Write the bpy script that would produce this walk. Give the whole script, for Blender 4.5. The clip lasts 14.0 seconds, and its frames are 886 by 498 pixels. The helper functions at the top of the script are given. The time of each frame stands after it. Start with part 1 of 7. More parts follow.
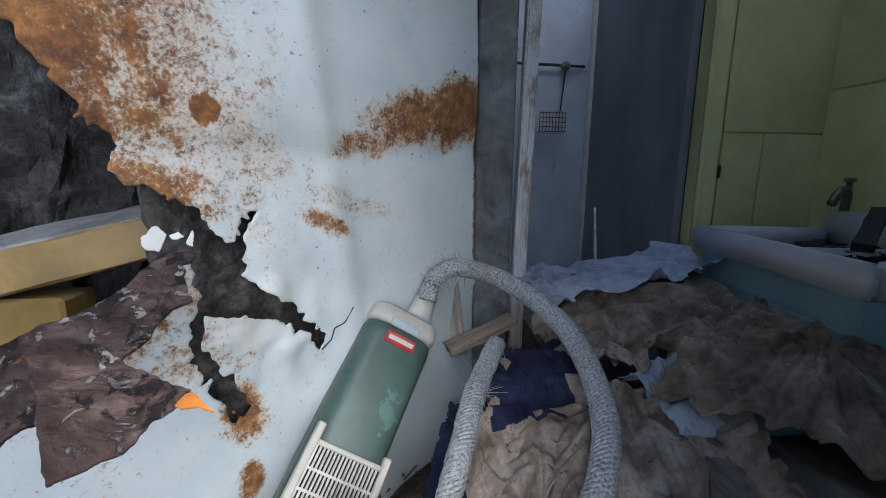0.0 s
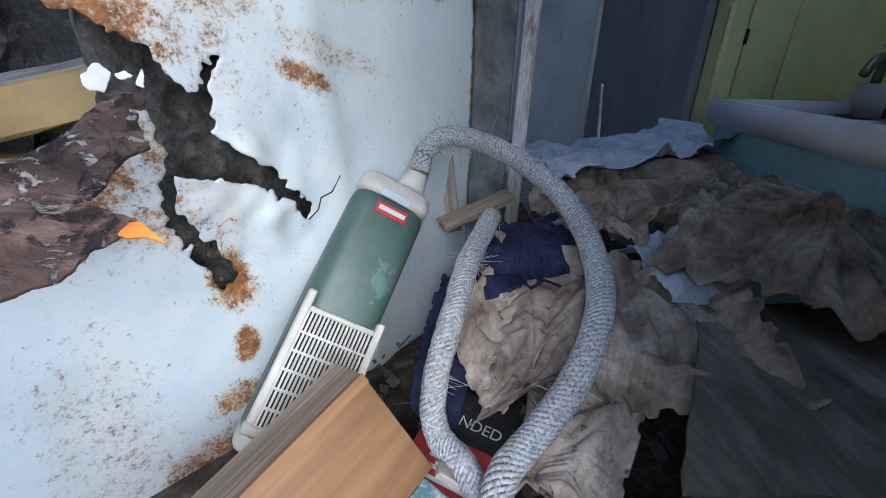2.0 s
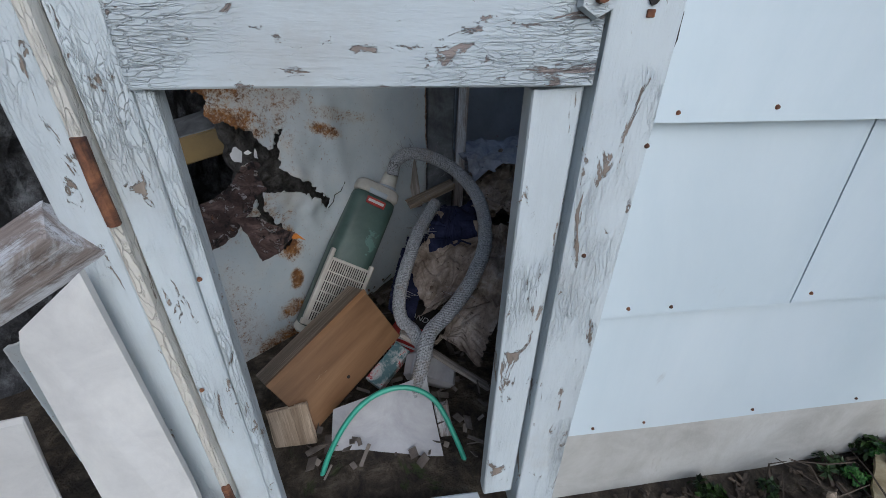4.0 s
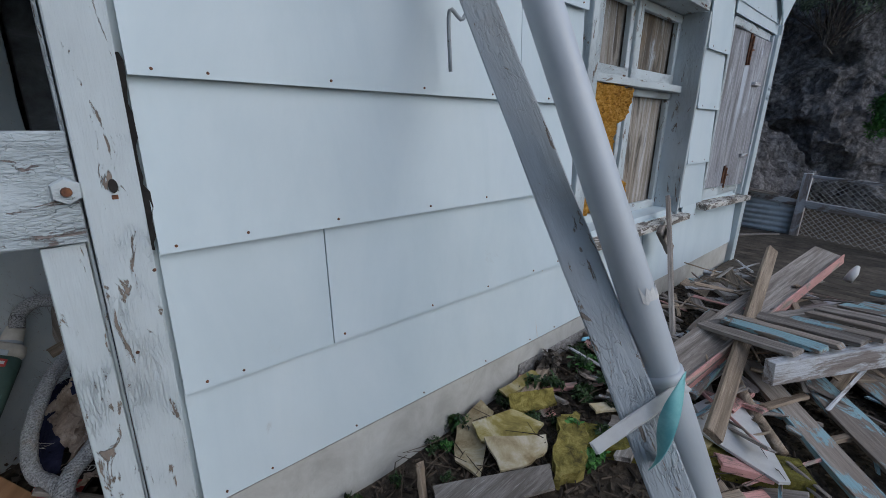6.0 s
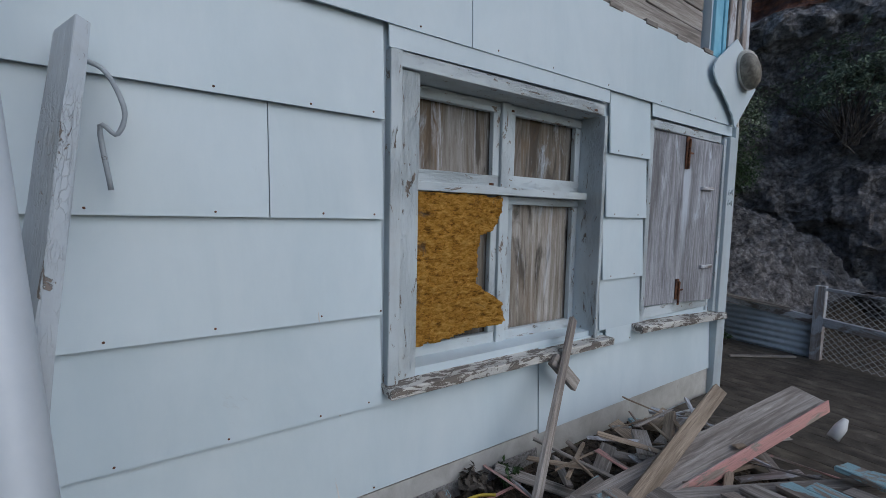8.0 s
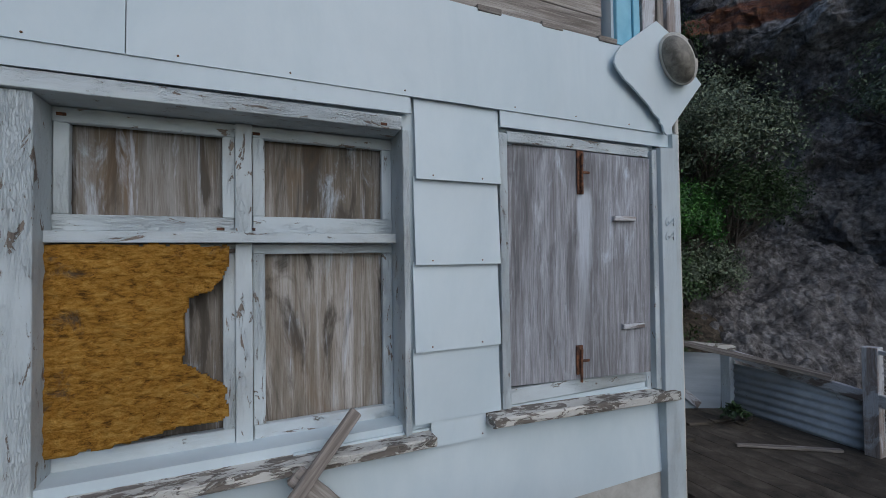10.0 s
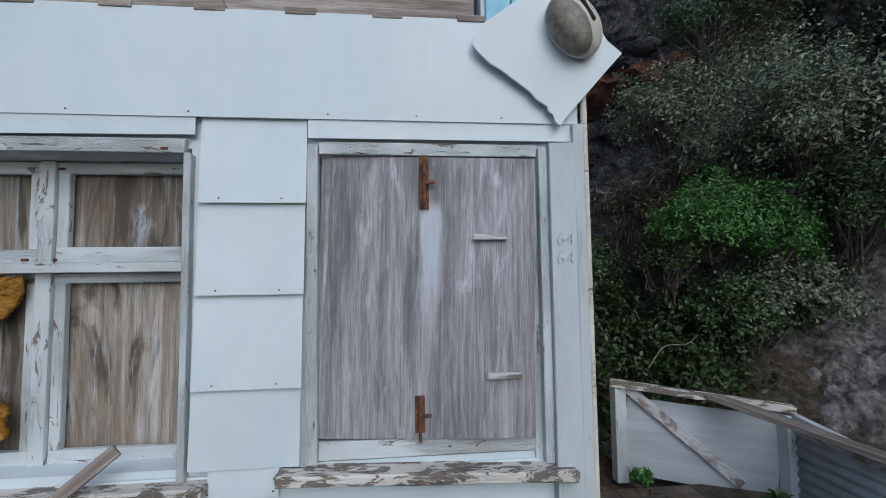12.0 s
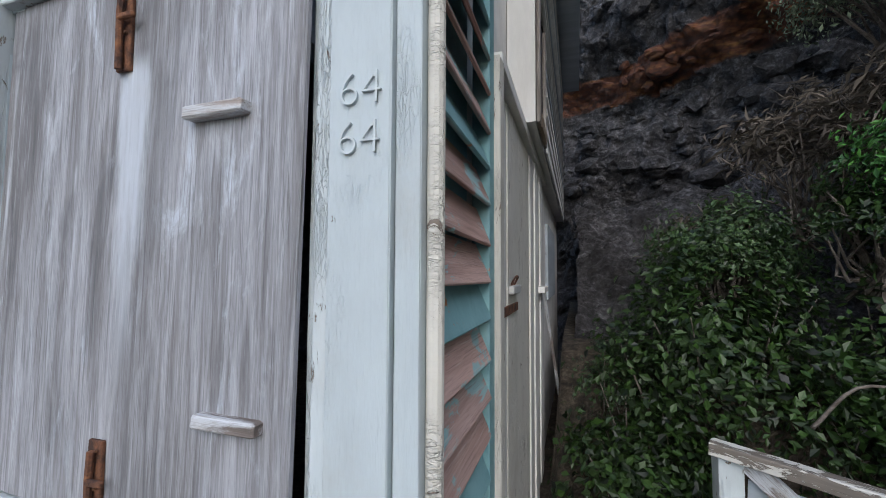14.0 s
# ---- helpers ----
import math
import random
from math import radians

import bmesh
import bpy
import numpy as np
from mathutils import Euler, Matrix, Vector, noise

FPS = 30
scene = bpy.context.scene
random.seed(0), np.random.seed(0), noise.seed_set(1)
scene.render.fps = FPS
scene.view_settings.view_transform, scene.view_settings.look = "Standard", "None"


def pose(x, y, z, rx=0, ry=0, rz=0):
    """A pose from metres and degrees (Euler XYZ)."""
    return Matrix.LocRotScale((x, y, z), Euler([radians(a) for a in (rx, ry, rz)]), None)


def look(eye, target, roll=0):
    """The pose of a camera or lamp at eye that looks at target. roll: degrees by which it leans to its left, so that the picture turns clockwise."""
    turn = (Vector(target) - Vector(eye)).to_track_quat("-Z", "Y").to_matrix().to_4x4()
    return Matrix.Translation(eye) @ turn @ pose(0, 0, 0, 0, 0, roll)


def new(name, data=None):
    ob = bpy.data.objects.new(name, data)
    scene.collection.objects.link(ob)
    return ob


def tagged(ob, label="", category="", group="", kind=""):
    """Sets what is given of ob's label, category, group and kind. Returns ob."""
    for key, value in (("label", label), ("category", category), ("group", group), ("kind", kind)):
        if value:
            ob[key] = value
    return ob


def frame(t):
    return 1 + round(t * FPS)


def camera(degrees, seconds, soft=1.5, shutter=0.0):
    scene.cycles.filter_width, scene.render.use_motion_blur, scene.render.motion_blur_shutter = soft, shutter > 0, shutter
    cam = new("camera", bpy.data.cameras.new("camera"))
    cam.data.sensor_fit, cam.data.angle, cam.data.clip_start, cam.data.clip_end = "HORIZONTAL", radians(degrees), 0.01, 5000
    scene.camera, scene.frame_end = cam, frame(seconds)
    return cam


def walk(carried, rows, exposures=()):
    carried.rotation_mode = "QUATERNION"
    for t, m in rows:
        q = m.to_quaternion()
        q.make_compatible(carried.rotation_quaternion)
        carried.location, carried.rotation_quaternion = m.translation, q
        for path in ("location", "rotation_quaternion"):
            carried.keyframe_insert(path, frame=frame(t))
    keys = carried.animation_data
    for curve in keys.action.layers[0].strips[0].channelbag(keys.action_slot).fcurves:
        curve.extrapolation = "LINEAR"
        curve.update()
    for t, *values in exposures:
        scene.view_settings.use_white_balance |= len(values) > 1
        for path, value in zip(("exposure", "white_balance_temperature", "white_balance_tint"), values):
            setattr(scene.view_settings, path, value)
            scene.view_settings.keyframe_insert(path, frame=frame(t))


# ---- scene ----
cam = camera(92.0, 14.0, soft=0.6)
PATH = [
    (0, (0.271, 0.007, 0.974), (0.464, 1.778, 0.657), 0.7),
    (0.5, (0.292, 0.078, 0.95), (0.484, 1.822, 0.506), 0.9),
    (1, (0.311, 0.11, 0.927), (0.511, 1.82, 0.372), 1.0),
    (1.5, (0.312, 0.1, 0.92), (0.51, 1.778, 0.271), 1.1),
    (2, (0.28, 0.053, 0.897), (0.488, 1.692, 0.158), 1.4),
    (2.2, (0.281, 0.013, 0.897), (0.466, 1.639, 0.124), 1.4),
    (4.3, (0.324, -0.666, 1.362), (0.623, 1.018, 0.325), 1.1),
    (4.5, (0.356, -0.702, 1.384), (0.763, 0.98, 0.381), 0.9),
    (5, (0.417, -0.786, 1.399), (1.172, 0.844, 0.519), 0.8),
    (5.5, (0.475, -0.927, 1.459), (1.564, 0.587, 0.738), 0.9),
    (6, (0.593, -1.175, 1.455), (1.873, 0.252, 0.885), 0.9),
    (6.5, (0.769, -1.428, 1.515), (2.095, 0.009, 1.095), 0.6),
    (7, (1.038, -1.52, 1.548), (2.317, -0.016, 1.229), 0.7),
    (9.5, (3.035, -1.769, 1.596), (3.929, 0.02, 1.602), -0.1),
    (10, (3.458, -1.818, 1.612), (4.267, 0.011, 1.651), -0.8),
    (10.5, (3.851, -1.857, 1.624), (4.544, 0.018, 1.685), -0.9),
    (11, (4.323, -1.87, 1.63), (4.871, 0.052, 1.721), -1.0),
    (11.5, (4.682, -1.94, 1.63), (5.064, 0.02, 1.751), -0.9),
    (12, (5.026, -1.893, 1.648), (5.22, 0.093, 1.773), -0.8),
    (12.5, (5.364, -1.659, 1.635), (5.362, 0.346, 1.743), -0.5),
    (13, (5.663, -1.422, 1.597), (5.486, 0.586, 1.706), -0.2),
    (13.5, (5.934, -1.133, 1.573), (5.579, 0.863, 1.693), 0.2),
    (14, (6.132, -0.651, 1.491), (5.529, 1.282, 1.605), 0.3),
]
# the clip's camera opens up for the dim inside, stops down outdoors
walk(cam, [(t, look(eye, target, roll)) for t, eye, target, roll in PATH],
     exposures=[(0, 1.65, 5950, 8), (0.5, 1.95, 5800, 8), (1, 2.0, 5750, 8), (2.2, 2.05, 5750, 8), (2.8, 1.2, 6050, 9), (3.4, 0.5, 6050, 9), (4.3, 0.2, 6050, 9), (5, 0.0, 6050, 9), (6.5, -0.25, 6000, 9), (7, -0.3, 6000, 9),
                (9.5, -0.4, 6050, 9), (11, -0.17, 6150, 9), (12.5, 0.12, 6200, 9), (13.5, 0.33, 6250, 9), (14, 0.55, 6250, 9)])

# ---- sky and sun ----
world = bpy.data.worlds.new("sky")
scene.world = world
world.use_nodes = True
wn = world.node_tree
sky = wn.nodes.new("ShaderNodeTexSky")
sky.sky_type = "NISHITA"
sky.sun_disc = False
sky.sun_elevation = radians(38)
sky.sun_rotation = radians(167)
sky.air_density, sky.dust_density, sky.ozone_density = 1.0, 1.5, 1.5
wn.links.new(sky.outputs[0], wn.nodes["Background"].inputs[0])
wn.nodes["Background"].inputs[1].default_value = 0.15
sun = new("sun", bpy.data.lights.new("sun", "SUN"))
sun.data.energy, sun.data.angle, sun.data.color = 0.85, radians(60), (1.0, 0.96, 0.91)
sun.matrix_world = look((5.5, -10.8, 9.1), (3, 0, 0.5))


# ---- materials ----
def node(tree, kind, **values):
    n = tree.nodes.new(kind)
    for k, v in values.items():
        n.inputs[k].default_value = v
    return n


def ramp_node(tree, stops):
    n = tree.nodes.new("ShaderNodeValToRGB")
    el = n.color_ramp.elements
    while len(el) < len(stops):
        el.new(0.5)
    for e, (p, c) in zip(el, stops):
        e.position, e.color = p, (*c, 1)
    return n


def noise_node(tree, vec, scale, detail=6, rough=0.6, distort=0.0):
    n = node(tree, "ShaderNodeTexNoise", Scale=scale, Detail=detail, Roughness=rough, Distortion=distort)
    tree.links.new(vec, n.inputs["Vector"])
    return n.outputs["Fac"]


def coords(tree, stretch=(1, 1, 1), offset_random=True):
    tc = tree.nodes.new("ShaderNodeTexCoord")
    mp = tree.nodes.new("ShaderNodeMapping")
    mp.inputs["Scale"].default_value = stretch
    tree.links.new(tc.outputs["Object"], mp.inputs["Vector"])
    if offset_random:
        oi = tree.nodes.new("ShaderNodeObjectInfo")
        m = math_node(tree, "MULTIPLY", oi.outputs["Random"], 37.0)
        tree.links.new(m, mp.inputs["Location"])
    return mp.outputs[0]


def math_node(tree, op, a, b=None, c=None, clamp=False):
    n = tree.nodes.new("ShaderNodeMath")
    n.operation, n.use_clamp = op, clamp
    for i, v in enumerate((a, b, c)):
        if v is None:
            continue
        if isinstance(v, (int, float)):
            n.inputs[i].default_value = v
        else:
            tree.links.new(v, n.inputs[i])
    return n.outputs[0]


def step(tree, value, lo, hi):
    n = tree.nodes.new("ShaderNodeMapRange")
    n.interpolation_type = "SMOOTHSTEP"
    n.inputs["From Min"].default_value, n.inputs["From Max"].default_value = lo, hi
    tree.links.new(value, n.inputs["Value"])
    return n.outputs[0]


def mix(tree, fac, a, b, mode="MIX"):
    n = tree.nodes.new("ShaderNodeMix")
    n.data_type, n.blend_type = "RGBA", mode
    for sock, v in ((n.inputs[0], fac), (n.inputs[6], a), (n.inputs[7], b)):
        if isinstance(v, (int, float)):
            sock.default_value = v
        elif isinstance(v, tuple):
            sock.default_value = (*v, 1)
        else:
            tree.links.new(v, sock)
    return n.outputs[2]


def start(name):
    m = bpy.data.materials.new(name)
    m.use_nodes = True
    return m, m.node_tree, m.node_tree.nodes["Principled BSDF"]


def bump_into(tree, bsdf, height, strength, distance=0.01):
    b = tree.nodes.new("ShaderNodeBump")
    b.inputs["Strength"].default_value, b.inputs["Distance"].default_value = strength, distance
    tree.links.new(height, b.inputs["Height"])
    tree.links.new(b.outputs[0], bsdf.inputs["Normal"])


def surf(name, ramp, scale=6.0, stretch=(1, 1, 1), rough=0.65, bump=0.25, fine=55.0, metal=0.0, chips=(), large=0.2, vary=0.12,
         dist=0.006, spec=0.5):
    """A weathered surface: a ramp over noise, a coarse stain, a fine relief and layers of chips."""
    m, t, b = start(name)
    v = coords(t, stretch)
    n1 = noise_node(t, v, scale, 8, 0.68, 0.4)
    col = ramp_node(t, ramp)
    t.links.new(math_node(t, "MULTIPLY_ADD", n1, 1.6, -0.3), col.inputs[0])
    n2 = noise_node(t, coords(t), 1.7, 4, 0.6)
    shade = math_node(t, "MULTIPLY_ADD", n2, 2 * large, 1 - large)
    oi = t.nodes.new("ShaderNodeObjectInfo")
    rnd = math_node(t, "MULTIPLY_ADD", oi.outputs["Random"], 2 * vary, 1 - vary)
    shade = math_node(t, "MULTIPLY", shade, rnd)
    cc = t.nodes.new("ShaderNodeCombineColor")
    for i in range(3):
        t.links.new(shade, cc.inputs[i])
    out = mix(t, 1.0, col.outputs[0], cc.outputs[0], "MULTIPLY")
    height = math_node(t, "MULTIPLY_ADD", noise_node(t, v, fine, 5, 0.7), 0.5, n1)
    for color, cscale, cstretch, lo, hi in chips:
        mask = step(t, noise_node(t, coords(t, cstretch), cscale, 7, 0.68, 0.6), lo, hi)
        out = mix(t, mask, out, color)
        height = math_node(t, "SUBTRACT", height, math_node(t, "MULTIPLY", mask, 0.6))
    t.links.new(out, b.inputs["Base Color"])
    r = math_node(t, "MULTIPLY_ADD", n1, 0.25, rough - 0.12)
    t.links.new(r, b.inputs["Roughness"])
    b.inputs["Metallic"].default_value = metal
    b.inputs["Specular IOR Level"].default_value = spec
    bump_into(t, b, height, bump, dist)
    return m


def peeling(name, paint, bare, amount=0.6, grain=26.0, depth=0.22, zone_at=(0.46, 0.64), relief=0.5):
    """Old alligatored paint over timber, the grain along local x."""
    m, t, b = start(name)
    v = coords(t, (0.35, 1, 1))
    n1 = noise_node(t, v, 9, 8, 0.65)
    crack = node(t, "ShaderNodeTexVoronoi", Scale=grain)
    crack.feature = "DISTANCE_TO_EDGE"
    warp = t.nodes.new("ShaderNodeVectorMath")
    warp.operation = "MULTIPLY_ADD"
    nz = node(t, "ShaderNodeTexNoise", Scale=22.0, Detail=4.0)
    vv = coords(t, (0.28, 1.25, 1.25))
    t.links.new(vv, nz.inputs["Vector"])
    t.links.new(nz.outputs["Color"], warp.inputs[0])
    warp.inputs[1].default_value = (0.06, 0.05, 0.05)
    t.links.new(vv, warp.inputs[2])
    t.links.new(warp.outputs[0], crack.inputs["Vector"])
    zone = step(t, noise_node(t, coords(t, (0.6, 1, 1)), 3.2, 4, 0.6), *zone_at)
    line = math_node(t, "SUBTRACT", 1.0, step(t, crack.outputs["Distance"], 0.0, 0.06))
    line = math_node(t, "MULTIPLY", line, zone)
    flake = step(t, noise_node(t, coords(t, (0.4, 1.2, 1.2)), 17, 8, 0.72, 0.8), amount, amount + 0.02)
    pc = ramp_node(t, [(0.25, tuple(c * 0.86 for c in paint)), (0.6, paint), (0.9, tuple(min(1, c * 1.06) for c in paint))])
    t.links.new(n1, pc.inputs[0])
    wood = ramp_node(t, [(0.3, tuple(c * 0.55 for c in bare)), (0.7, bare)])
    t.links.new(noise_node(t, coords(t, (0.08, 1, 1)), 45, 5), wood.inputs[0])
    out = mix(t, math_node(t, "MULTIPLY", line, depth), pc.outputs[0], tuple(c * 0.45 for c in bare))
    out = mix(t, flake, out, wood.outputs[0])
    grime = step(t, noise_node(t, coords(t), 2.6, 6, 0.7), 0.48, 0.78)
    out = mix(t, math_node(t, "MULTIPLY", grime, 0.3), out, (0.33, 0.27, 0.2), "MIX")
    t.links.new(out, b.inputs["Base Color"])
    b.inputs["Roughness"].default_value = 0.7
    h = math_node(t, "SUBTRACT", math_node(t, "MULTIPLY", noise_node(t, coords(t, (0.12, 1, 1)), 40, 6, 0.7), 0.7), math_node(t, "MULTIPLY", line, 0.6))
    # curled lips of paint along the grain
    lip = step(t, noise_node(t, coords(t, (0.16, 1, 1)), grain * 0.55, 5, 0.6, 1.4), 0.47, 0.56)
    h = math_node(t, "ADD", h, math_node(t, "MULTIPLY", math_node(t, "MULTIPLY", lip, zone), 1.1 * relief))
    h = math_node(t, "SUBTRACT", h, math_node(t, "MULTIPLY", flake, 0.8))
    bump_into(t, b, h, 0.9, 0.005)
    return m


def grey_timber(name, dark, light, tint=None, tint_at=(0.6, 0.63), grain=34.0, blotch=0.0, warm=0.7, stain=False):
    """Bare weathered timber, the grain along local x, with what is left of a paint."""
    m, t, b = start(name)
    v = coords(t, (0.05, 1, 1))
    n1 = noise_node(t, v, grain, 8, 0.7, 0.6)
    n2 = noise_node(t, coords(t, (0.15, 1, 1)), 5.0, 6, 0.6)
    c = ramp_node(t, [(0.32, tuple(x * 0.45 for x in dark)), (0.46, dark), (0.64, light)])
    t.links.new(math_node(t, "MULTIPLY_ADD", n1, 0.6, math_node(t, "MULTIPLY", n2, 0.4)), c.inputs[0])
    oi = t.nodes.new("ShaderNodeObjectInfo")
    r = math_node(t, "MULTIPLY_ADD", oi.outputs["Random"], 0.5, 0.75)
    cc = t.nodes.new("ShaderNodeCombineColor")
    for i in range(3):
        t.links.new(r, cc.inputs[i])
    out = mix(t, 1.0, c.outputs[0], cc.outputs[0], "MULTIPLY")
    if tint:
        mask = step(t, noise_node(t, coords(t, (0.3, 1, 1)), 7, 8, 0.72, 0.7), *tint_at)
        out = mix(t, mask, out, tint)
    check = step(t, noise_node(t, coords(t, (0.022, 1, 1)), 150, 4, 0.65), 0.56, 0.66)
    out = mix(t, math_node(t, "MULTIPLY", check, 0.55), out, tuple(x * 0.5 for x in dark))
    pale = step(t, noise_node(t, coords(t, (0.03, 1, 1)), 110, 4, 0.65), 0.58, 0.68)
    out = mix(t, math_node(t, "MULTIPLY", pale, 0.4), out, tuple(min(0.75, x * 1.25) for x in light))
    fibre = noise_node(t, coords(t, (0.035, 1, 1)), 330, 4, 0.7)
    out = mix(t, math_node(t, "MULTIPLY", step(t, fibre, 0.50, 0.64), 0.35), out, tuple(x * 0.55 for x in dark))
    if blotch:
        run = noise_node(t, coords(t, (0.22, 1, 1)), 5.5, 6, 0.62, 1.2)
        out = mix(t, math_node(t, "MULTIPLY", step(t, run, 0.49, 0.63), blotch), out, tuple(x * 0.36 for x in dark))
        run2 = noise_node(t, coords(t, (0.35, 1, 1)), 3.1, 5, 0.6, 0.8)
        out = mix(t, math_node(t, "MULTIPLY", step(t, run2, 0.52, 0.68), blotch * warm), out, (dark[0] * 0.95, dark[1] * 0.68, dark[2] * 0.42))
        drip = noise_node(t, coords(t, (0.09, 1, 1)), 13, 7, 0.7, 0.5)
        out = mix(t, math_node(t, "MULTIPLY", step(t, drip, 0.57, 0.70), 0.75), out, (0.60, 0.64, 0.70))
    if stain:
        # a chalky run of rain water down the middle of the board
        own = t.nodes.new("ShaderNodeSeparateXYZ")
        t.links.new(coords(t, (1, 1, 1), False), own.inputs[0])
        off = math_node(t, "ABSOLUTE", math_node(t, "MULTIPLY_ADD", math_node(t, "SUBTRACT", noise_node(t, coords(t, (0.12, 1, 1)), 9, 6, 0.7), 0.5), 0.22, own.outputs["Y"]))
        run3 = math_node(t, "SUBTRACT", 1.0, step(t, off, 0.006, 0.062))
        run3 = math_node(t, "MULTIPLY", run3, step(t, own.outputs["X"], -0.42, 0.10))
        run3 = math_node(t, "MULTIPLY", run3, math_node(t, "SUBTRACT", 1.0, step(t, own.outputs["X"], 0.38, 0.45)))
        out = mix(t, math_node(t, "MULTIPLY", run3, 0.7), out, (0.64, 0.70, 0.78))
    t.links.new(out, b.inputs["Base Color"])
    b.inputs["Roughness"].default_value = 0.85
    bump_into(t, b, math_node(t, "MULTIPLY_ADD", n2, 0.4, n1), 0.9, 0.006)
    return m


def leaf_material(name, dark, light, rough=0.45):
    m, t, b = start(name)
    g = t.nodes.new("ShaderNodeNewGeometry")
    c = ramp_node(t, [(0.0, dark), (0.7, light), (1.0, tuple(min(1, 1.5 * x) for x in light))])
    t.links.new(g.outputs["Random Per Island"], c.inputs[0])
    t.links.new(c.outputs[0], b.inputs["Base Color"])
    b.inputs["Roughness"].default_value = rough
    b.inputs["Transmission Weight"].default_value = 0.0
    b.inputs["Subsurface Weight"].default_value = 0.0
    return m


PAINT = (0.60, 0.70, 0.76)
board_paint = surf("pale_blue_board_paint", [(0.25, (0.56, 0.66, 0.71)), (0.6, (0.62, 0.71, 0.755)), (0.9, (0.66, 0.74, 0.78))], 2.2, (1, 1, 0.35),
                   0.5, 0.06, 90, large=0.09, vary=0.03, dist=0.003,
                   chips=(((0.20, 0.20, 0.19), 24, (1, 1, 0.7), 0.745, 0.765), ((0.45, 0.47, 0.42), 30, (1, 1, 1), 0.74, 0.79), ((0.42, 0.44, 0.43), 5, (1, 1, 0.6), 0.66, 0.82), ((0.50, 0.50, 0.42), 1.3, (1.6, 1, 0.25), 0.66, 0.95)))
trim_paint = peeling("peeling_pale_trim_paint", (0.575, 0.64, 0.67), (0.30, 0.25, 0.21), 0.600, 110, 0.10, (0.46, 0.62), 0.6)
rail_paint = peeling("alligatored_rail_paint", (0.51, 0.575, 0.61), (0.34, 0.29, 0.27), 0.575, 120, 0.08, (0.34, 0.56), 0.55)
corner_paint = peeling("sound_pale_corner_paint", (0.52, 0.59, 0.625), (0.30, 0.25, 0.21), 0.69, 90, 0.06, (0.55, 0.7), 0.35)
cream_paint = peeling("peeling_cream_paint", (0.68, 0.66, 0.60), (0.27, 0.22, 0.18), 0.62, 70)
sill_paint = peeling("worn_sill_paint", (0.66, 0.65, 0.61), (0.24, 0.21, 0.18), 0.50, 60)
grey_paint = surf("grey_painted_timber", [(0.3, (0.33, 0.37, 0.41)), (0.7, (0.42, 0.47, 0.51))], 9, (0.1, 1, 1), 0.6, 0.35, 60, large=0.15,
                  chips=(((0.14, 0.13, 0.12), 20, (0.2, 1, 1), 0.66, 0.70),))
old_wood = grey_timber("weathered_grey_timber", (0.23, 0.20, 0.175), (0.52, 0.48, 0.44))
brown_wood = grey_timber("weathered_brown_timber", (0.25, 0.19, 0.135), (0.52, 0.42, 0.32))
blue_wood = grey_timber("timber_with_blue_paint", (0.22, 0.18, 0.15), (0.40, 0.35, 0.30), (0.28, 0.45, 0.50), (0.53, 0.57))
pink_wood = grey_timber("timber_with_pink_paint", (0.22, 0.18, 0.15), (0.40, 0.35, 0.30), (0.62, 0.33, 0.30), (0.42, 0.5))
white_wood = grey_timber("timber_with_white_paint", (0.24, 0.20, 0.18), (0.42, 0.38, 0.36), (0.58, 0.60, 0.63), (0.44, 0.54))
shutter_wood = grey_timber("silvered_plywood", (0.225, 0.225, 0.24), (0.45, 0.465, 0.51), (0.60, 0.66, 0.74), (0.55, 0.72), 46, 0.42, 0.12, True)
ply_wood = grey_timber("stained_window_board", (0.21, 0.18, 0.145), (0.46, 0.44, 0.42), (0.52, 0.59, 0.66), (0.56, 0.74), 26, 0.95, 0.5)
rust = surf("rusted_iron", [(0.3, (0.05, 0.026, 0.019)), (0.55, (0.15, 0.065, 0.036)), (0.8, (0.28, 0.125, 0.06))], 28, rough=0.9, bump=0.6)
rust_plate = surf("dark_rust_plate", [(0.25, (0.02, 0.011, 0.010)), (0.5, (0.065, 0.038, 0.033)), (0.75, (0.17, 0.115, 0.10))], 22, (0.7, 1, 1), 0.8, 1.0, 90,
                  large=0.35, dist=0.012, chips=(((0.012, 0.008, 0.008), 26, (1, 1, 1), 0.54, 0.60), ((0.34, 0.14, 0.05), 14, (1, 1, 1), 0.61, 0.68), ((0.36, 0.33, 0.32), 38, (1, 1, 1), 0.57, 0.62), ((0.55, 0.53, 0.50), 13, (1, 1, 1), 0.655, 0.665)))
concrete = surf("old_concrete", [(0.25, (0.40, 0.39, 0.36)), (0.6, (0.52, 0.52, 0.49)), (0.9, (0.60, 0.60, 0.58))], 5, rough=0.85, bump=0.5, large=0.2,
                chips=(((0.30, 0.28, 0.22), 5, (1, 1, 1), 0.60, 0.8),))
roughcast = surf("roughcast_footing", [(0.3, (0.20, 0.19, 0.18)), (0.55, (0.36, 0.35, 0.34)), (0.8, (0.48, 0.47, 0.46))], 60, rough=0.95, bump=1.0, fine=140, dist=0.02)
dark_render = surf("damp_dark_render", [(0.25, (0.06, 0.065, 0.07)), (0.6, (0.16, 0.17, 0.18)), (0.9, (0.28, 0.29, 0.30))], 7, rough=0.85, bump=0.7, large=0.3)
pipe_plastic = surf("grey_plastic_pipe", [(0.3, (0.50, 0.545, 0.59)), (0.8, (0.56, 0.60, 0.64))], 5, (1, 1, 1), 0.35, 0.05, large=0.08,
                    chips=(((0.62, 0.65, 0.68), 16, (0.06, 1, 1), 0.74, 0.77),))
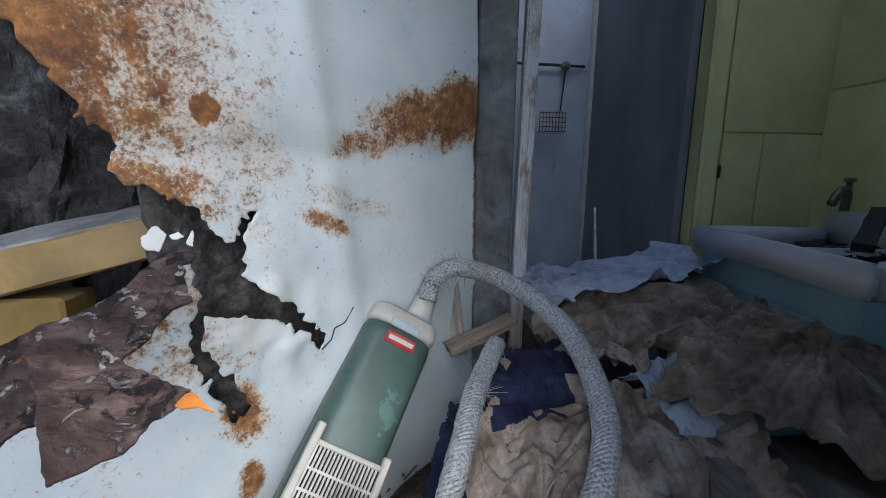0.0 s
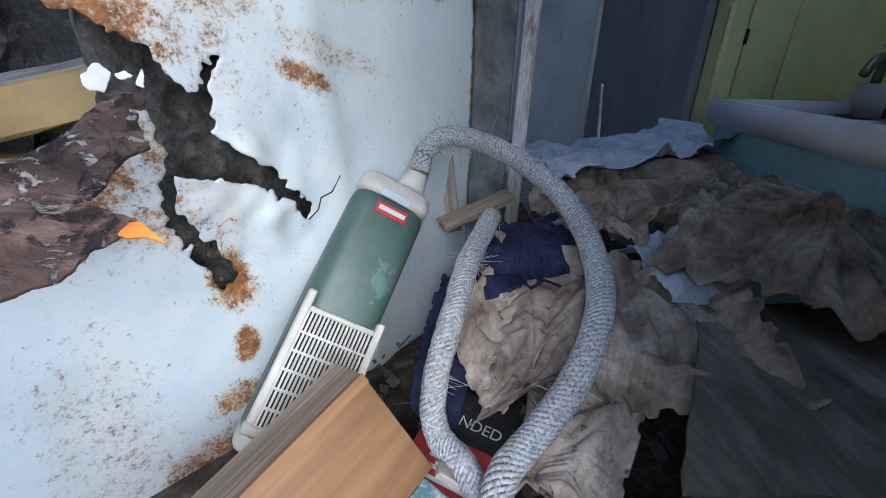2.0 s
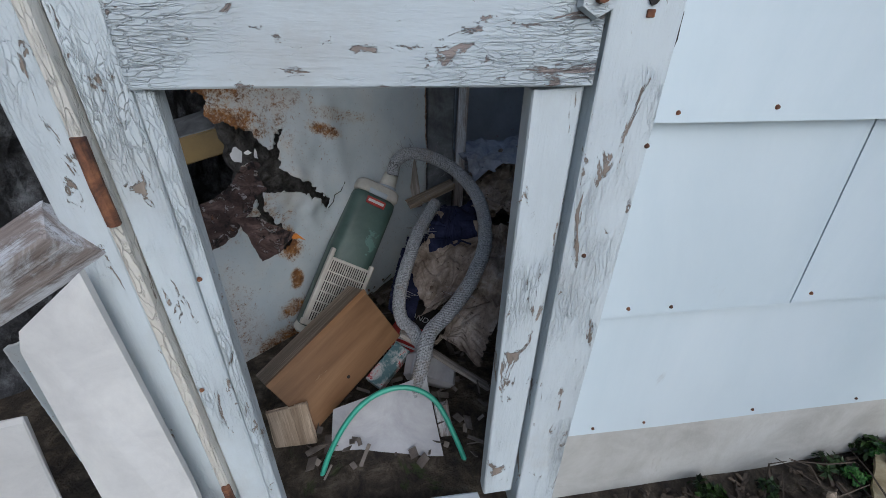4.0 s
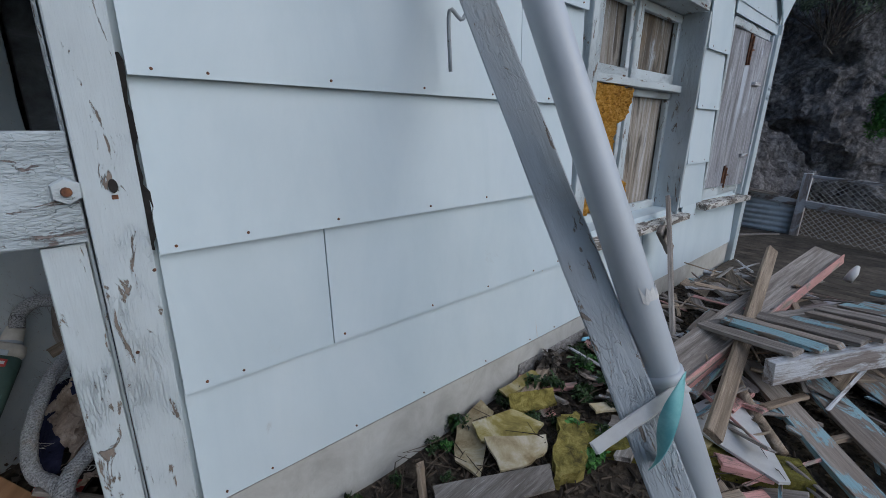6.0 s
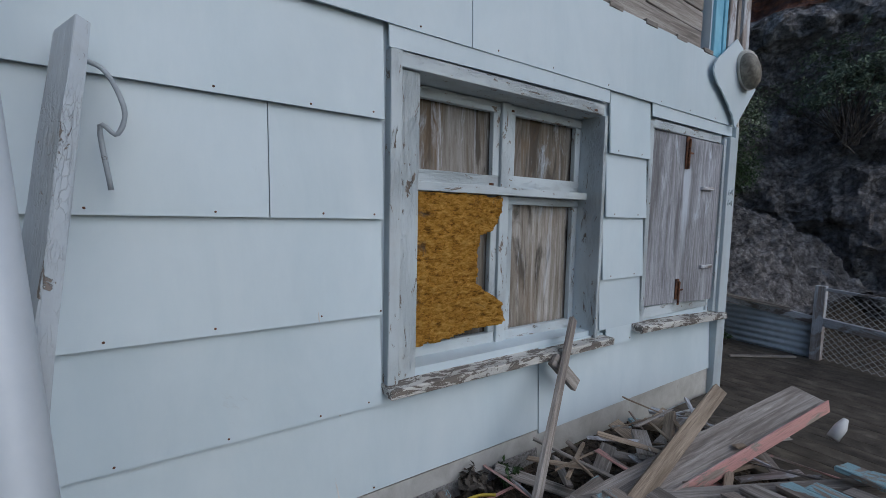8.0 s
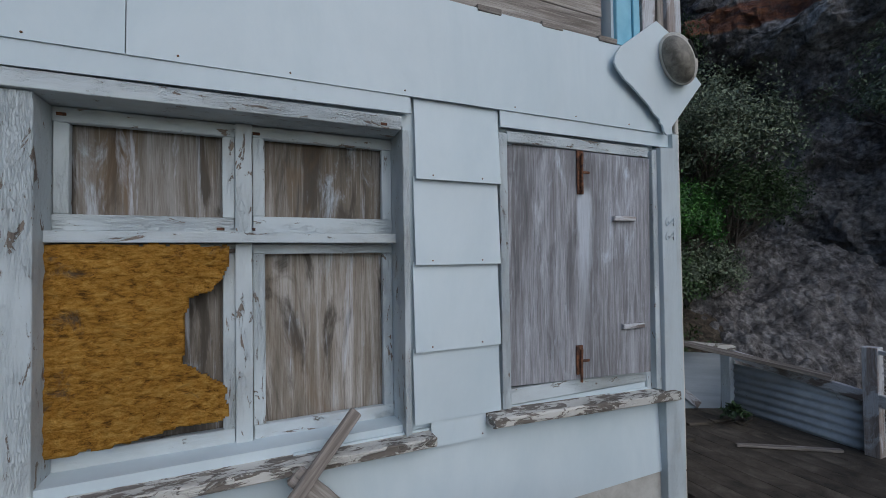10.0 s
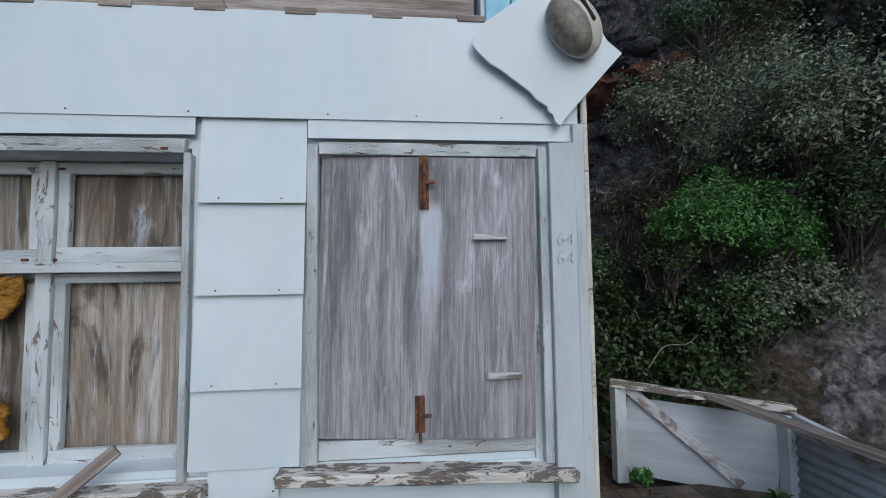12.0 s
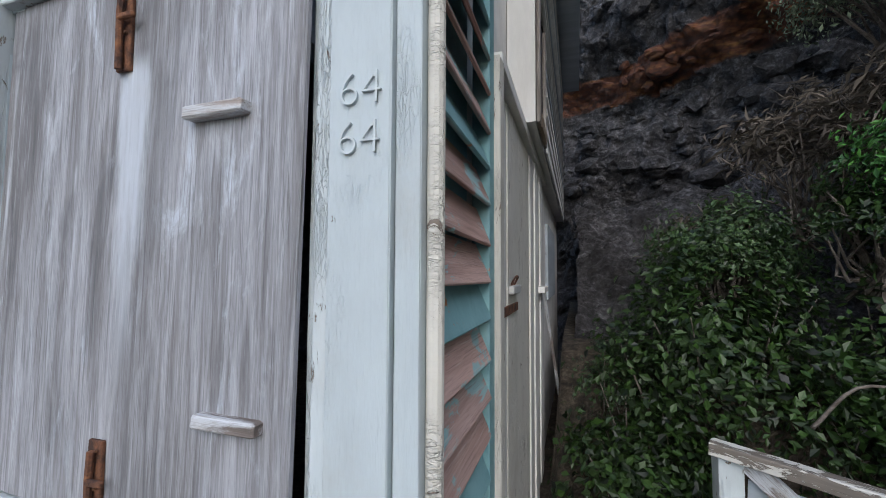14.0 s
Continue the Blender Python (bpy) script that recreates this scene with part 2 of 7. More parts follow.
white_flat = surf("dull_white", [(0.3, (0.55, 0.55, 0.54)), (0.8, (0.68, 0.68, 0.66))], 9, rough=0.6, bump=0.3)
yellow_wall = surf("yellow_painted_board", [(0.3, (0.60, 0.585, 0.27)), (0.7, (0.72, 0.70, 0.35))], 4, rough=0.45, bump=0.1, large=0.14,
                   chips=(((0.10, 0.09, 0.06), 70, (1, 1, 1), 0.80, 0.83),))
blue_cabinet = surf("turquoise_cabinet_paint", [(0.3, (0.24, 0.43, 0.52)), (0.7, (0.32, 0.52, 0.60))], 5, rough=0.5, bump=0.15, large=0.2,
                    chips=(((0.12, 0.12, 0.12), 20, (1, 1, 1), 0.74, 0.77),))
blue_bright = surf("bright_blue_paint", [(0.3, (0.20, 0.50, 0.66)), (0.7, (0.28, 0.60, 0.75))], 6, rough=0.5, bump=0.2)
wallpaper = surf("faded_floral_wallpaper", [(0.3, (0.30, 0.35, 0.41)), (0.7, (0.38, 0.44, 0.50))], 3, rough=0.8, bump=0.15, large=0.25,
                 chips=(((0.30, 0.21, 0.26), 12, (1, 1, 1), 0.62, 0.66),))
grey_wall = surf("blue_grey_lining", [(0.3, (0.20, 0.215, 0.24)), (0.7, (0.28, 0.295, 0.32))], 4, (1, 1, 0.3), 0.75, 0.2, large=0.25)
porcelain = surf("stained_porcelain", [(0.3, (0.48, 0.47, 0.48)), (0.7, (0.62, 0.61, 0.63))], 6, rough=0.35, bump=0.12, large=0.2,
                 chips=(((0.16, 0.13, 0.12), 14, (1, 1, 1), 0.68, 0.74),))
# for black things, and for shade painted into holes, slots and openings
black_stuff = surf("black_and_hole_shade", [(0.3, (0.012, 0.011, 0.011)), (0.8, (0.04, 0.036, 0.034))], 9, rough=0.9, bump=0.4)


def layered_rock(name, dark, mid, pale, band=True):
    m, t, b = start(name)
    v = coords(t, (1, 1, 1), False)
    n1 = noise_node(t, v, 3.5, 10, 0.72, 0.3)
    c = ramp_node(t, [(0.3, dark), (0.52, mid), (0.74, pale)])
    fine = noise_node(t, v, 19, 8, 0.75)
    t.links.new(math_node(t, "MULTIPLY_ADD", math_node(t, "SUBTRACT", fine, 0.5), 0.9, n1), c.inputs[0])
    out = c.outputs[0]
    if band:
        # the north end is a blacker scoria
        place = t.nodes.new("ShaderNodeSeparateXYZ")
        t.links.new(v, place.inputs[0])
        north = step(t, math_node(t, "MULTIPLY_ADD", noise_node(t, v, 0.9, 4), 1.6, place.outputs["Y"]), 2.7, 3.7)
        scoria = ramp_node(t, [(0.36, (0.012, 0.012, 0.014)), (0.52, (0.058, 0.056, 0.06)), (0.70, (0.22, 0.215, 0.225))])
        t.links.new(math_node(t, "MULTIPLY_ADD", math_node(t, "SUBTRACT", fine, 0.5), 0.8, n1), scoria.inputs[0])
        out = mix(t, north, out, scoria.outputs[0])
    if band:
        sep = t.nodes.new("ShaderNodeSeparateXYZ")
        t.links.new(v, sep.inputs[0])
        # a red-baked layer that climbs to the east
        lvl = math_node(t, "SUBTRACT", sep.outputs["Z"], math_node(t, "MULTIPLY", sep.outputs["X"], 0.10))
        lvl = math_node(t, "ADD", lvl, math_node(t, "MULTIPLY", noise_node(t, v, 1.1, 6), 0.55))
        up = step(t, lvl, 4.42, 4.50)
        dn = math_node(t, "SUBTRACT", 1.0, step(t, lvl, 4.92, 4.97))
        rc = ramp_node(t, [(0.35, (0.10, 0.05, 0.045)), (0.55, (0.22, 0.085, 0.045)), (0.7, (0.36, 0.17, 0.06))])
        t.links.new(noise_node(t, coords(t, (0.5, 0.5, 3), False), 4, 7), rc.inputs[0])
        out = mix(t, math_node(t, "MULTIPLY", up, dn), out, rc.outputs[0])
        # bare earth on the shelf under the layer
        earth = math_node(t, "SUBTRACT", 1.0, step(t, lvl, 1.0, 3.0))
        out = mix(t, math_node(t, "MULTIPLY", earth, 0.15), out, (0.09, 0.072, 0.062))
    grit = node(t, "ShaderNodeTexVoronoi", Scale=11.0)
    t.links.new(v, grit.inputs["Vector"])
    out = mix(t, math_node(t, "MULTIPLY", step(t, grit.outputs["Distance"], 0.38, 0.75), 0.45), out, tuple(c * 0.6 for c in dark))
    t.links.new(out, b.inputs["Base Color"])
    b.inputs["Roughness"].default_value = 0.9
    vor = node(t, "ShaderNodeTexVoronoi", Scale=5.0)
    t.links.new(v, vor.inputs["Vector"])
    h = math_node(t, "MULTIPLY_ADD", n1, 1.0, math_node(t, "MULTIPLY", vor.outputs["Distance"], 0.5))
    bump_into(t, b, math_node(t, "MULTIPLY_ADD", noise_node(t, v, 24, 6, 0.7), 0.3, h), 1.0, 0.12)
    return m


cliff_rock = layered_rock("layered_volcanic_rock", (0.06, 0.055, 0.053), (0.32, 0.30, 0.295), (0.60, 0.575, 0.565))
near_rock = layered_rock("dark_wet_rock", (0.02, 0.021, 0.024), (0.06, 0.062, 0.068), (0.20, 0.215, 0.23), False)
soil = surf("littered_soil", [(0.25, (0.022, 0.017, 0.013)), (0.5, (0.065, 0.05, 0.036)), (0.8, (0.17, 0.14, 0.10))], 16, rough=0.95, bump=1.0, fine=120, large=0.35,
            dist=0.03, chips=(((0.05, 0.07, 0.02), 6, (1, 1, 1), 0.60, 0.70),))
deck_wood = surf("damp_brown_deck", [(0.25, (0.030, 0.024, 0.018)), (0.55, (0.085, 0.070, 0.053)), (0.85, (0.16, 0.137, 0.11))], 5, (1, 1, 1), 0.8, 0.5, 60, large=0.4)


# ---- builders ----
def thing(name, at, label, category, group="", kind=""):
    e = new(name)
    e.empty_display_size = 0.1
    e.location = at
    return tagged(e, label, category, group, kind)


def mesh_of(bm, name, material, smooth=False):
    me = bpy.data.meshes.new(name)
    bmesh.ops.recalc_face_normals(bm, faces=bm.faces)
    bm.to_mesh(me)
    bm.free()
    for m in (material if isinstance(material, (list, tuple)) else [material]):
        me.materials.append(m)
    if smooth:
        me.polygons.foreach_set("use_smooth", [True] * len(me.polygons))
    return me


def part(name, bm, material, parent=None, label="", m=None, smooth=False):
    """One mesh object; under parent, a thing or a part, when given. m: its pose in the world."""
    ob = new(name, mesh_of(bm, name, material, smooth) if isinstance(bm, bmesh.types.BMesh) else bm)
    if parent is not None:
        ob.parent = parent
        root = parent
        chain = Matrix.Identity(4)
        while root is not None:
            chain = root.matrix_basis @ chain if root.parent is None else root.matrix_parent_inverse @ root.matrix_basis @ chain
            root = root.parent
        ob.matrix_parent_inverse = chain.inverted()
    if m is not None:
        ob.matrix_basis = m
    if label:
        ob["label"] = label
    return ob


def box(lo, hi, bevel=0.0):
    bm = bmesh.new()
    c = [(a + b) / 2 for a, b in zip(lo, hi)]
    s = [abs(b - a) for a, b in zip(lo, hi)]
    bmesh.ops.create_cube(bm, size=1, matrix=Matrix.Translation(c) @ Matrix.Diagonal((*s, 1)))
    if bevel:
        bmesh.ops.bevel(bm, geom=bm.edges[:], offset=bevel, segments=1, affect="EDGES")
    return bm


def add_box(bm, lo, hi):
    c = [(a + b) / 2 for a, b in zip(lo, hi)]
    s = [abs(b - a) for a, b in zip(lo, hi)]
    bmesh.ops.create_cube(bm, size=1, matrix=Matrix.Translation(c) @ Matrix.Diagonal((*s, 1)))


def plank_mesh(length, w, h, bevel=0.003, worn=0.0, seed=0, cuts=0):
    """A board along local x, w along local y, h along local z."""
    bm = bmesh.new()
    bmesh.ops.create_cube(bm, size=1, matrix=Matrix.Diagonal((length, w, h, 1)))
    if cuts:
        long_edges = [e for e in bm.edges if abs(e.verts[0].co.x - e.verts[1].co.x) > length * 0.5]
        bmesh.ops.subdivide_edges(bm, edges=long_edges, cuts=cuts, use_grid_fill=True)
    if bevel:
        sharp = [e for e in bm.edges if len(e.link_faces) == 2 and e.calc_face_angle(0) > 0.8]
        bmesh.ops.bevel(bm, geom=sharp, offset=min(bevel, w * 0.3, h * 0.3), segments=1, affect="EDGES")
    if worn:
        rs = random.Random(seed)
        for v in bm.verts:
            end = abs(v.co.x) > length * 0.48
            v.co += Vector((rs.uniform(-1, 1) * worn * (4 if end else 0.5), rs.uniform(-1, 1) * worn, rs.uniform(-1, 1) * worn))
    return bm


def along(p0, p1, side=(0, 0, 1)):
    """The pose whose local x runs from p0 to p1 and whose local z leans to side, in the middle of the two."""
    p0, p1 = Vector(p0), Vector(p1)
    x = (p1 - p0).normalized()
    z = Vector(side)
    z = (z - x * z.dot(x)).normalized()
    y = z.cross(x)
    m = Matrix((x, y, z)).transposed().to_4x4()
    m.translation = (p0 + p1) / 2
    return m


def plank(name, p0, p1, w, h, material, parent=None, side=(0, 0, 1), worn=0.0015, label="", cuts=3, bevel=0.003):
    length = (Vector(p1) - Vector(p0)).length
    seed = int(abs(p0[0] * 971 + p0[1] * 577 + p0[2] * 331) * 10) + 1
    return part(name, plank_mesh(length, w, h, bevel, worn, seed, cuts), material, parent, label, along(p0, p1, side))


def lone_plank(name, label, category, p0, p1, w, h, material, side=(0, 0, 1), group="", worn=0.002, cuts=4):
    return tagged(plank(name, p0, p1, w, h, material, None, side, worn, "", cuts), label, category, group)


def ring_tube(points, radius, sides=10, caps=True):
    """A round tube along a polyline; radius may be a list."""
    bm = bmesh.new()
    pts = [Vector(p) for p in points]
    rings = []
    up = Vector((0.3, 0.2, 0.93))
    for i, p in enumerate(pts):
        d = (pts[min(i + 1, len(pts) - 1)] - pts[max(i - 1, 0)]).normalized()
        a = d.cross(up)
        if a.length < 0.1:
            a = d.cross(Vector((1, 0, 0)))
        a.normalize()
        b = d.cross(a)
        r = radius[i] if isinstance(radius, (list, tuple)) else radius
        rings.append([bm.verts.new(p + (a * math.cos(k * 2 * math.pi / sides) + b * math.sin(k * 2 * math.pi / sides)) * r) for k in range(sides)])
    for q, s in zip(rings, rings[1:]):
        for k in range(sides):
            bm.faces.new((q[k], q[(k + 1) % sides], s[(k + 1) % sides], s[k]))
    if caps:
        bm.faces.new(rings[0])
        bm.faces.new(rings[-1][::-1])
    return bm


def smooth_line(points, n=40):
    """Catmull-Rom through points."""
    p = [Vector(q) for q in points]
    p = [2 * p[0] - p[1]] + p + [2 * p[-1] - p[-2]]
    out = []
    seg = len(p) - 3
    for i in range(n + 1):
        u = i / n * seg
        k = min(int(u), seg - 1)
        f = u - k
        a, b, c, d = p[k:k + 4]
        out.append(0.5 * ((2 * b) + (c - a) * f + (2 * a - 5 * b + 4 * c - d) * f * f + (3 * b - a - 3 * c + d) * f ** 3))
    return out


def fbm(v, octaves=5):
    return noise.fractal(v, 1.0, 2.1, octaves)


def smooth01(a, b, x):
    t = min(1, max(0, (x - a) / (b - a)))
    return t * t * (3 - 2 * t)


def grid_surface(nu, nv, fn):
    vs, fs = [], []
    for j in range(nv):
        for i in range(nu):
            vs.append(fn(i / (nu - 1), j / (nv - 1)))
    for j in range(nv - 1):
        for i in range(nu - 1):
            a = j * nu + i
            fs.append((a, a + 1, a + nu + 1, a + nu))
    return vs, fs


def pydata(name, vs, fs, material, smooth=True):
    me = bpy.data.meshes.new(name)
    me.from_pydata([tuple(v) for v in vs], [], fs)
    me.materials.append(material)
    if smooth:
        me.polygons.foreach_set("use_smooth", [True] * len(me.polygons))
    return me


# ---- ground and cliffs ----
def ground_z(x, y):
    z = 0.03 + 0.10 * smooth01(1.4, 2.6, x) * smooth01(-1.6, -0.4, y)
    if x > 4.4:
        z -= 0.10 * smooth01(4.4, 5.0, x)
    if y > 0.2 and x > 6:
        z += 0.9 * smooth01(1.3, 3.0, y + 0.35 * (x - 7))
    d = math.hypot(x - 3, y + 1)
    z -= 2.5 * smooth01(14, 60, d)
    return z + 0.02 * fbm(Vector((x * 2.1, y * 2.1, 0)), 4)


def axis(a, b, fine0, fine1, n_fine, n_out):
    left = [a + (fine0 - a) * (1 - (1 - i / n_out) ** 3) for i in range(n_out)]
    mid = [fine0 + (fine1 - fine0) * i / n_fine for i in range(n_fine)]
    right = [fine1 + (b - fine1) * (i / n_out) ** 3 for i in range(n_out + 1)]
    return left + mid + right


gx, gy = axis(-800, 800, -2.5, 9.0, 150, 14), axis(-800, 800, -3.2, 4.5, 100, 14)
gvs = [(x, y, ground_z(x, y)) for y in gy for x in gx]
gfs = [(j * len(gx) + i, j * len(gx) + i + 1, (j + 1) * len(gx) + i + 1, (j + 1) * len(gx) + i)
       for j in range(len(gy) - 1) for i in range(len(gx) - 1)]
tagged(new("ground", pydata("ground", gvs, gfs, soil)), "dark littered soil with weeds along the hut", "ground", kind="structure")


def cliff(name, foot, height, lean, rough, nu, nv, material, label):
    line = smooth_line([(x, y, z) for x, y, z in foot], 200)

    def at(u, v):
        k = u * 199.999
        i = int(k)
        p = line[i].lerp(line[min(i + 1, 200)], k - i)
        d = (line[min(i + 1, 200)] - line[max(i - 1, 0)])
        d.z = 0
        out = Vector((d.y, -d.x, 0)).normalized()
        z = v * height
        q = p + Vector((0, 0, z)) + out * lean(z)
        s = q * 0.55
        big = fbm(s, 6) * rough
        vor = noise.cell_vector(q * 1.7)
        crag = noise.voronoi(q * 1.9)[0]
        peb = noise.voronoi(q * 5.5)[0]
        big += (crag[1] - crag[0]) * rough * 0.35 + vor.x * rough * 0.05 + (peb[1] - peb[0]) * 0.10
        return q + out * -big + Vector((0, 0, fbm(q * 1.3 + Vector((9, 2, 4)), 4) * rough * 0.3))
    vs, fs = grid_surface(nu, nv, at)
    ob = new(name, pydata(name, vs, fs, material, False))
    tagged(ob, label, "cliff", kind="structure")
    return ob


cliff("backdrop_cliff", [(1.5, 10.5, 0), (5.0, 8.6, 0), (7.4, 7.4, 0), (9.4, 5.6, 0), (10.6, 3.2, -0.3), (11.6, 0.2, -0.5), (12.4, -4.0, -0.5), (13.2, -10, -0.5)],
      8.5, lambda z: -0.25 * z * 0.35 + (-0.6 if z < 0 else 0) + 0.55 * smooth01(4.9, 5.6, z), 0.60, 480, 240, cliff_rock,
      "dark layered volcanic cliff with a red band")
# unseen height and southward run are added to shade the facade's left
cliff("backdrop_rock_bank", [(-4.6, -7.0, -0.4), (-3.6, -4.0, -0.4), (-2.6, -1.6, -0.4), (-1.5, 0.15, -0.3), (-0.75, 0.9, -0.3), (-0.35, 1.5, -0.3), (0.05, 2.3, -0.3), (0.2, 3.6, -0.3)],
      8.0, lambda z: -0.10 * z, 0.22, 170, 130, near_rock, "dark damp rock bank close behind the hut, unseen parts added for shade")

# boulders sitting in the cliff
rs = random.Random(3)
spots = [v.co.copy() for v in bpy.data.objects["backdrop_cliff"].data.vertices if 3.0 < v.co.y < 8.5 and 6.0 < v.co.x < 11.0 and 0.8 < v.co.z < 6.5]
lump_vs, lump_fs = [], []
ico = bmesh.new()
bmesh.ops.create_icosphere(ico, subdivisions=2, radius=1)
ico_v, ico_f = [v.co.copy() for v in ico.verts], [[v.index for v in f.verts] for f in ico.faces]
ico.free()
for k in range(420):
    c = rs.choice(spots)
    r = rs.choice((0.06, 0.08, 0.1, 0.13, 0.17, 0.24))
    sx, sy, sz = r * rs.uniform(0.8, 1.4), r * rs.uniform(0.8, 1.2), r * rs.uniform(0.6, 1.0)
    n0 = len(lump_vs)
    for v in ico_v:
        w = 1 + 0.55 * noise.noise(v * 1.4 + Vector((k * 3.1, 0, 0)))
        lump_vs.append(c + Vector((v.x * sx, v.y * sy, v.z * sz)) * w)
    lump_fs += [[i + n0 for i in f] for f in ico_f]
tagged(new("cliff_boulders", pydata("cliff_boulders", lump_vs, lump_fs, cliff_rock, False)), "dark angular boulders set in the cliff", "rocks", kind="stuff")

# ---- hut shell ----
CORNER = 5.90


def wall_with_holes(name, x0, x1, y0, y1, z0, z1, holes, material, label):
    """A wall along x of real thickness, with rectangular openings through it."""
    bm = bmesh.new()
    xs = sorted({x0, x1, *[h[0] for h in holes], *[h[1] for h in holes]})
    zs = sorted({z0, z1, *[h[2] for h in holes], *[h[3] for h in holes]})
    for a, b in zip(xs, xs[1:]):
        for c, d in zip(zs, zs[1:]):
            if any(h[0] <= (a + b) / 2 <= h[1] and h[2] <= (c + d) / 2 <= h[3] for h in holes):
                continue
            add_box(bm, (a, y0, c), (b, y1, d))
    bmesh.ops.remove_doubles(bm, verts=bm.verts, dist=1e-5)
    return tagged(part(name, bm, material), label, "wall", kind="structure")


W1 = (2.66, 4.10, 0.84, 2.23)
W2 = (4.655, 5.68, 0.84, 2.20)
DOOR = (-0.145, 0.63, 0.0, 2.10)
wall_with_holes("wall_south_west", -0.145, 2.40, 0.085, 0.125, -0.15, 4.3, [DOOR], board_paint, "thin pale front wall beside the door")
wall = wall_with_holes("wall_south", 2.40, CORNER - 0.16, 0.085, 0.265, -0.15, 4.3, [W1, W2, (3.2, 5.42, 2.875, 3.6)], board_paint,
                       "pale blue fibre cement lap-board front wall of a derelict hut")
footing = part("footing", box((0.735, 0.055, -0.3), (CORNER - 0.01, 0.083, 0.315)), concrete)
tagged(footing, "smooth stained concrete footing under the lap boards", "footing", kind="structure")
rc = part("footing_band", box((2.25, 0.045, -0.3), (3.6, 0.0545, 0.215), 0.003), roughcast)
tagged(rc, "rough pebbled footing band at the soil", "footing", kind="structure")


def lap_board(x0, x1, z0, z1, drop=0.0, proud=0.0):
    """A lap board with its lower edge proud; drop: how far its right end hangs lower."""
    bm = bmesh.new()
    n = max(2, int((x1 - x0) / 0.25))
    rows = []
    rs = random.Random(int(x0 * 100 + z0 * 1000))
    for i in range(n + 1):
        x = x0 + (x1 - x0) * i / n
        dz = drop * i / n
        w = rs.uniform(-0.0015, 0.0015)
        yb = 0.0450 - proud + w
        yt = yb + 0.025 * min(1.0, (z1 - z0) / 0.40)
        rows.append([bm.verts.new(c) for c in ((x, yb, z0 + dz), (x, yt, z1 + dz + 0.02), (x, yt + 0.008, z1 + dz + 0.02), (x, yb + 0.009, z0 + dz))])
    for a, b in zip(rows, rows[1:]):
        for k in range(4):
            bm.faces.new((a[k], a[(k + 1) % 4], b[(k + 1) % 4], b[k]))
    bm.faces.new(rows[0])
    bm.faces.new(rows[-1][::-1])
    return part("lap_board", bm, board_paint, wall)


COURSES = [0.328, 0.722, 1.128, 1.545, 1.965, 2.362]
for i, z in enumerate(COURSES[:5]):
    xs = [0.745] + ([1.197] if i == 1 else [2.12] if i == 3 else []) + [3.60 if i == 0 else 2.585]
    for a, b in zip(xs, xs[1:]):
        lap_board(a, b - 0.004, z, COURSES[i + 1] - 0.004 if i else 0.765)
for a, b in ((0.745, 3.035), (3.039, CORNER - 0.03)):
    lap_board(a, b, 2.362, 2.855, proud=0.004)
lap_board(2.60, 4.128, 2.268, 2.345, 0.015)
lap_board(4.612, CORNER - 0.03, 2.275, 2.345, 0.004)
for z0, z1 in ((1.980, 2.35), (1.577, 1.976), (1.174, 1.573), (0.845, 1.170)):
    lap_board(4.150 - (2 - z0) * 0.018, 4.606 - (2 - z0) * 0.018, z0, z1, proud=0.006)
lap_board(4.21, 4.50, 0.728, 0.842, proud=0.006)
lap_board(3.604, 5.74, 0.30, 0.79)
for x, z0, z1, lean in ((2.26, 0.725, 0.865, 0.02), (2.38, 0.712, 0.86, 0.025), (2.38, 0.335, 0.445, 0.02), (2.298, 1.13, 1.19, 0.008)):
    plank("paint_run", (x + lean / 2, 0.0452 + 0.03 * ((z0 - 0.328) % 0.4) * 0.5, z0), (x - lean / 2, 0.0462 + 0.06 * (z1 - z0) + 0.03 * ((z0 - 0.328) % 0.4) * 0.5, z1), 0.006, 0.003, white_flat, wall, (0, -1, 0), 0.0005)
lap_board(3.3, CORNER - 0.03, -0.12, 0.30)
lap_board(0.745, 1.9, 2.86, 3.3)
lap_board(1.9, 3.2, 2.86, 3.3)

# nail heads along the lower edges
nail_mesh = bpy.data.meshes.new("nail")
bm = bmesh.new()
bmesh.ops.create_cone(bm, cap_ends=True, segments=8, radius1=0.0045, radius2=0.003, depth=0.004, matrix=Matrix.Rotation(radians(90), 4, "X"))
bm.to_mesh(nail_mesh)
bm.free()
nail_mesh.materials.append(rust)
rs = random.Random(5)
for z in COURSES:
    for x in (0.80, 0.93, 1.25, 1.62, 1.95, 2.3, 2.55):
        part("nail", nail_mesh, None, wall, "", Matrix.Translation((x + rs.uniform(-.03, .03), 0.0445, z + 0.018 + rs.uniform(-.004, .006))))
for x in (2.75, 3.2, 3.6, 4.1, 4.7, 5.1, 5.5):
    part("nail", nail_mesh, None, wall, "", Matrix.Translation((x, 0.0405, 2.385)))
for z in (2.0, 1.597, 1.194, 0.748):
    for x in (4.235, 4.50):
        part("nail", nail_mesh, None, wall, "", Matrix.Translation((x - (2 - z) * 0.018, 0.0385, z)))

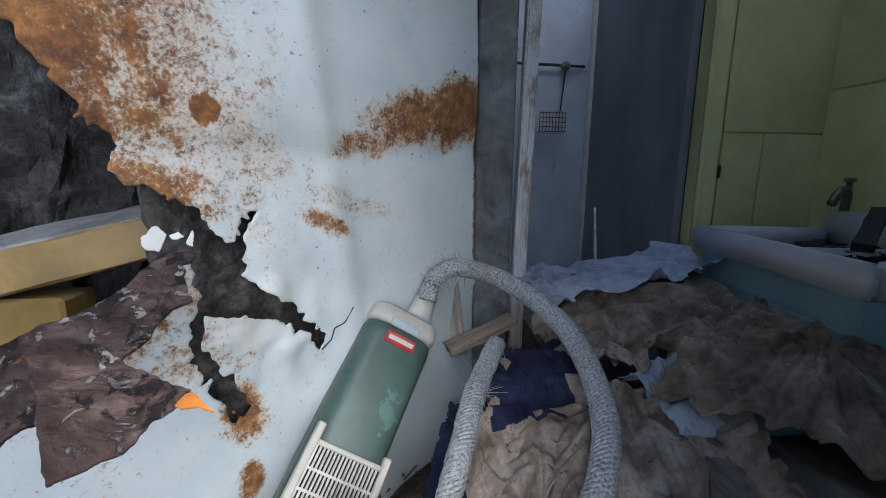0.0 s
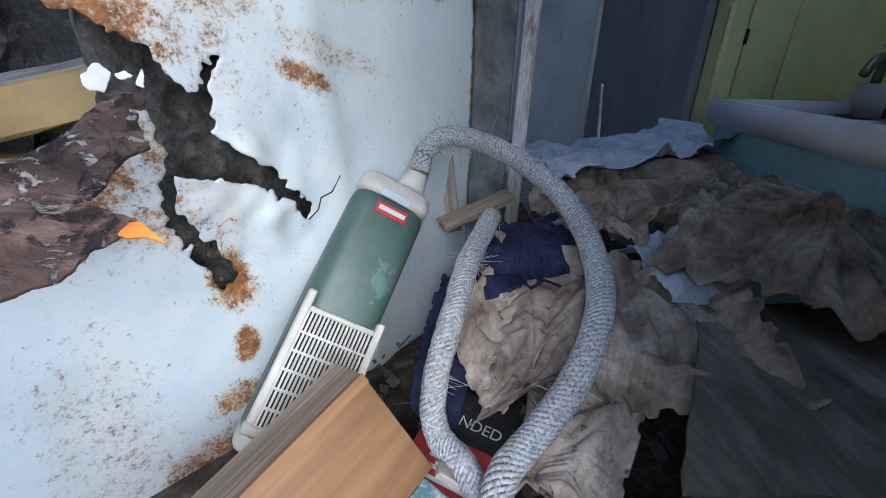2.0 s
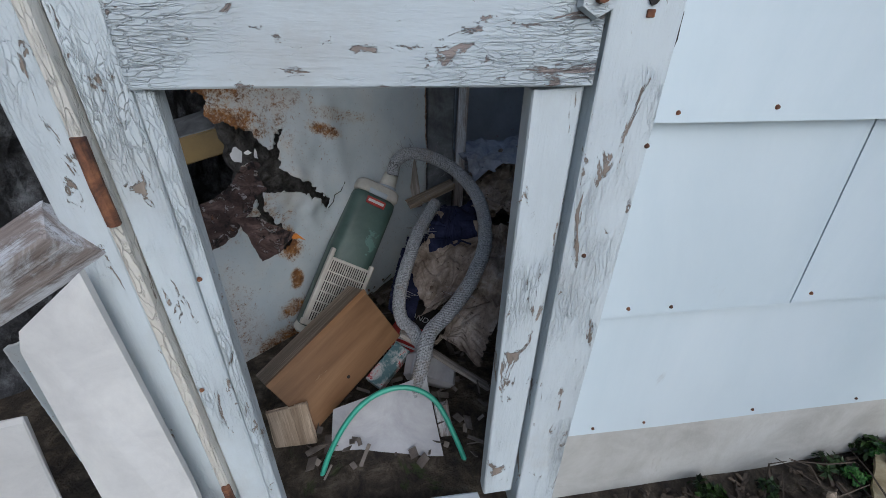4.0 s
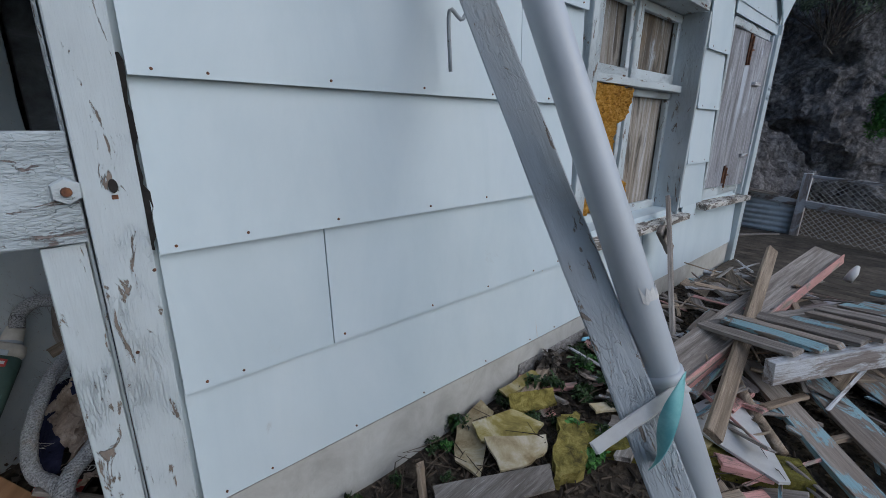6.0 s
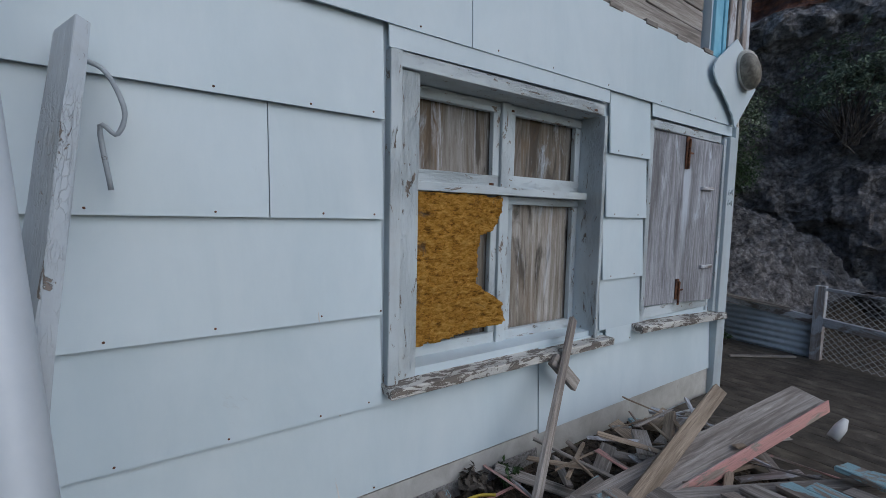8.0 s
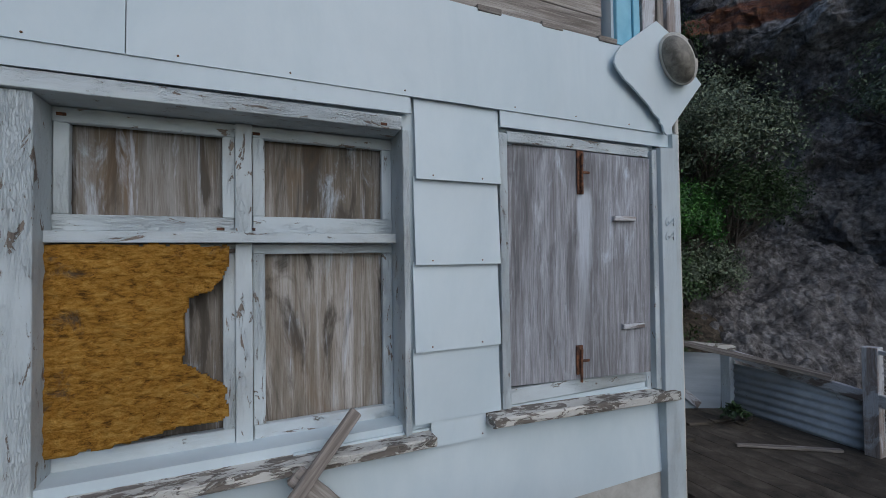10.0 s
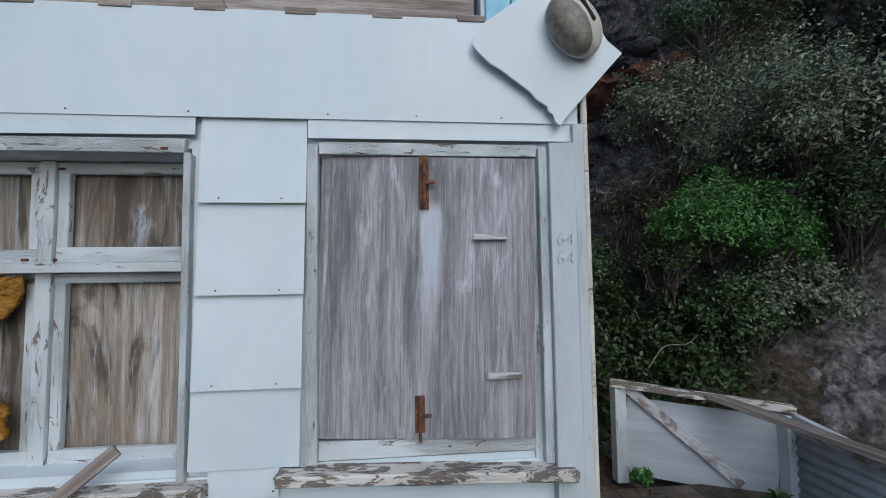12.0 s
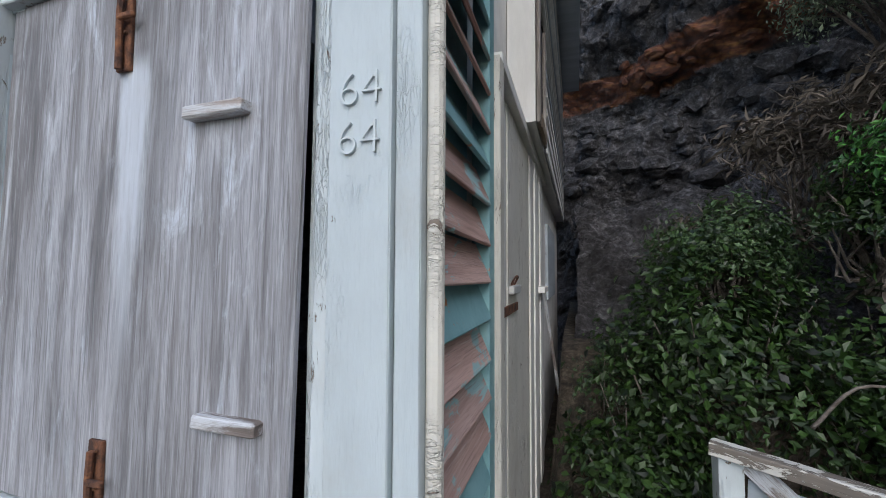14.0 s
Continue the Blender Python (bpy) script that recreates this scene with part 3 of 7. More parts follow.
# ---- front window with four sashes ----
def stuff_box(name, lo, hi, material, parent, label="", bevel=0.003):
    """A trim piece; its grain runs along its longest side."""
    s = [b - a for a, b in zip(lo, hi)]
    c = [(a + b) / 2 for a, b in zip(lo, hi)]
    k = s.index(max(s))
    p0, p1 = list(c), list(c)
    p0[k], p1[k] = lo[k], hi[k]
    side = (0, 1, 0) if k != 1 else (0, 0, 1)
    m = along(p0, p1, side)
    other = (m.to_3x3().transposed() @ Vector(s))
    return part(name, plank_mesh(abs(other.x), abs(other.y), abs(other.z), bevel, 0.001, int(sum(lo) * 977) & 1023, 4), material, parent, label, m)


win = thing("window_1", (3.36, 0.06, 0.84), "four-light timber window with peeling paint, boarded from inside", "window", kind="structure")
x0, x1, z0, z1 = 2.605, 4.115, 0.80, 2.262
stuff_box("frame_stile", (x0, 0.035, z0), (x0 + 0.055, 0.10, z1), trim_paint, win)
stuff_box("frame_stile", (x0 + 0.0555, 0.07, z0 + 0.002), (x0 + 0.165, 0.262, z1 - 0.062), trim_paint, win)
stuff_box("frame_stile", (x1 - 0.030, 0.04, z0 + 0.001), (x1, 0.262, z1 - 0.062), trim_paint, win)
stuff_box("frame_head", (x0 + 0.056, 0.05, z1 - 0.06), (x1 - 0.031, 0.262, z1 + 0.004), trim_paint, win)
stuff_box("transom", (x0 + 0.167, 0.15, 1.684), (x1 - 0.032, 0.255, 1.728), trim_paint, win)
stuff_box("mullion", (3.386, 0.200, z0 + 0.002), (3.452, 0.255, 1.683), trim_paint, win)
stuff_box("mullion", (3.386, 0.200, 1.729), (3.452, 0.255, z1 - 0.063), trim_paint, win)
sill = part("sill", box((x0 - 0.01, -0.02, z0 - 0.045), (x1 + 0.10, 0.262, z0), 0.006), sill_paint, win, "worn timber sill, paint gone in patches", None)


def sash(a, b, c, d, rail, foot):
    s = part("sash", plank_mesh(b - a, rail, 0.035, 0.003, 0.001, int(a * 99), 4), trim_paint, win, "", along((a, 0.235, d - rail / 2), (b, 0.235, d - rail / 2), (0, 1, 0)))
    part("bottom_rail", plank_mesh(b - a, foot, 0.035, 0.003, 0.001, int(a * 77), 4), trim_paint, s, "", along((a, 0.235, c + foot / 2), (b, 0.235, c + foot / 2), (0, 1, 0)))
    for x in (a + 0.026, b - 0.024):
        part("stile", plank_mesh(d - c - rail - foot, 0.048, 0.035, 0.003, 0.001, int(x * 55), 4), trim_paint, s, "",
             along((x, 0.237, c + foot), (x, 0.237, d - rail), (0, 1, 0)))


sash(2.772, 3.385, 1.730, 2.198, 0.056, 0.064)
sash(3.453, 4.083, 1.730, 2.198, 0.052, 0.072)
sash(3.453, 4.083, 0.803, 1.682, 0.044, 0.092)
sash(2.772, 3.385, 0.803, 1.682, 0.042, 0.096)
for a, b, c, d in ((2.70, 3.38, 1.70, 2.20), (3.40, 4.09, 1.70, 2.20), (3.40, 4.09, 0.82, 1.695), (2.70, 3.38, 0.82, 1.695)):
    part("window_board", plank_mesh(d - c, b - a, 0.008, 0, 0.001, 3, 0), ply_wood, win, "stained grey plywood behind the sash",
         along(((a + b) / 2, 0.272, c), ((a + b) / 2, 0.272, d), (0, -1, 0)))
for p in ((2.80, 2.17), (3.47, 2.165), (4.0, 2.22), (3.33, 1.745), (3.45, 1.745)):
    part("rust_stain", box((p[0] - .015, 0.0475 if p[1] > 2.2 else .2125, p[1] - .006), (p[0] + .015, .0515 if p[1] > 2.2 else .2185, p[1] + .006), .001), rust, win, "rusted hinge screw")

# ---- boarded window near the corner ----
win2 = thing("window_2", (5.2, 0.06, 0.84), "window closed with a silvered plywood shutter", "window", kind="structure")
stuff_box("frame_stile", (4.607, 0.05, 0.84), (4.655, 0.13, 2.245), trim_paint, win2)
stuff_box("frame_stile", (5.632, 0.07, 0.80), (5.668, 0.13, 2.205), trim_paint, win2)
stuff_box("frame_head", (4.656, 0.055, 2.205), (5.666, 0.13, 2.262), trim_paint, win2)
stuff_box("frame_stile", (5.6685, 0.03, 0.80), (5.710, 0.13, 2.245), trim_paint, win2)
stuff_box("frame_foot", (4.656, 0.075, 0.845), (5.630, 0.13, 0.925), trim_paint, win2)
sl = part("sill", plank_mesh(1.29, 0.15, 0.05, 0.008, 0.002, 8, 8), sill_paint, win2, "split grey sill with flaking paint",
          along((4.50, 0.035, 0.815), (5.79, 0.035, 0.765), (0, 0, 1)))
shutter = part("shutter", plank_mesh(1.275, 0.984, 0.014, 0.002, 0.001, 4, 0), shutter_wood, win2, "silvered grey plywood shutter with rain streaks",
               along((5.131, 0.066, 0.925), (5.157, 0.066, 2.200), (-0.056, -1, 0)))


def hasp(x, z0, z1, tongue):
    h = part("hinge_strap", box((x - 0.022, 0.050, z0), (x + 0.022, 0.060, z1), 0.002), rust, win2, "rusted iron strap bolt")
    part("bolt", ring_tube([(x, 0.041, z0 - tongue), (x, 0.039, z0 + (z1 - z0) * 0.5), (x + 0.004, 0.039, z1 - 0.02)], 0.008, 8), rust, h)
    for k in range(4):
        part("screw", nail_mesh, None, h, "", Matrix.Translation((x + (0.012 if k % 2 else -0.012), 0.0435, z0 + 0.02 + (z1 - z0 - 0.04) * k / 3)))
    part("knob", box((x, 0.029, (z0 + z1) / 2 - 0.01), (x + 0.05, 0.041, (z0 + z1) / 2 + 0.004), 0.003), rust, h)


hasp(5.132, 1.955, 2.20, 0.0)
hasp(5.104, 0.955, 1.115, 0.04)
for x, z, tilt in ((5.432, 1.822, 0.0), (5.485, 1.197, 0.0)):
    part("cleat", plank_mesh(0.155, 0.028, 0.035, 0.004, 0.001, 2, 0), white_wood, win2, "small white timber cleat",
         along((x - 0.082, 0.036, z - tilt), (x + 0.078, 0.028, z + tilt), (0, 1, 0)))

# ---- corner boards and house number ----
corner = thing("corner_trim", (5.80, 0.04, -0.1), "peeling pale corner boards of the hut", "trim", kind="structure")
stuff_box("corner_board", (5.712, 0.004, -0.12), (5.834, 0.083, 2.262), corner_paint, corner)
stuff_box("corner_strip", (5.8365, 0.016, -0.12), (5.885, 0.085, 2.36), corner_paint, corner)
stuff_box("corner_strip", (5.80, 0.087, -0.12), (5.895, 0.11, 3.4), cream_paint, corner)
part("corner_bead", ring_tube([(5.902, 0.045, z) for z in (-0.12, 0.6, 1.2, 1.8, 2.4, 2.85)], 0.016, 12), cream_paint, corner)


def number_text(body, x, z, size):
    cu = bpy.data.curves.new("number", "FONT")
    cu.body, cu.size, cu.extrude, cu.offset = body, size, 0.004, -0.0022
    ob = new("house_number", cu)
    dg = bpy.context.evaluated_depsgraph_get()
    me = bpy.data.meshes.new_from_object(ob.evaluated_get(dg))
    bpy.data.objects.remove(ob)
    me.materials.clear()
    me.materials.append(trim_paint)
    o = new("house_number", me)
    o.matrix_basis = pose(x, 0.001, z, 90, 0, 0) @ Matrix.Diagonal((1.0, 1, 1, 1))
    return tagged(o, "raised numerals 64 painted over in the wall colour", "house number", "house numbers")


number_text("64", 5.733, 1.782, 0.088)
number_text("64", 5.731, 1.695, 0.088)

# ---- upper wall: bared boards, blue post, broken sheet ----
upper = thing("upper_wall", (4.4, 0.1, 2.86), "stripped upper wall with bare grey boards", "wall", kind="structure")
for i, (a, b, z) in enumerate(((3.2, 4.2, 2.90), (4.2, 5.40, 2.92), (3.2, 4.6, 3.06), (4.6, 5.40, 3.07), (3.2, 5.40, 3.23))):
    plank("board", (a + 0.003, 0.15, z + 0.07), (b - 0.003, 0.15, z + 0.06), 0.145, 0.022, old_wood, upper, (0, -1, 0), 0.002)
for i in range(6):
    x = 3.3 + i * 0.40
    stuff_box("packer", (x, 0.06, 2.862), (x + 0.14, 0.12, 2.895), old_wood, upper)
stuff_box("blue_batten", (3.2, 0.07, 2.858), (5.42, 0.085, 2.872), blue_bright, upper)
stuff_box("blue_post", (5.44, 0.06, 2.865), (5.56, 0.12, 3.9), blue_bright, upper, "bright blue painted post")
stuff_box("blue_post", (5.565, 0.05, 2.865), (5.62, 0.12, 3.9), blue_bright, upper)
stuff_box("post", (5.63, 0.04, 2.865), (5.74, 0.10, 3.9), white_wood, upper)
stuff_box("post", (5.75, 0.03, 2.86), (5.80, 0.10, 3.9), old_wood, upper)
stuff_box("post", (5.81, 0.01, 2.80), (5.93, 0.06, 3.9), white_wood, upper)
sheet = bmesh.new()
outline = [(5.375, 2.77), (5.41, 2.82), (5.70, 3.03), (5.80, 2.98), (5.99, 2.79), (6.01, 2.755), (6.08, 2.695), (6.03, 2.64), (5.79, 2.37), (5.77, 2.338), (5.745, 2.36), (5.735, 2.395), (5.715, 2.405), (5.71, 2.432), (5.66, 2.462), (5.63, 2.50), (5.55, 2.56), (5.50, 2.60), (5.44, 2.635), (5.38, 2.695), (5.365, 2.72)]
face = sheet.faces.new([sheet.verts.new((x, 0.012 - 0.03 * (x - 5.36), z)) for x, z in outline])
ex = bmesh.ops.extrude_face_region(sheet, geom=[face])
bmesh.ops.translate(sheet, verts=[v for v in ex["geom"] if isinstance(v, bmesh.types.BMVert)], vec=(0, 0.012, 0))
tagged(part("broken_board", sheet, board_paint), "broken pale fibre cement sheet hanging askew at the corner", "wall sheet")
lamp = bmesh.new()
bmesh.ops.create_uvsphere(lamp, u_segments=28, v_segments=18, radius=1)
for v in lamp.verts:
    v.co = Vector((v.co.x * 0.118, v.co.y * 0.075, v.co.z * 0.165))
light = thing("wall_lamp", (5.84, -0.03, 2.80), "old oval bulkhead lamp with a grimy glass", "lamp")
lm = pose(5.835, -0.035, 2.805, 0, -28, -8)
part("base", lamp, cream_paint, light, "", lm, True)
glass = bmesh.new()
bmesh.ops.create_uvsphere(glass, u_segments=28, v_segments=18, radius=1)
for v in glass.verts:
    v.co = Vector((v.co.x * 0.088, v.co.y * 0.078, v.co.z * 0.148))
grime = surf("grimy_lamp_glass", [(0.3, (0.12, 0.11, 0.09)), (0.7, (0.26, 0.24, 0.2))], 22, rough=0.5, bump=0.4)
part("glass", glass, grime, light, "grey weathered lens", lm @ pose(-0.034, -0.026, -0.004), True)
# a black block paints the shade inside the slot
part("slot", box((0.052, -0.072, -0.05), (0.070, -0.040, 0.07), 0.006), black_stuff, light, "broken slot in the lamp's rim", lm)

# ---- broken door at the front ----
door = thing("door_1", (0.26, 0.04, 0.12), "broken panel door with its panels gone, peeling paint", "door", kind="structure")
stuff_box("jamb", (0.622, 0.018, -0.05), (0.728, 0.12, 2.10), trim_paint, door)
stuff_box("stop", (0.612, 0.052, 0.10), (0.620, 0.12, 2.05), trim_paint, door)
stuff_box("stile", (0.532, 0.035, 0.13), (0.611, 0.075, 1.184), trim_paint, door, "split door stile with bare edges")
stuff_box("rail", (0.0, 0.022, 1.188), (0.616, 0.064, 1.425), rail_paint, door, "wide middle rail of alligatored paint")
stuff_box("stile", (-0.064, 0.025, 0.10), (-0.002, 0.066, 2.05), trim_paint, door)
stuff_box("stile", (-0.0015, 0.03, 0.10), (0.022, 0.066, 1.186), trim_paint, door)
stuff_box("jamb", (-0.145, 0.012, -0.05), (-0.084, 0.12, 2.10), trim_paint, door)
stuff_box("bead", (-0.083, 0.006, 0.30), (-0.066, 0.0345, 2.05), cream_paint, door)
stuff_box("head", (-0.145, 0.01, 2.102), (0.728, 0.12, 2.19), trim_paint, door)
stuff_box("top_rail", (0.0, 0.025, 1.95), (0.62, 0.066, 2.05), trim_paint, door)
stuff_box("bottom_rail", (0.024, 0.035, 0.0), (0.530, 0.07, 0.085), trim_paint, door, "splintered bottom rail")
hx = bmesh.new()
bmesh.ops.create_cone(hx, cap_ends=True, segments=6, radius1=0.030, radius2=0.026, depth=0.012, matrix=pose(0.598, 0.012, 1.303, 90, 0, 0))
plate = part("hex_plate", hx, trim_paint, door, "painted hexagonal plate with a rusty bolt")
bt = bmesh.new()
bmesh.ops.create_cone(bt, cap_ends=True, segments=10, radius1=0.011, radius2=0.009, depth=0.016, matrix=pose(0.598, 0.004, 1.303, 90, 0, 0))
part("bolt", bt, rust, plate)
kh = bmesh.new()
bmesh.ops.create_cone(kh, cap_ends=True, segments=14, radius1=0.011, radius2=0.011, depth=0.004, matrix=pose(0.678, 0.0165, 1.308, 90, 0, 0) @ Matrix.Diagonal((0.8, 1.4, 1, 1)))
# a black disc paints the keyhole's dark inside
part("keyhole", kh, black_stuff, door, "rust-rimmed keyhole")
part("rust_stain", box((0.672, 0.0155, 1.278), (0.684, 0.0185, 1.288), 0.001), rust, door)
part("hinge", ring_tube([(-0.070, 0.004, 1.01), (-0.070, 0.002, 1.07), (-0.070, 0.004, 1.135)], 0.009, 8), rust, door, "rusted door hinge")
part("hinge", ring_tube([(-0.070, 0.004, 0.30), (-0.070, 0.002, 0.36)], 0.009, 8), rust, door, "rusted door hinge")
for x, z in ((0.725, 1.10), (0.66, 0.9), (0.01, 0.9), (-0.05, 0.65)):
    part("nail", nail_mesh, None, door, "", Matrix.Translation((x, 0.0165, z)))
# splintered board ends beside the jamb
rag = bmesh.new()
rs = random.Random(4)
prev = None
for i in range(26):
    z = 1.14 + i * 0.018
    w = 0.736 + rs.uniform(0, 0.009) + (0.006 if 1.16 < z < 1.30 else 0)
    a, b = rag.verts.new((0.731, 0.06, z)), rag.verts.new((w, 0.050, z))
    c = rag.verts.new((w, 0.062, z))
    if prev:
        rag.faces.new((prev[0], prev[1], b, a))
        rag.faces.new((prev[1], prev[2], c, b))
    prev = (a, b, c)
part("splintered_edge", rag, black_stuff, door, "broken dark board edge beside the jamb")

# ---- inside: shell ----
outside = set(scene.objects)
room = thing("room_shell", (1.0, 2.0, -0.1), "dim ruined lining of the hut's back room", "wall", kind="structure")
fl = part("floor", box((-0.9, 0.13, -0.16), (5.73, 5.89, -0.10)), soil)
tagged(fl, "filthy floor buried under litter", "floor", kind="structure")
# unseen opening over the sink, added so daylight brightens the room
hole = bmesh.new()
for lo, hi in (((-0.9, 0.13, 2.42), (0.90, 5.89, 2.50)), ((3.0, 0.27, 2.42), (5.73, 5.89, 2.50)), ((0.90, 0.13, 2.42), (3.0, 0.30, 2.50)), ((0.90, 2.95, 2.42), (3.0, 5.89, 2.50))):
    add_box(hole, lo, hi)
cl = part("ceiling", hole, grey_wall)
tagged(cl, "dull low ceiling with an unseen opening added for light", "ceiling", kind="structure")
part("back_lining", box((0.6, 2.92, -0.1), (1.63, 3.0, 2.41)), wallpaper, room, "faded floral wallpaper")
part("side_lining", box((1.585, 1.905, -0.1), (1.628, 2.918, 2.41)), grey_wall, room, "blue-grey lining board")
part("corner_bead", box((1.556, 2.88, 0.3), (1.583, 2.918, 2.4), 0.004), white_flat, room)
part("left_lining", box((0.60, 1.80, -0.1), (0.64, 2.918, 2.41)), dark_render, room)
yl = part("yellow_partition", box((1.63, 1.83, -0.1), (2.24, 1.90, 2.41)), yellow_wall, room, "yellow painted board partition")
part("edge_strip", box((1.625, 1.80, 0.3), (1.715, 1.829, 2.41), 0.012), yellow_wall, yl)
part("finger_pull", box((1.725, 1.818, 1.0), (1.742, 1.831, 1.06), 0.004), black_stuff, yl)
part("panel", box((1.73, 1.820, 1.21), (2.238, 1.829, 2.4), 0.002), yellow_wall, yl)
part("panel", box((1.73, 1.820, 0.3), (1.93, 1.829, 1.203), 0.002), yellow_wall, yl)
part("panel", box((1.935, 1.820, 0.3), (2.238, 1.829, 1.203), 0.002), yellow_wall, yl)
ye = part("yellow_side", box((2.24, 0.13, -0.1), (2.30, 1.90, 2.41)), yellow_wall, room, "yellow painted side wall")
for a, b, c, d in ((1.25, 1.82, 0.3, 1.395), (0.2, 1.245, 0.3, 1.395), (0.2, 1.82, 1.403, 2.4)):
    part("panel", box((2.230, a, c), (2.239, b, d), 0.002), yellow_wall, ye)
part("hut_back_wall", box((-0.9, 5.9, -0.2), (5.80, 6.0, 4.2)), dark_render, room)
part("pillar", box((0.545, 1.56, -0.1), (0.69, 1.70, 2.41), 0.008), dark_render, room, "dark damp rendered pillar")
plank("white_stud", (0.728, 1.60, -0.1), (0.762, 1.60, 2.41), 0.055, 0.04, white_wood, room, (0, -1, 0), 0.001, "white painted stud")
part("wire", ring_tube([(0.66, 2.90, 1.735), (1.0, 2.89, 1.73), (1.36, 2.89, 1.725), (1.52, 2.9, 1.725)], 0.009, 6), black_stuff, room, "black conduit")
knob = bmesh.new()
bmesh.ops.create_uvsphere(knob, u_segments=14, v_segments=8, radius=0.032, matrix=Matrix.Translation((1.38, 2.88, 1.72)))
part("junction", knob, dark_render, room, "", None, True)
part("wire", ring_tube([(1.38, 2.88, 1.70), (1.375, 2.89, 1.58), (1.36, 2.88, 1.43)], 0.005, 5), black_stuff, room)
basket = thing("wire_basket", (1.30, 2.86, 1.27), "small rusty wire soap basket on the wall", "basket")
for k in range(9):
    part("wire", ring_tube([(1.20 + k * 0.022, 2.82, 1.42), (1.20 + k * 0.022, 2.82, 1.29), (1.20 + k * 0.022, 2.90, 1.28)], 0.003, 4), rust, basket)
for k in range(5):
    part("wire", ring_tube([(1.20, 2.82, 1.29 + k * 0.03), (1.38, 2.82, 1.29 + k * 0.03)], 0.003, 4), rust, basket)

# ---- rusted enamel sheet ----
O, EV, NV = Vector((0.535, 1.495, 0)), Vector((0.7547, 0.6561, 0)), Vector((0.6561, -0.7547, 0))


def on_sheet(s, z, off=0.0):
    return O + EV * s + NV * off + Vector((0, 0, z))


def enamel_material():
    m, t, b = start("rust_eaten_white_enamel")
    v = coords(t, (1, 1, 1), False)
    n1 = noise_node(t, v, 5, 7, 0.6)
    base = ramp_node(t, [(0.3, (0.50, 0.575, 0.61)), (0.55, (0.59, 0.645, 0.67)), (0.85, (0.65, 0.675, 0.675))])
    t.links.new(n1, base.inputs[0])
    out = base.outputs[0]
    n3 = noise_node(t, v, 9, 8, 0.7)
    speck = noise_node(t, v, 120, 5, 0.8)
    warm = step(t, noise_node(t, v, 2.5, 5, 0.6), 0.5, 0.75)
    out = mix(t, math_node(t, "MULTIPLY", warm, 0.35), out, (0.62, 0.55, 0.42))
    total = None
    place = []
    for axis_v, origin in ((EV, O.dot(EV)), (Vector((0, 0, 1)), 0.0)):
        d = t.nodes.new("ShaderNodeVectorMath")
        d.operation = "DOT_PRODUCT"
        t.links.new(v, d.inputs[0])
        d.inputs[1].default_value = axis_v
        place.append(math_node(t, "SUBTRACT", d.outputs["Value"], origin))
    ragged = math_node(t, "SUBTRACT", noise_node(t, v, 6.5, 9, 0.72, 0.5), 0.5)
    # place along the sheet, height, half lengths, turn, weight
    for s, z, ru, rv, turn, w in ((-1.34, 1.42, 0.36, 1.0, 28, 1.15), (-1.12, 1.34, 0.32, 0.75, 30, 0.55), (-1.0, 1.75, 0.5, 0.4, 0, 0.6), (-0.10, 1.20, 0.24, 0.14, 12, 1.15), (-0.30, 1.17, 0.26, 0.10, 18, 1.0),
                                  (-0.50, 1.09, 0.16, 0.04, 16, 0.7), (-0.885, 1.13, 0.035, 0.04, 0, 1.5), (-0.853, 0.445, 0.07, 0.10, 10, 1.1), (-0.845, 0.267, 0.035, 0.06, 0, 1.1), (-0.62, 0.88, 0.12, 0.035, -25, 0.8),
                                  (-0.55, 0.93, 0.2, 0.05, -20, 0.35), (0.0, 0.95, 0.02, 0.7, 0, 0.8), (-0.93, -0.05, 0.22, 0.12, 0, 0.85), (-0.88, 0.12, 0.10, 0.06, 0, 0.7), (-0.98, 0.98, 0.12, 0.05, -30, 0.8),
                                  (-0.80, 1.04, 0.14, 0.10, 0, 0.4), (-1.15, 0.15, 0.16, 0.3, 0, 0.3)):
        ca, sa = math.cos(radians(turn)), math.sin(radians(turn))
        ds, dz = math_node(t, "SUBTRACT", place[0], s), math_node(t, "SUBTRACT", place[1], z)
        u = math_node(t, "MULTIPLY", math_node(t, "MULTIPLY_ADD", dz, sa, math_node(t, "MULTIPLY", ds, ca)), 1 / ru)
        q = math_node(t, "MULTIPLY", math_node(t, "SUBTRACT", math_node(t, "MULTIPLY", dz, ca), math_node(t, "MULTIPLY", ds, sa)), 1 / rv)
        d = math_node(t, "SQRT", math_node(t, "ADD", math_node(t, "MULTIPLY", u, u), math_node(t, "MULTIPLY", q, q)))
        d = math_node(t, "MULTIPLY_ADD", ragged, 1.9, d)
        k = math_node(t, "MULTIPLY", math_node(t, "SUBTRACT", 1.0, step(t, d, 0.35, 1.15)), w)
        total = k if total is None else math_node(t, "MAXIMUM", total, k)
    dots = math_node(t, "MAXIMUM", step(t, noise_node(t, v, 75, 3, 0.6), 0.68, 0.74), step(t, noise_node(t, v, 28, 4, 0.6), 0.72, 0.76))
    pits = math_node(t, "ADD", math_node(t, "MULTIPLY", total, 0.85), math_node(t, "MULTIPLY", math_node(t, "SUBTRACT", speck, 0.5), 2.2))
    pits = math_node(t, "ADD", pits, math_node(t, "MULTIPLY", math_node(t, "SUBTRACT", noise_node(t, v, 34, 6, 0.7), 0.5), 1.6))
    mask = math_node(t, "MAXIMUM", step(t, pits, 0.20, 0.85), math_node(t, "MULTIPLY", dots, 0.8))
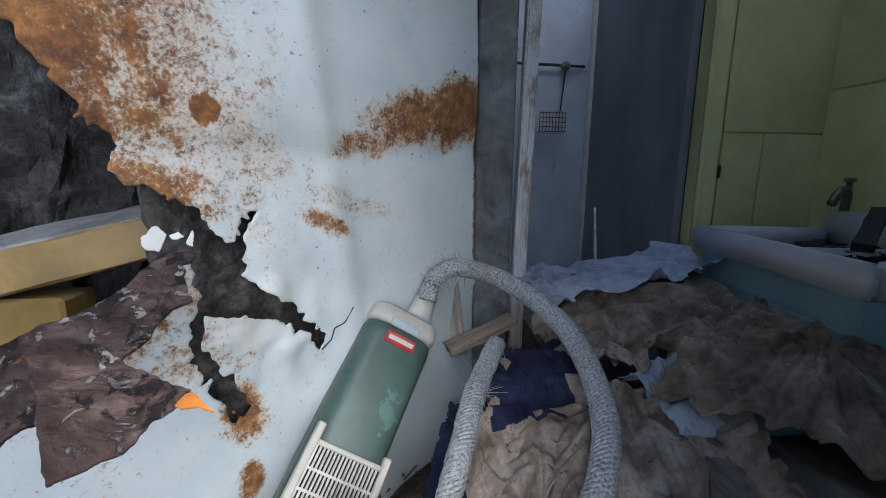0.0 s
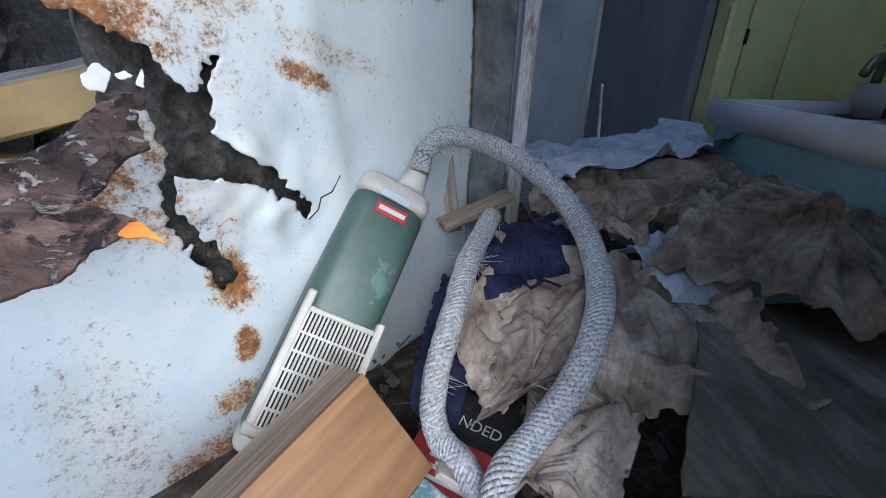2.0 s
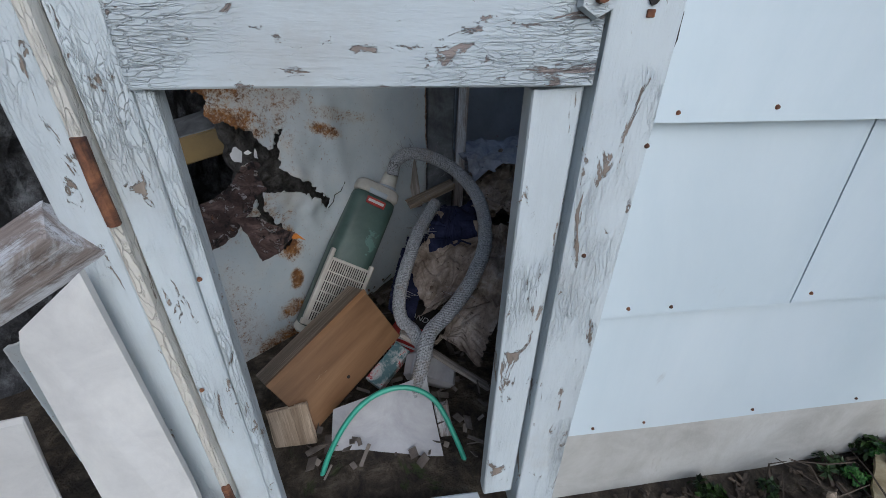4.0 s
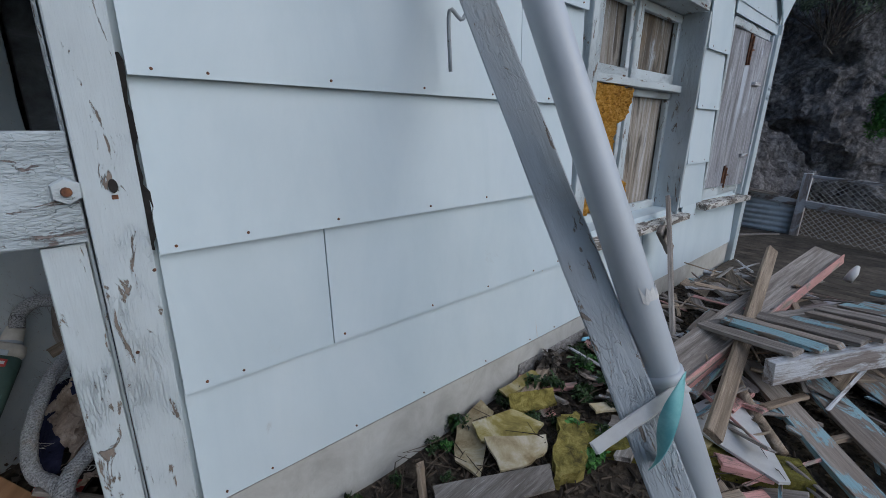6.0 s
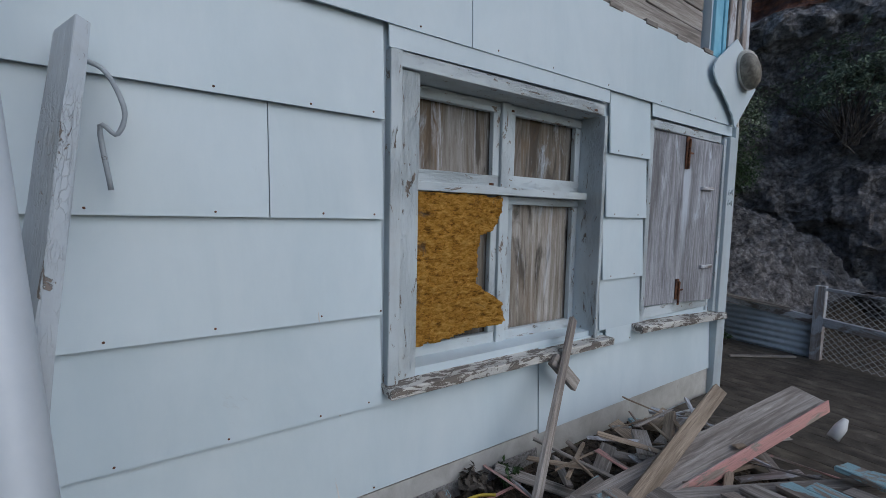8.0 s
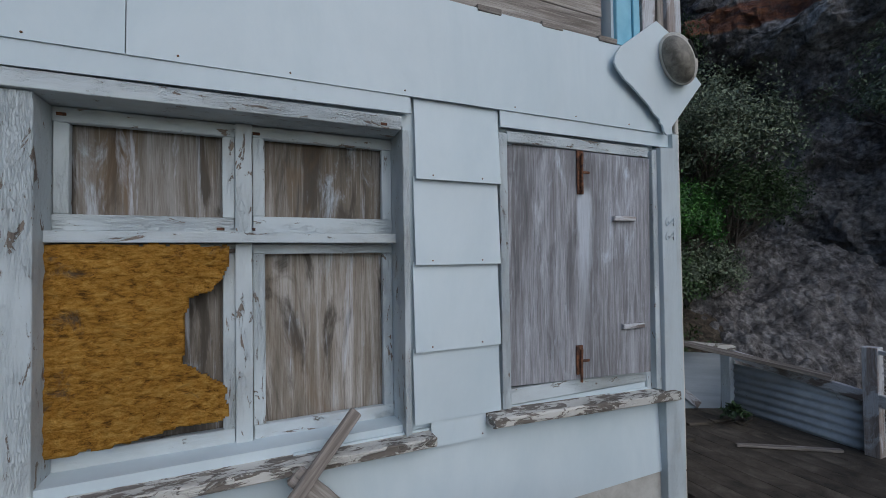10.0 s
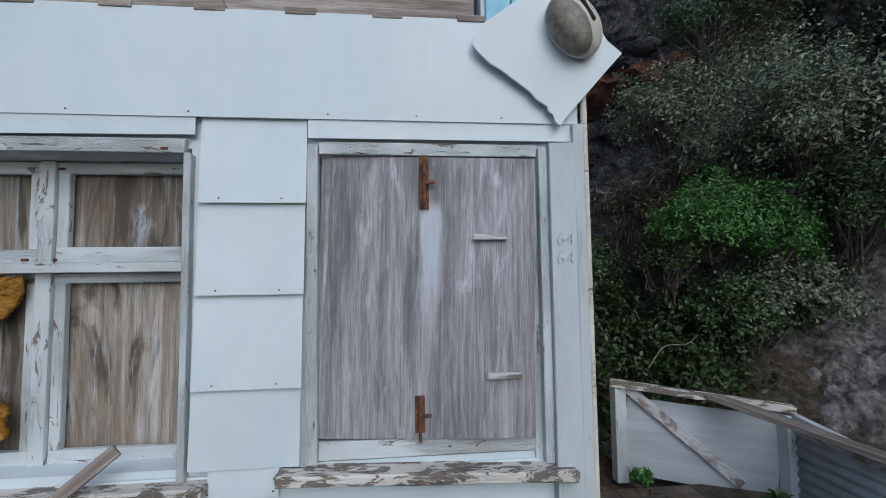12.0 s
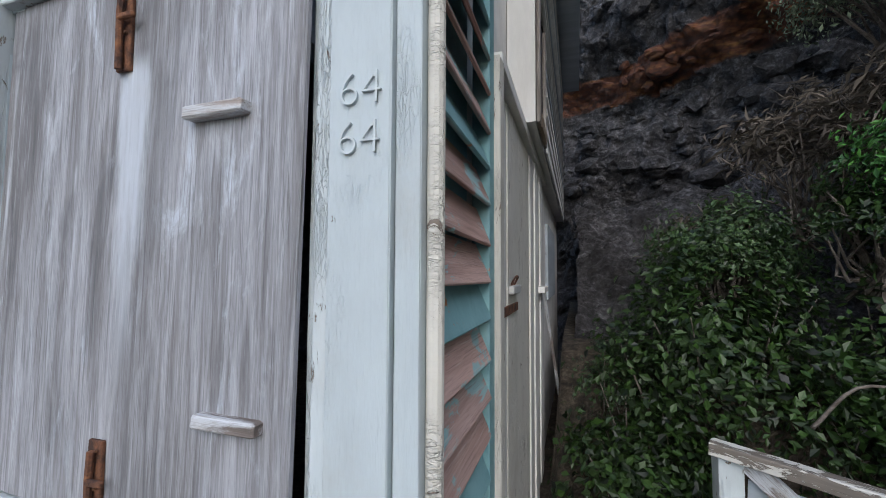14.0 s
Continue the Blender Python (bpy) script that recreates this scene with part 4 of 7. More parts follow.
    rc2 = ramp_node(t, [(0.3, (0.06, 0.028, 0.018)), (0.5, (0.20, 0.085, 0.03)), (0.7, (0.42, 0.19, 0.05)), (0.9, (0.50, 0.30, 0.14))])
    t.links.new(noise_node(t, v, 26, 7, 0.75), rc2.inputs[0])
    out = mix(t, math_node(t, "MULTIPLY", step(t, total, 0.05, 0.9), 0.65), out, (0.52, 0.34, 0.17))
    out = mix(t, mask, out, rc2.outputs[0])
    t.links.new(out, b.inputs["Base Color"])
    t.links.new(math_node(t, "MULTIPLY_ADD", mask, 0.55, 0.30), b.inputs["Roughness"])
    bump_into(t, b, math_node(t, "MULTIPLY_ADD", mask, 0.5, math_node(t, "MULTIPLY", n3, 0.4)), 0.35, 0.006)
    return m


enamel = enamel_material()


def inside(poly, x, y):
    hit = False
    for (ax, ay), (bx, by) in zip(poly, poly[1:] + poly[:1]):
        if (ay > y) != (by > y) and x < (bx - ax) * (y - ay) / (by - ay) + ax:
            hit = not hit
    return hit


TEAR = [(-2.0, 1.9), (-1.30, 1.50), (-1.163, 1.242), (-1.11, 1.144), (-1.051, 1.057), (-1.044, 0.988), (-1.014, 0.978), (-0.996, 0.988), (-0.973, 0.96), (-0.93, 0.925), (-0.916, 0.94),
        (-0.88, 0.87), (-0.845, 0.858), (-0.816, 0.908), (-0.798, 0.916), (-0.826, 0.861), (-0.824, 0.77), (-0.80, 0.735), (-0.718, 0.683), (-0.675, 0.628), (-0.636, 0.59), (-0.648, 0.534),
        (-0.690, 0.588), (-0.735, 0.630), (-0.787, 0.664), (-0.857, 0.68), (-0.918, 0.694), (-0.928, 0.652), (-0.908, 0.587), (-0.86, 0.505), (-0.834, 0.442), (-0.868, 0.428), (-0.898, 0.48),
        (-0.93, 0.56), (-0.953, 0.63), (-0.953, 0.664), (-0.932, 0.722), (-0.938, 0.789), (-0.946, 0.84), (-0.935, 0.85), (-0.98, 0.80), (-1.05, 0.74), (-1.14, 0.63), (-1.28, 0.55), (-2.0, 0.46)]


def sheet_relief(s, z):
    o = 0.014 * fbm(Vector((s * 2.2, z * 2.2, 3)), 3)
    # creases that run down the sheet
    for s0, z0, ds, dz, depth in ((-0.66, 1.35, 0.16, -1.0, 0.016), (-0.58, 1.05, 0.75, -0.55, 0.014), (-0.45, 1.06, 1.0, 0.06, -0.012)):
        d = ((s - s0) * dz - (z - z0) * ds) / math.hypot(ds, dz)
        o += depth * math.exp(-(d / 0.05) ** 2)
    hole = math.exp(-(((s + 0.80) / 0.16) ** 2 + ((z - 0.62) / 0.22) ** 2))
    return o + 0.03 * hole * fbm(Vector((s * 9, z * 9, 8)), 2)


def soften_edge(bm, times):
    """Takes the steps out of an open edge."""
    rim = {}
    for e in bm.edges:
        if e.is_boundary:
            for v in e.verts:
                rim.setdefault(v, []).append(e.other_vert(v))
    for _ in range(times):
        moved = {v: (v.co + sum((o.co for o in near), Vector())) / (1 + len(near)) for v, near in rim.items() if len(near) == 2}
        for v, co in moved.items():
            v.co = co


def torn_sheet():
    cell = 0.006
    ns, nz = int(1.75 / cell), int(2.45 / cell)
    keep, verts, faces = {}, [], []

    def vert(i, j):
        if (i, j) not in keep:
            s, z = -1.75 + i * cell, -0.12 + j * cell
            js = noise.noise(Vector((i * 1.7, j * 1.7, 0))) * cell * 0.5
            jz = noise.noise(Vector((i * 1.7, j * 1.7, 9))) * cell * 0.5
            if i == ns:
                js = 0.004 * noise.noise(Vector((0, j * 0.3, 2)))
            keep[(i, j)] = len(verts)
            verts.append(on_sheet(s + js, z + jz, sheet_relief(s, z)))
        return keep[(i, j)]
    for i in range(ns):
        for j in range(nz):
            s, z = -1.75 + (i + 0.5) * cell, -0.12 + (j + 0.5) * cell
            q = Vector((s * 26, z * 26, 0))
            if inside(TEAR, s + 0.022 * noise.noise(q) + 0.013 * noise.noise(q * 2.7), z + 0.022 * noise.noise(q + Vector((5, 5, 5))) + 0.013 * noise.noise(q * 2.7 + Vector((1, 8, 5)))):
                continue
            faces.append((vert(i, j), vert(i + 1, j), vert(i + 1, j + 1), vert(i, j + 1)))
    me = pydata("enamel_sheet", verts, faces, enamel)
    bm = bmesh.new()
    bm.from_mesh(me)
    soften_edge(bm, 1)
    bm.to_mesh(me)
    bm.free()
    return me


sheet_ob = tagged(new("enamel_sheet", torn_sheet()), "white enamelled metal sheet, torn open and eaten by rust", "metal sheet")
sol = sheet_ob.modifiers.new("thickness", "SOLIDIFY")
sol.thickness, sol.offset = 0.003, 0
part("crack", ring_tube([on_sheet(s, z, sheet_relief(s, z) + 0.002) for s, z in ((-0.645, 0.54), (-0.615, 0.56), (-0.605, 0.59), (-0.575, 0.60), (-0.55, 0.64))], 0.0022, 4), black_stuff, sheet_ob, "thin crack running from the tear")


sheet_rock = surf("crumbling_grey_rock", [(0.25, (0.025, 0.023, 0.022)), (0.5, (0.085, 0.08, 0.075)), (0.8, (0.20, 0.19, 0.18))], 18, rough=0.95, bump=1.0, fine=90, large=0.3, dist=0.02)
bright_rust = surf("bright_orange_rust", [(0.3, (0.42, 0.13, 0.02)), (0.7, (0.72, 0.27, 0.04))], 20, rough=0.85, bump=0.5)


def poly_slab(points, thick, push, relief=0.0, res=0.02, lay=on_sheet, back=NV, rag=1.0):
    """A ragged slab cut from a polygon on a plane, the sheet's own unless lay gives another."""
    bm = bmesh.new()
    ss, zz = [p[0] for p in points], [p[1] for p in points]
    keep = {}

    def vert(i, j):
        if (i, j) not in keep:
            s, z = min(ss) + i * res, min(zz) + j * res
            q = Vector((s * 7, z * 7, 1))
            keep[(i, j)] = bm.verts.new(lay(s + res * 0.5 * noise.noise(q * 9), z + res * 0.5 * noise.noise(q * 9 + Vector((3, 3, 3))),
                                                 push + relief * fbm(q, 4) - 0.10 * (s + 1.0)))
        return keep[(i, j)]
    for i in range(int((max(ss) - min(ss)) / res) + 1):
        for j in range(int((max(zz) - min(zz)) / res) + 1):
            s, z = min(ss) + (i + 0.5) * res, min(zz) + (j + 0.5) * res
            q = Vector((s * 22, z * 22, 4))
            if inside(points, s + rag * (0.03 * noise.noise(q) + 0.014 * noise.noise(q * 2.6)), z + rag * (0.03 * noise.noise(q + Vector((2, 7, 1))) + 0.014 * noise.noise(q * 2.6 + Vector((5, 1, 2))))):
                bm.faces.new((vert(i, j), vert(i + 1, j), vert(i + 1, j + 1), vert(i, j + 1)))
    soften_edge(bm, 1)
    geo = bmesh.ops.extrude_face_region(bm, geom=bm.faces[:])
    bmesh.ops.translate(bm, verts=[v for v in geo["geom"] if isinstance(v, bmesh.types.BMVert)], vec=back * -thick)
    return bm


tagged(part("rock_behind", poly_slab([(-0.985, 0.30), (-0.99, 1.02), (-0.86, 1.05), (-0.55, 0.80), (-0.55, 0.42), (-0.75, 0.30)], 0.03, -0.075, 0.035, 0.012), sheet_rock), "grey crumbling rock close behind the torn sheet", "rock")


def plate_frame(at, normal, along_it, across):
    """Where a loose plate's own (a, b) lie; the far end of a plate droops."""
    return lambda a, b, off=0.0: at + along_it * a + across * b + normal * (off + 0.10 * (a + 1.0) - 0.10 * a * a)


UN, WN = Vector((0.15, -0.6201, 0.7701)), Vector((0.303, -0.5051, 0.8081))
on_upper = plate_frame(Vector((-0.1123, 0.7614, 0.8517)), UN, Vector((-0.9887, -0.0941, 0.1168)), Vector((0.0, -0.7789, -0.6272)))
on_lower = plate_frame(Vector((0.0336, 0.3747, 0.792)), WN, Vector((-0.953, -0.1606, 0.257)), Vector((0.0, -0.848, -0.53)))
tagged(part("rust_plate", poly_slab([(0.207, 0.194), (0.143, 0.133), (0.115, 0.107), (0.084, 0.065), (0.06, 0.01), (0.035, -0.01), (-0.007, -0.015), (0.003, 0.012), (0.019, 0.02), (-0.007, 0.056), (-0.024, 0.088), (0.001, 0.108), (0.012, 0.128), (0.048, 0.209), (0.055, 0.252), (0.141, 0.317)],
                                    0.006, 0.0, 0.012, 0.005, on_upper, UN, 0.35), rust_plate), "dark laminated rust plate curling out of the tear", "metal sheet")
tagged(part("rust_plate", poly_slab([(0.133, -0.038), (0.083, -0.047), (0.05, -0.024), (0.036, -0.021), (0.011, -0.013), (-0.019, -0.009), (-0.011, -0.001), (-0.007, 0.012), (0.01, 0.031), (0.015, 0.05), (0.029, 0.062), (0.062, 0.084)],
                                    0.004, 0.0, 0.006, 0.0028, on_lower, WN, 0.2), rust_plate), "lower flaking rust plate peeled off the sheet", "metal sheet")
tagged(part("rust_shard", poly_slab([(-0.006, 0.013), (-0.012, 0.0), (-0.018, -0.003), (-0.045, 0.016), (-0.027, 0.011), (-0.015, 0.015)], 0.002, 0.004, 0.001, 0.0012, on_lower, WN, 0.06), bright_rust),
       "bright orange rust shard on the torn sheet", "rust flake")
for flake in ([(0.097, -0.042), (0.083, -0.07), (0.059, -0.054), (0.059, -0.01), (0.083, -0.011)],
              [(0.019, -0.032), (0.017, -0.074), (0.006, -0.028)],
              [(0.058, -0.051), (0.04, -0.063), (0.026, -0.052), (0.041, -0.041)]):
    tagged(part("paint_flake", poly_slab(flake, 0.002, 0.0, 0.004, 0.0025, on_upper, UN, 0.25), white_flat), "curled white paint flake hanging in the tear", "paint flake", "paint flakes")

# ---- ochre ledge behind the sheet ----
# the ledge's shade is put into a duller ochre and a dark top
ochre = surf("ochre_gloss_paint", [(0.3, (0.12, 0.08, 0.022)), (0.7, (0.19, 0.125, 0.038))], 6, rough=0.5, bump=0.3, large=0.25, chips=(((0.12, 0.11, 0.10), 9, (1, 1, 1), 0.62, 0.66),))
ledge = thing("timber_ledge", (-0.55, 1.05, 0.0), "ochre painted ledge with a peeling top, coloured dark for its shade", "ledge")
part("top", plank_mesh(0.72, 0.22, 0.03, 0.006, 0.003, 6, 6), dark_render, ledge, "peeling top, coloured dark for its shade", along((-0.92, 1.12, 0.77), (-0.22, 1.20, 0.935), (0, -0.15, 1)))
part("fascia", plank_mesh(0.72, 0.10, 0.03, 0.005, 0.002, 5, 6), ochre, ledge, "", along((-0.92, 1.0, 0.70), (-0.22, 1.09, 0.875), (0, -1, 0.1)))
part("post", box((-0.80, 1.04, -0.1), (-0.545, 1.16, 0.70), 0.008), ochre, ledge)

# ---- sink unit ----
unit = thing("sink_cabinet", (1.75, 1.25, -0.1), "turquoise painted cabinet under the sink", "cabinet")
um = Matrix(((-0.174, 0.985, 0), (-0.985, -0.174, 0), (0, 0, 1))).to_4x4()
um.translation = (1.535, 1.69, 0)
part("body", box((0.02, 0.045, -0.1), (0.80, 0.62, 0.70), 0.004), blue_cabinet, unit, "", um)
part("door", box((0.06, 0.030, 0.05), (0.41, 0.0435, 0.60), 0.003), blue_cabinet, unit, "", um)
part("door", box((0.43, 0.030, 0.05), (0.77, 0.0435, 0.60), 0.003), blue_cabinet, unit, "", um)
sink = thing("sink", (1.75, 1.25, 0.70), "stained white porcelain sink full of scrap", "sink")
sk = bmesh.new()
for lo, hi in (((0, 0, 0.705), (0.83, 0.055, 0.80)), ((0, 0.53, 0.705), (0.83, 0.64, 0.87)), ((0, 0.055, 0.705), (0.05, 0.53, 0.80)),
               ((0.78, 0.055, 0.705), (0.83, 0.53, 0.80)), ((0.40, 0.055, 0.705), (0.44, 0.53, 0.775)), ((0.05, 0.055, 0.705), (0.78, 0.53, 0.722))):
    add_box(sk, lo, hi)
bmesh.ops.bevel(sk, geom=sk.edges[:], offset=0.012, segments=2, affect="EDGES")
part("basin", sk, porcelain, sink, "", um, True)
dirt = bmesh.new()
for k in range(46):
    rs = random.Random(k)
    bmesh.ops.create_cube(dirt, size=1, matrix=um @ pose(rs.uniform(0.07, 0.76), rs.uniform(0.07, 0.52), 0.735 + rs.uniform(0, .02), rs.uniform(-30, 30), rs.uniform(-30, 30), rs.uniform(0, 180))
                          @ Matrix.Diagonal((rs.uniform(.03, .12), rs.uniform(.01, .05), rs.uniform(.004, .015), 1)))
tagged(part("sink_litter", dirt, black_stuff), "dark leaves and scrap lying in the sink", "litter", kind="stuff")
tap = thing("tap", (2.13, 1.58, 0.87), "old brass tap with a cross handle", "tap")
brass = surf("dull_brass", [(0.3, (0.12, 0.11, 0.09)), (0.8, (0.25, 0.23, 0.19))], 20, rough=0.4, metal=0.9)
part("spout", ring_tube(smooth_line([(2.13, 1.58, 0.86), (2.12, 1.57, 0.95), (2.06, 1.55, 0.95), (2.02, 1.54, 0.90)], 12), 0.017, 10), brass, tap, "", None, True)
part("handle", ring_tube([(2.08, 1.55, 1.0), (2.18, 1.60, 1.0)], 0.009, 8), brass, tap)
part("stem", ring_tube([(2.13, 1.575, 0.93), (2.13, 1.575, 1.0)], 0.010, 8), brass, tap)
for p0, p1 in (((1.56, 1.02, 0.815), (2.0, 1.34, 0.89)), ((1.60, 0.92, 0.82), (2.02, 1.22, 0.90))):
    lone_plank("charred_stick", "charred timber offcut across the sink", "offcut", p0, p1, 0.05, 0.03, black_stuff, group="sink offcuts")

# ---- vacuum cleaner ----
vac_green = surf("faded_green_enamel", [(0.3, (0.042, 0.075, 0.064)), (0.6, (0.058, 0.10, 0.086)), (0.85, (0.08, 0.125, 0.108))], 5, rough=0.42, bump=0.08, large=0.2,
                 chips=(((0.11, 0.20, 0.175), 4, (1, 1, 1), 0.58, 0.60), ((0.05, 0.05, 0.04), 34, (1, 1, 1), 0.74, 0.78)))
vac_white = surf("yellowed_plastic", [(0.3, (0.42, 0.40, 0.35)), (0.7, (0.58, 0.56, 0.50))], 7, rough=0.5, bump=0.15, chips=(((0.16, 0.12, 0.08), 16, (1, 1, 1), 0.68, 0.75),))
A = Vector((0.30, 0.40, 0.52))
VL = A.length
A.normalize()
F = Vector((0.30, -0.85, 0.50))
F = (F - A * F.dot(A)).normalized()
S = A.cross(F) * -1
base_at = Vector((-0.030, 0.800, 0.055))
vm = Matrix((S, F, A)).transposed().to_4x4()
vm.translation = base_at
vac = thing("vacuum_cleaner", base_at, "old green cylinder vacuum cleaner leaning on a metal sheet", "vacuum cleaner")


def rounded_prism(w, d, z0, z1, r, seg=5, taper=1.0):
    bm = bmesh.new()
    rings = []
    for k, (z, f) in enumerate(((z0, 0.94), (z0 + 0.01, 1.0), (z1 - 0.03, taper), (z1 - 0.008, taper * 0.96), (z1, taper * 0.86))):
        ring = []
        for cx, cy, a0 in ((1, 1, 0), (-1, 1, 90), (-1, -1, 180), (1, -1, 270)):
            for q in range(seg + 1):
                a = radians(a0 + 90 * q / seg)
                ring.append(bm.verts.new((f * (cx * (w / 2 - r) + r * math.cos(a)), f * (cy * (d / 2 - r) + r * math.sin(a)), z)))
        rings.append(ring)
    n = len(rings[0])
    for a, b in zip(rings, rings[1:]):
        for k in range(n):
            bm.faces.new((a[k], a[(k + 1) % n], b[(k + 1) % n], b[k]))
    bm.faces.new(rings[0][::-1])
    bm.faces.new(rings[-1])
    return bm


part("body", rounded_prism(0.205, 0.18, 0.02, VL - 0.055, 0.05), vac_green, vac, "", vm, True)
part("cap", rounded_prism(0.208, 0.183, VL - 0.055, VL, 0.05), vac_white, vac, "yellowed end cap", vm, True)
part("base", rounded_prism(0.21, 0.186, -0.01, 0.03, 0.05), vac_white, vac, "", vm, True)
grill = part("grille", box((-0.104, 0.070, 0.03), (0.104, 0.098, 0.055), 0.004), vac_white, vac, "cracked white plastic grille", vm)
for x in (-0.097, 0.090):
    part("grille_frame", box((x - 0.010, 0.070, 0.055), (x + 0.010, 0.100, 0.375 if x > 0 else 0.36), 0.004), vac_white, grill, "", vm)
part("grille_frame", box((-0.087, 0.072, 0.325), (0.080, 0.098, 0.338), 0.003), vac_white, grill, "", vm)
# black sheet as painted shade between the slats
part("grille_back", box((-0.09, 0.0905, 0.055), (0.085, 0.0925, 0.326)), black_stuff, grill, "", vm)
for k in range(17):
    x = -0.078 + k * 0.0098
    part("slat", box((x - 0.0024, 0.093, 0.055), (x + 0.0024, 0.0985, 0.325)), vac_white, grill, "", vm)
for k in range(5):
    z = 0.095 + k * 0.045
    part("slat", box((-0.087, 0.0935, z - 0.0028), (0.082, 0.0995, z + 0.0028)), vac_white, grill, "", vm)
red = surf("red_label", [(0.3, (0.36, 0.03, 0.03)), (0.7, (0.46, 0.05, 0.04))], 12, rough=0.4, bump=0.1)
bd = part("badge", box((-0.048, 0.085, VL - 0.105), (0.042, 0.0935, VL - 0.072), 0.003), red, vac, "red maker's badge with pale marks", vm)
part("badge_mark", box((-0.04, 0.0936, VL - 0.094), (0.034, 0.0945, VL - 0.082), 0.0), white_flat, bd, "", vm)
part("plate", box((-0.04, 0.086, VL - 0.058), (0.045, 0.0965, VL - 0.035), 0.002), grey_paint, vac, "grey rating plate", vm)
part("socket", ring_tube([(-0.045, 0.0, VL - 0.01), (-0.042, 0, VL + 0.03), (-0.04, 0.0, VL + 0.085)], [0.043, 0.04, 0.034], 16), vac_white, vac, "", vm, True)
part("socket_ring", ring_tube([(-0.044, 0.0, VL + 0.005), (-0.043, 0, VL + 0.02)], 0.0445, 16), grey_paint, vac, "blue-grey collar", vm, True)

# ---- braided hose ----
def braid_material(name, light, dark):
    m, t, b = start(name)
    tc = t.nodes.new("ShaderNodeUVMap")
    v = coords(t, (1, 1, 1), False)
    w = node(t, "ShaderNodeTexNoise", Scale=150.0, Detail=4.0)
    t.links.new(v, w.inputs["Vector"])
    c = ramp_node(t, [(0.35, dark), (0.6, light)])
    t.links.new(w.outputs["Fac"], c.inputs[0])
    st = step(t, noise_node(t, v, 9, 6, 0.7), 0.5, 0.75)
    out = mix(t, math_node(t, "MULTIPLY", st, 0.6), c.outputs[0], (0.26, 0.19, 0.12))
    t.links.new(out, b.inputs["Base Color"])
    b.inputs["Roughness"].default_value = 0.85
    bump_into(t, b, w.outputs["Fac"], 0.5, 0.003)
    return m


braid = braid_material("frayed_grey_braid", (0.40, 0.415, 0.43), (0.19, 0.195, 0.205))
braid_dark = braid_material("bare_hose_rubber", (0.15, 0.15, 0.155), (0.06, 0.06, 0.062))


def braided_hose(name, pts, radius, label, frays):
    line = smooth_line(pts, 110)
    th = thing(name, line[-1], label, "hose")
    part("core", ring_tube(line, radius, 12), braid_dark, th, "", None, True)
    bm = bmesh.new()
    # crossing strands wound round the core
    lens = [0.0]
    for a, b in zip(line, line[1:]):
        lens.append(lens[-1] + (b - a).length)
    frames = []
    for i, p in enumerate(line):
        d = (line[min(i + 1, 110)] - line[max(i - 1, 0)]).normalized()
        a = d.cross(Vector((0.31, 0.2, 0.93))).normalized()
        frames.append((p, a, d.cross(a)))

    def at(l, ang, r):
        l = min(max(l, 0), lens[-1] - 1e-6)
        k = next(i for i in range(len(lens) - 1) if lens[i + 1] >= l)
        f = (l - lens[k]) / (lens[k + 1] - lens[k])
        p = frames[k][0].lerp(frames[k + 1][0], f)
        a = frames[k][1].lerp(frames[k + 1][1], f)
        b = frames[k][2].lerp(frames[k + 1][2], f)
        return p + (a * math.cos(ang) + b * math.sin(ang)) * r
    pitch = radius * 3.4
    count = 9
    steps = int(lens[-1] / 0.009)
    for sgn in (1, -1):
        for s in range(count):
            prev = None
            for i in range(steps + 1):
                l = lens[-1] * i / steps
                ang = sgn * l / pitch * 2 * math.pi + s * 2 * math.pi / count
                c1 = bm.verts.new(at(l - 0.0036, ang, radius * (1.06 + 0.02 * sgn)))
                c2 = bm.verts.new(at(l + 0.0036, ang, radius * (1.06 + 0.02 * sgn)))
                if prev:
                    bm.faces.new((prev[0], c1, c2, prev[1]))
                prev = (c1, c2)
    sol_me = part("braid", bm, braid, th, "loose woven braid", None, True)
    sol_me["kind"] = "stuff"
    so = sol_me.modifiers.new("thickness", "SOLIDIFY")
    so.thickness = 0.002
    fr = bmesh.new()
    rs = random.Random(len(pts))
    for f in frays:
        for k in range(22):
            l = lens[-1] * (f + rs.uniform(-0.02, 0.02))
            ang = rs.uniform(0, 6.28)
            p = at(l, ang, radius)
            q = at(l + rs.uniform(-0.02, 0.02), ang + rs.uniform(-.5, .5), radius * rs.uniform(1.5, 3.2))
            side = Vector((rs.uniform(-1, 1), rs.uniform(-1, 1), rs.uniform(-1, 1))).normalized() * 0.0012
            vs4 = [fr.verts.new(x) for x in (p - side, p + side, q + side * 0.5, q - side * 0.5)]
            fr.faces.new(vs4)
    part("frayed_end", fr, braid, th, "frayed strand ends")["kind"] = "stuff"
    return th


braided_hose("vacuum_hose", [(0.345, 1.225, 0.62), (0.362, 1.25, 0.675), (0.423, 1.241, 0.72), (0.524, 1.226, 0.705), (0.631, 1.165, 0.659), (0.702, 1.04, 0.602), (0.718, 0.903, 0.546), (0.691, 0.753, 0.493), (0.635, 0.645, 0.444), (0.576, 0.588, 0.378), (0.506, 0.55, 0.311), (0.438, 0.509, 0.262), (0.405, 0.435, 0.19), (0.37, 0.37, 0.09)], 0.0275,
             "frayed woven vacuum hose arching over the rags", (0.05, 0.10, 0.16, 0.22, 0.72, 0.75))
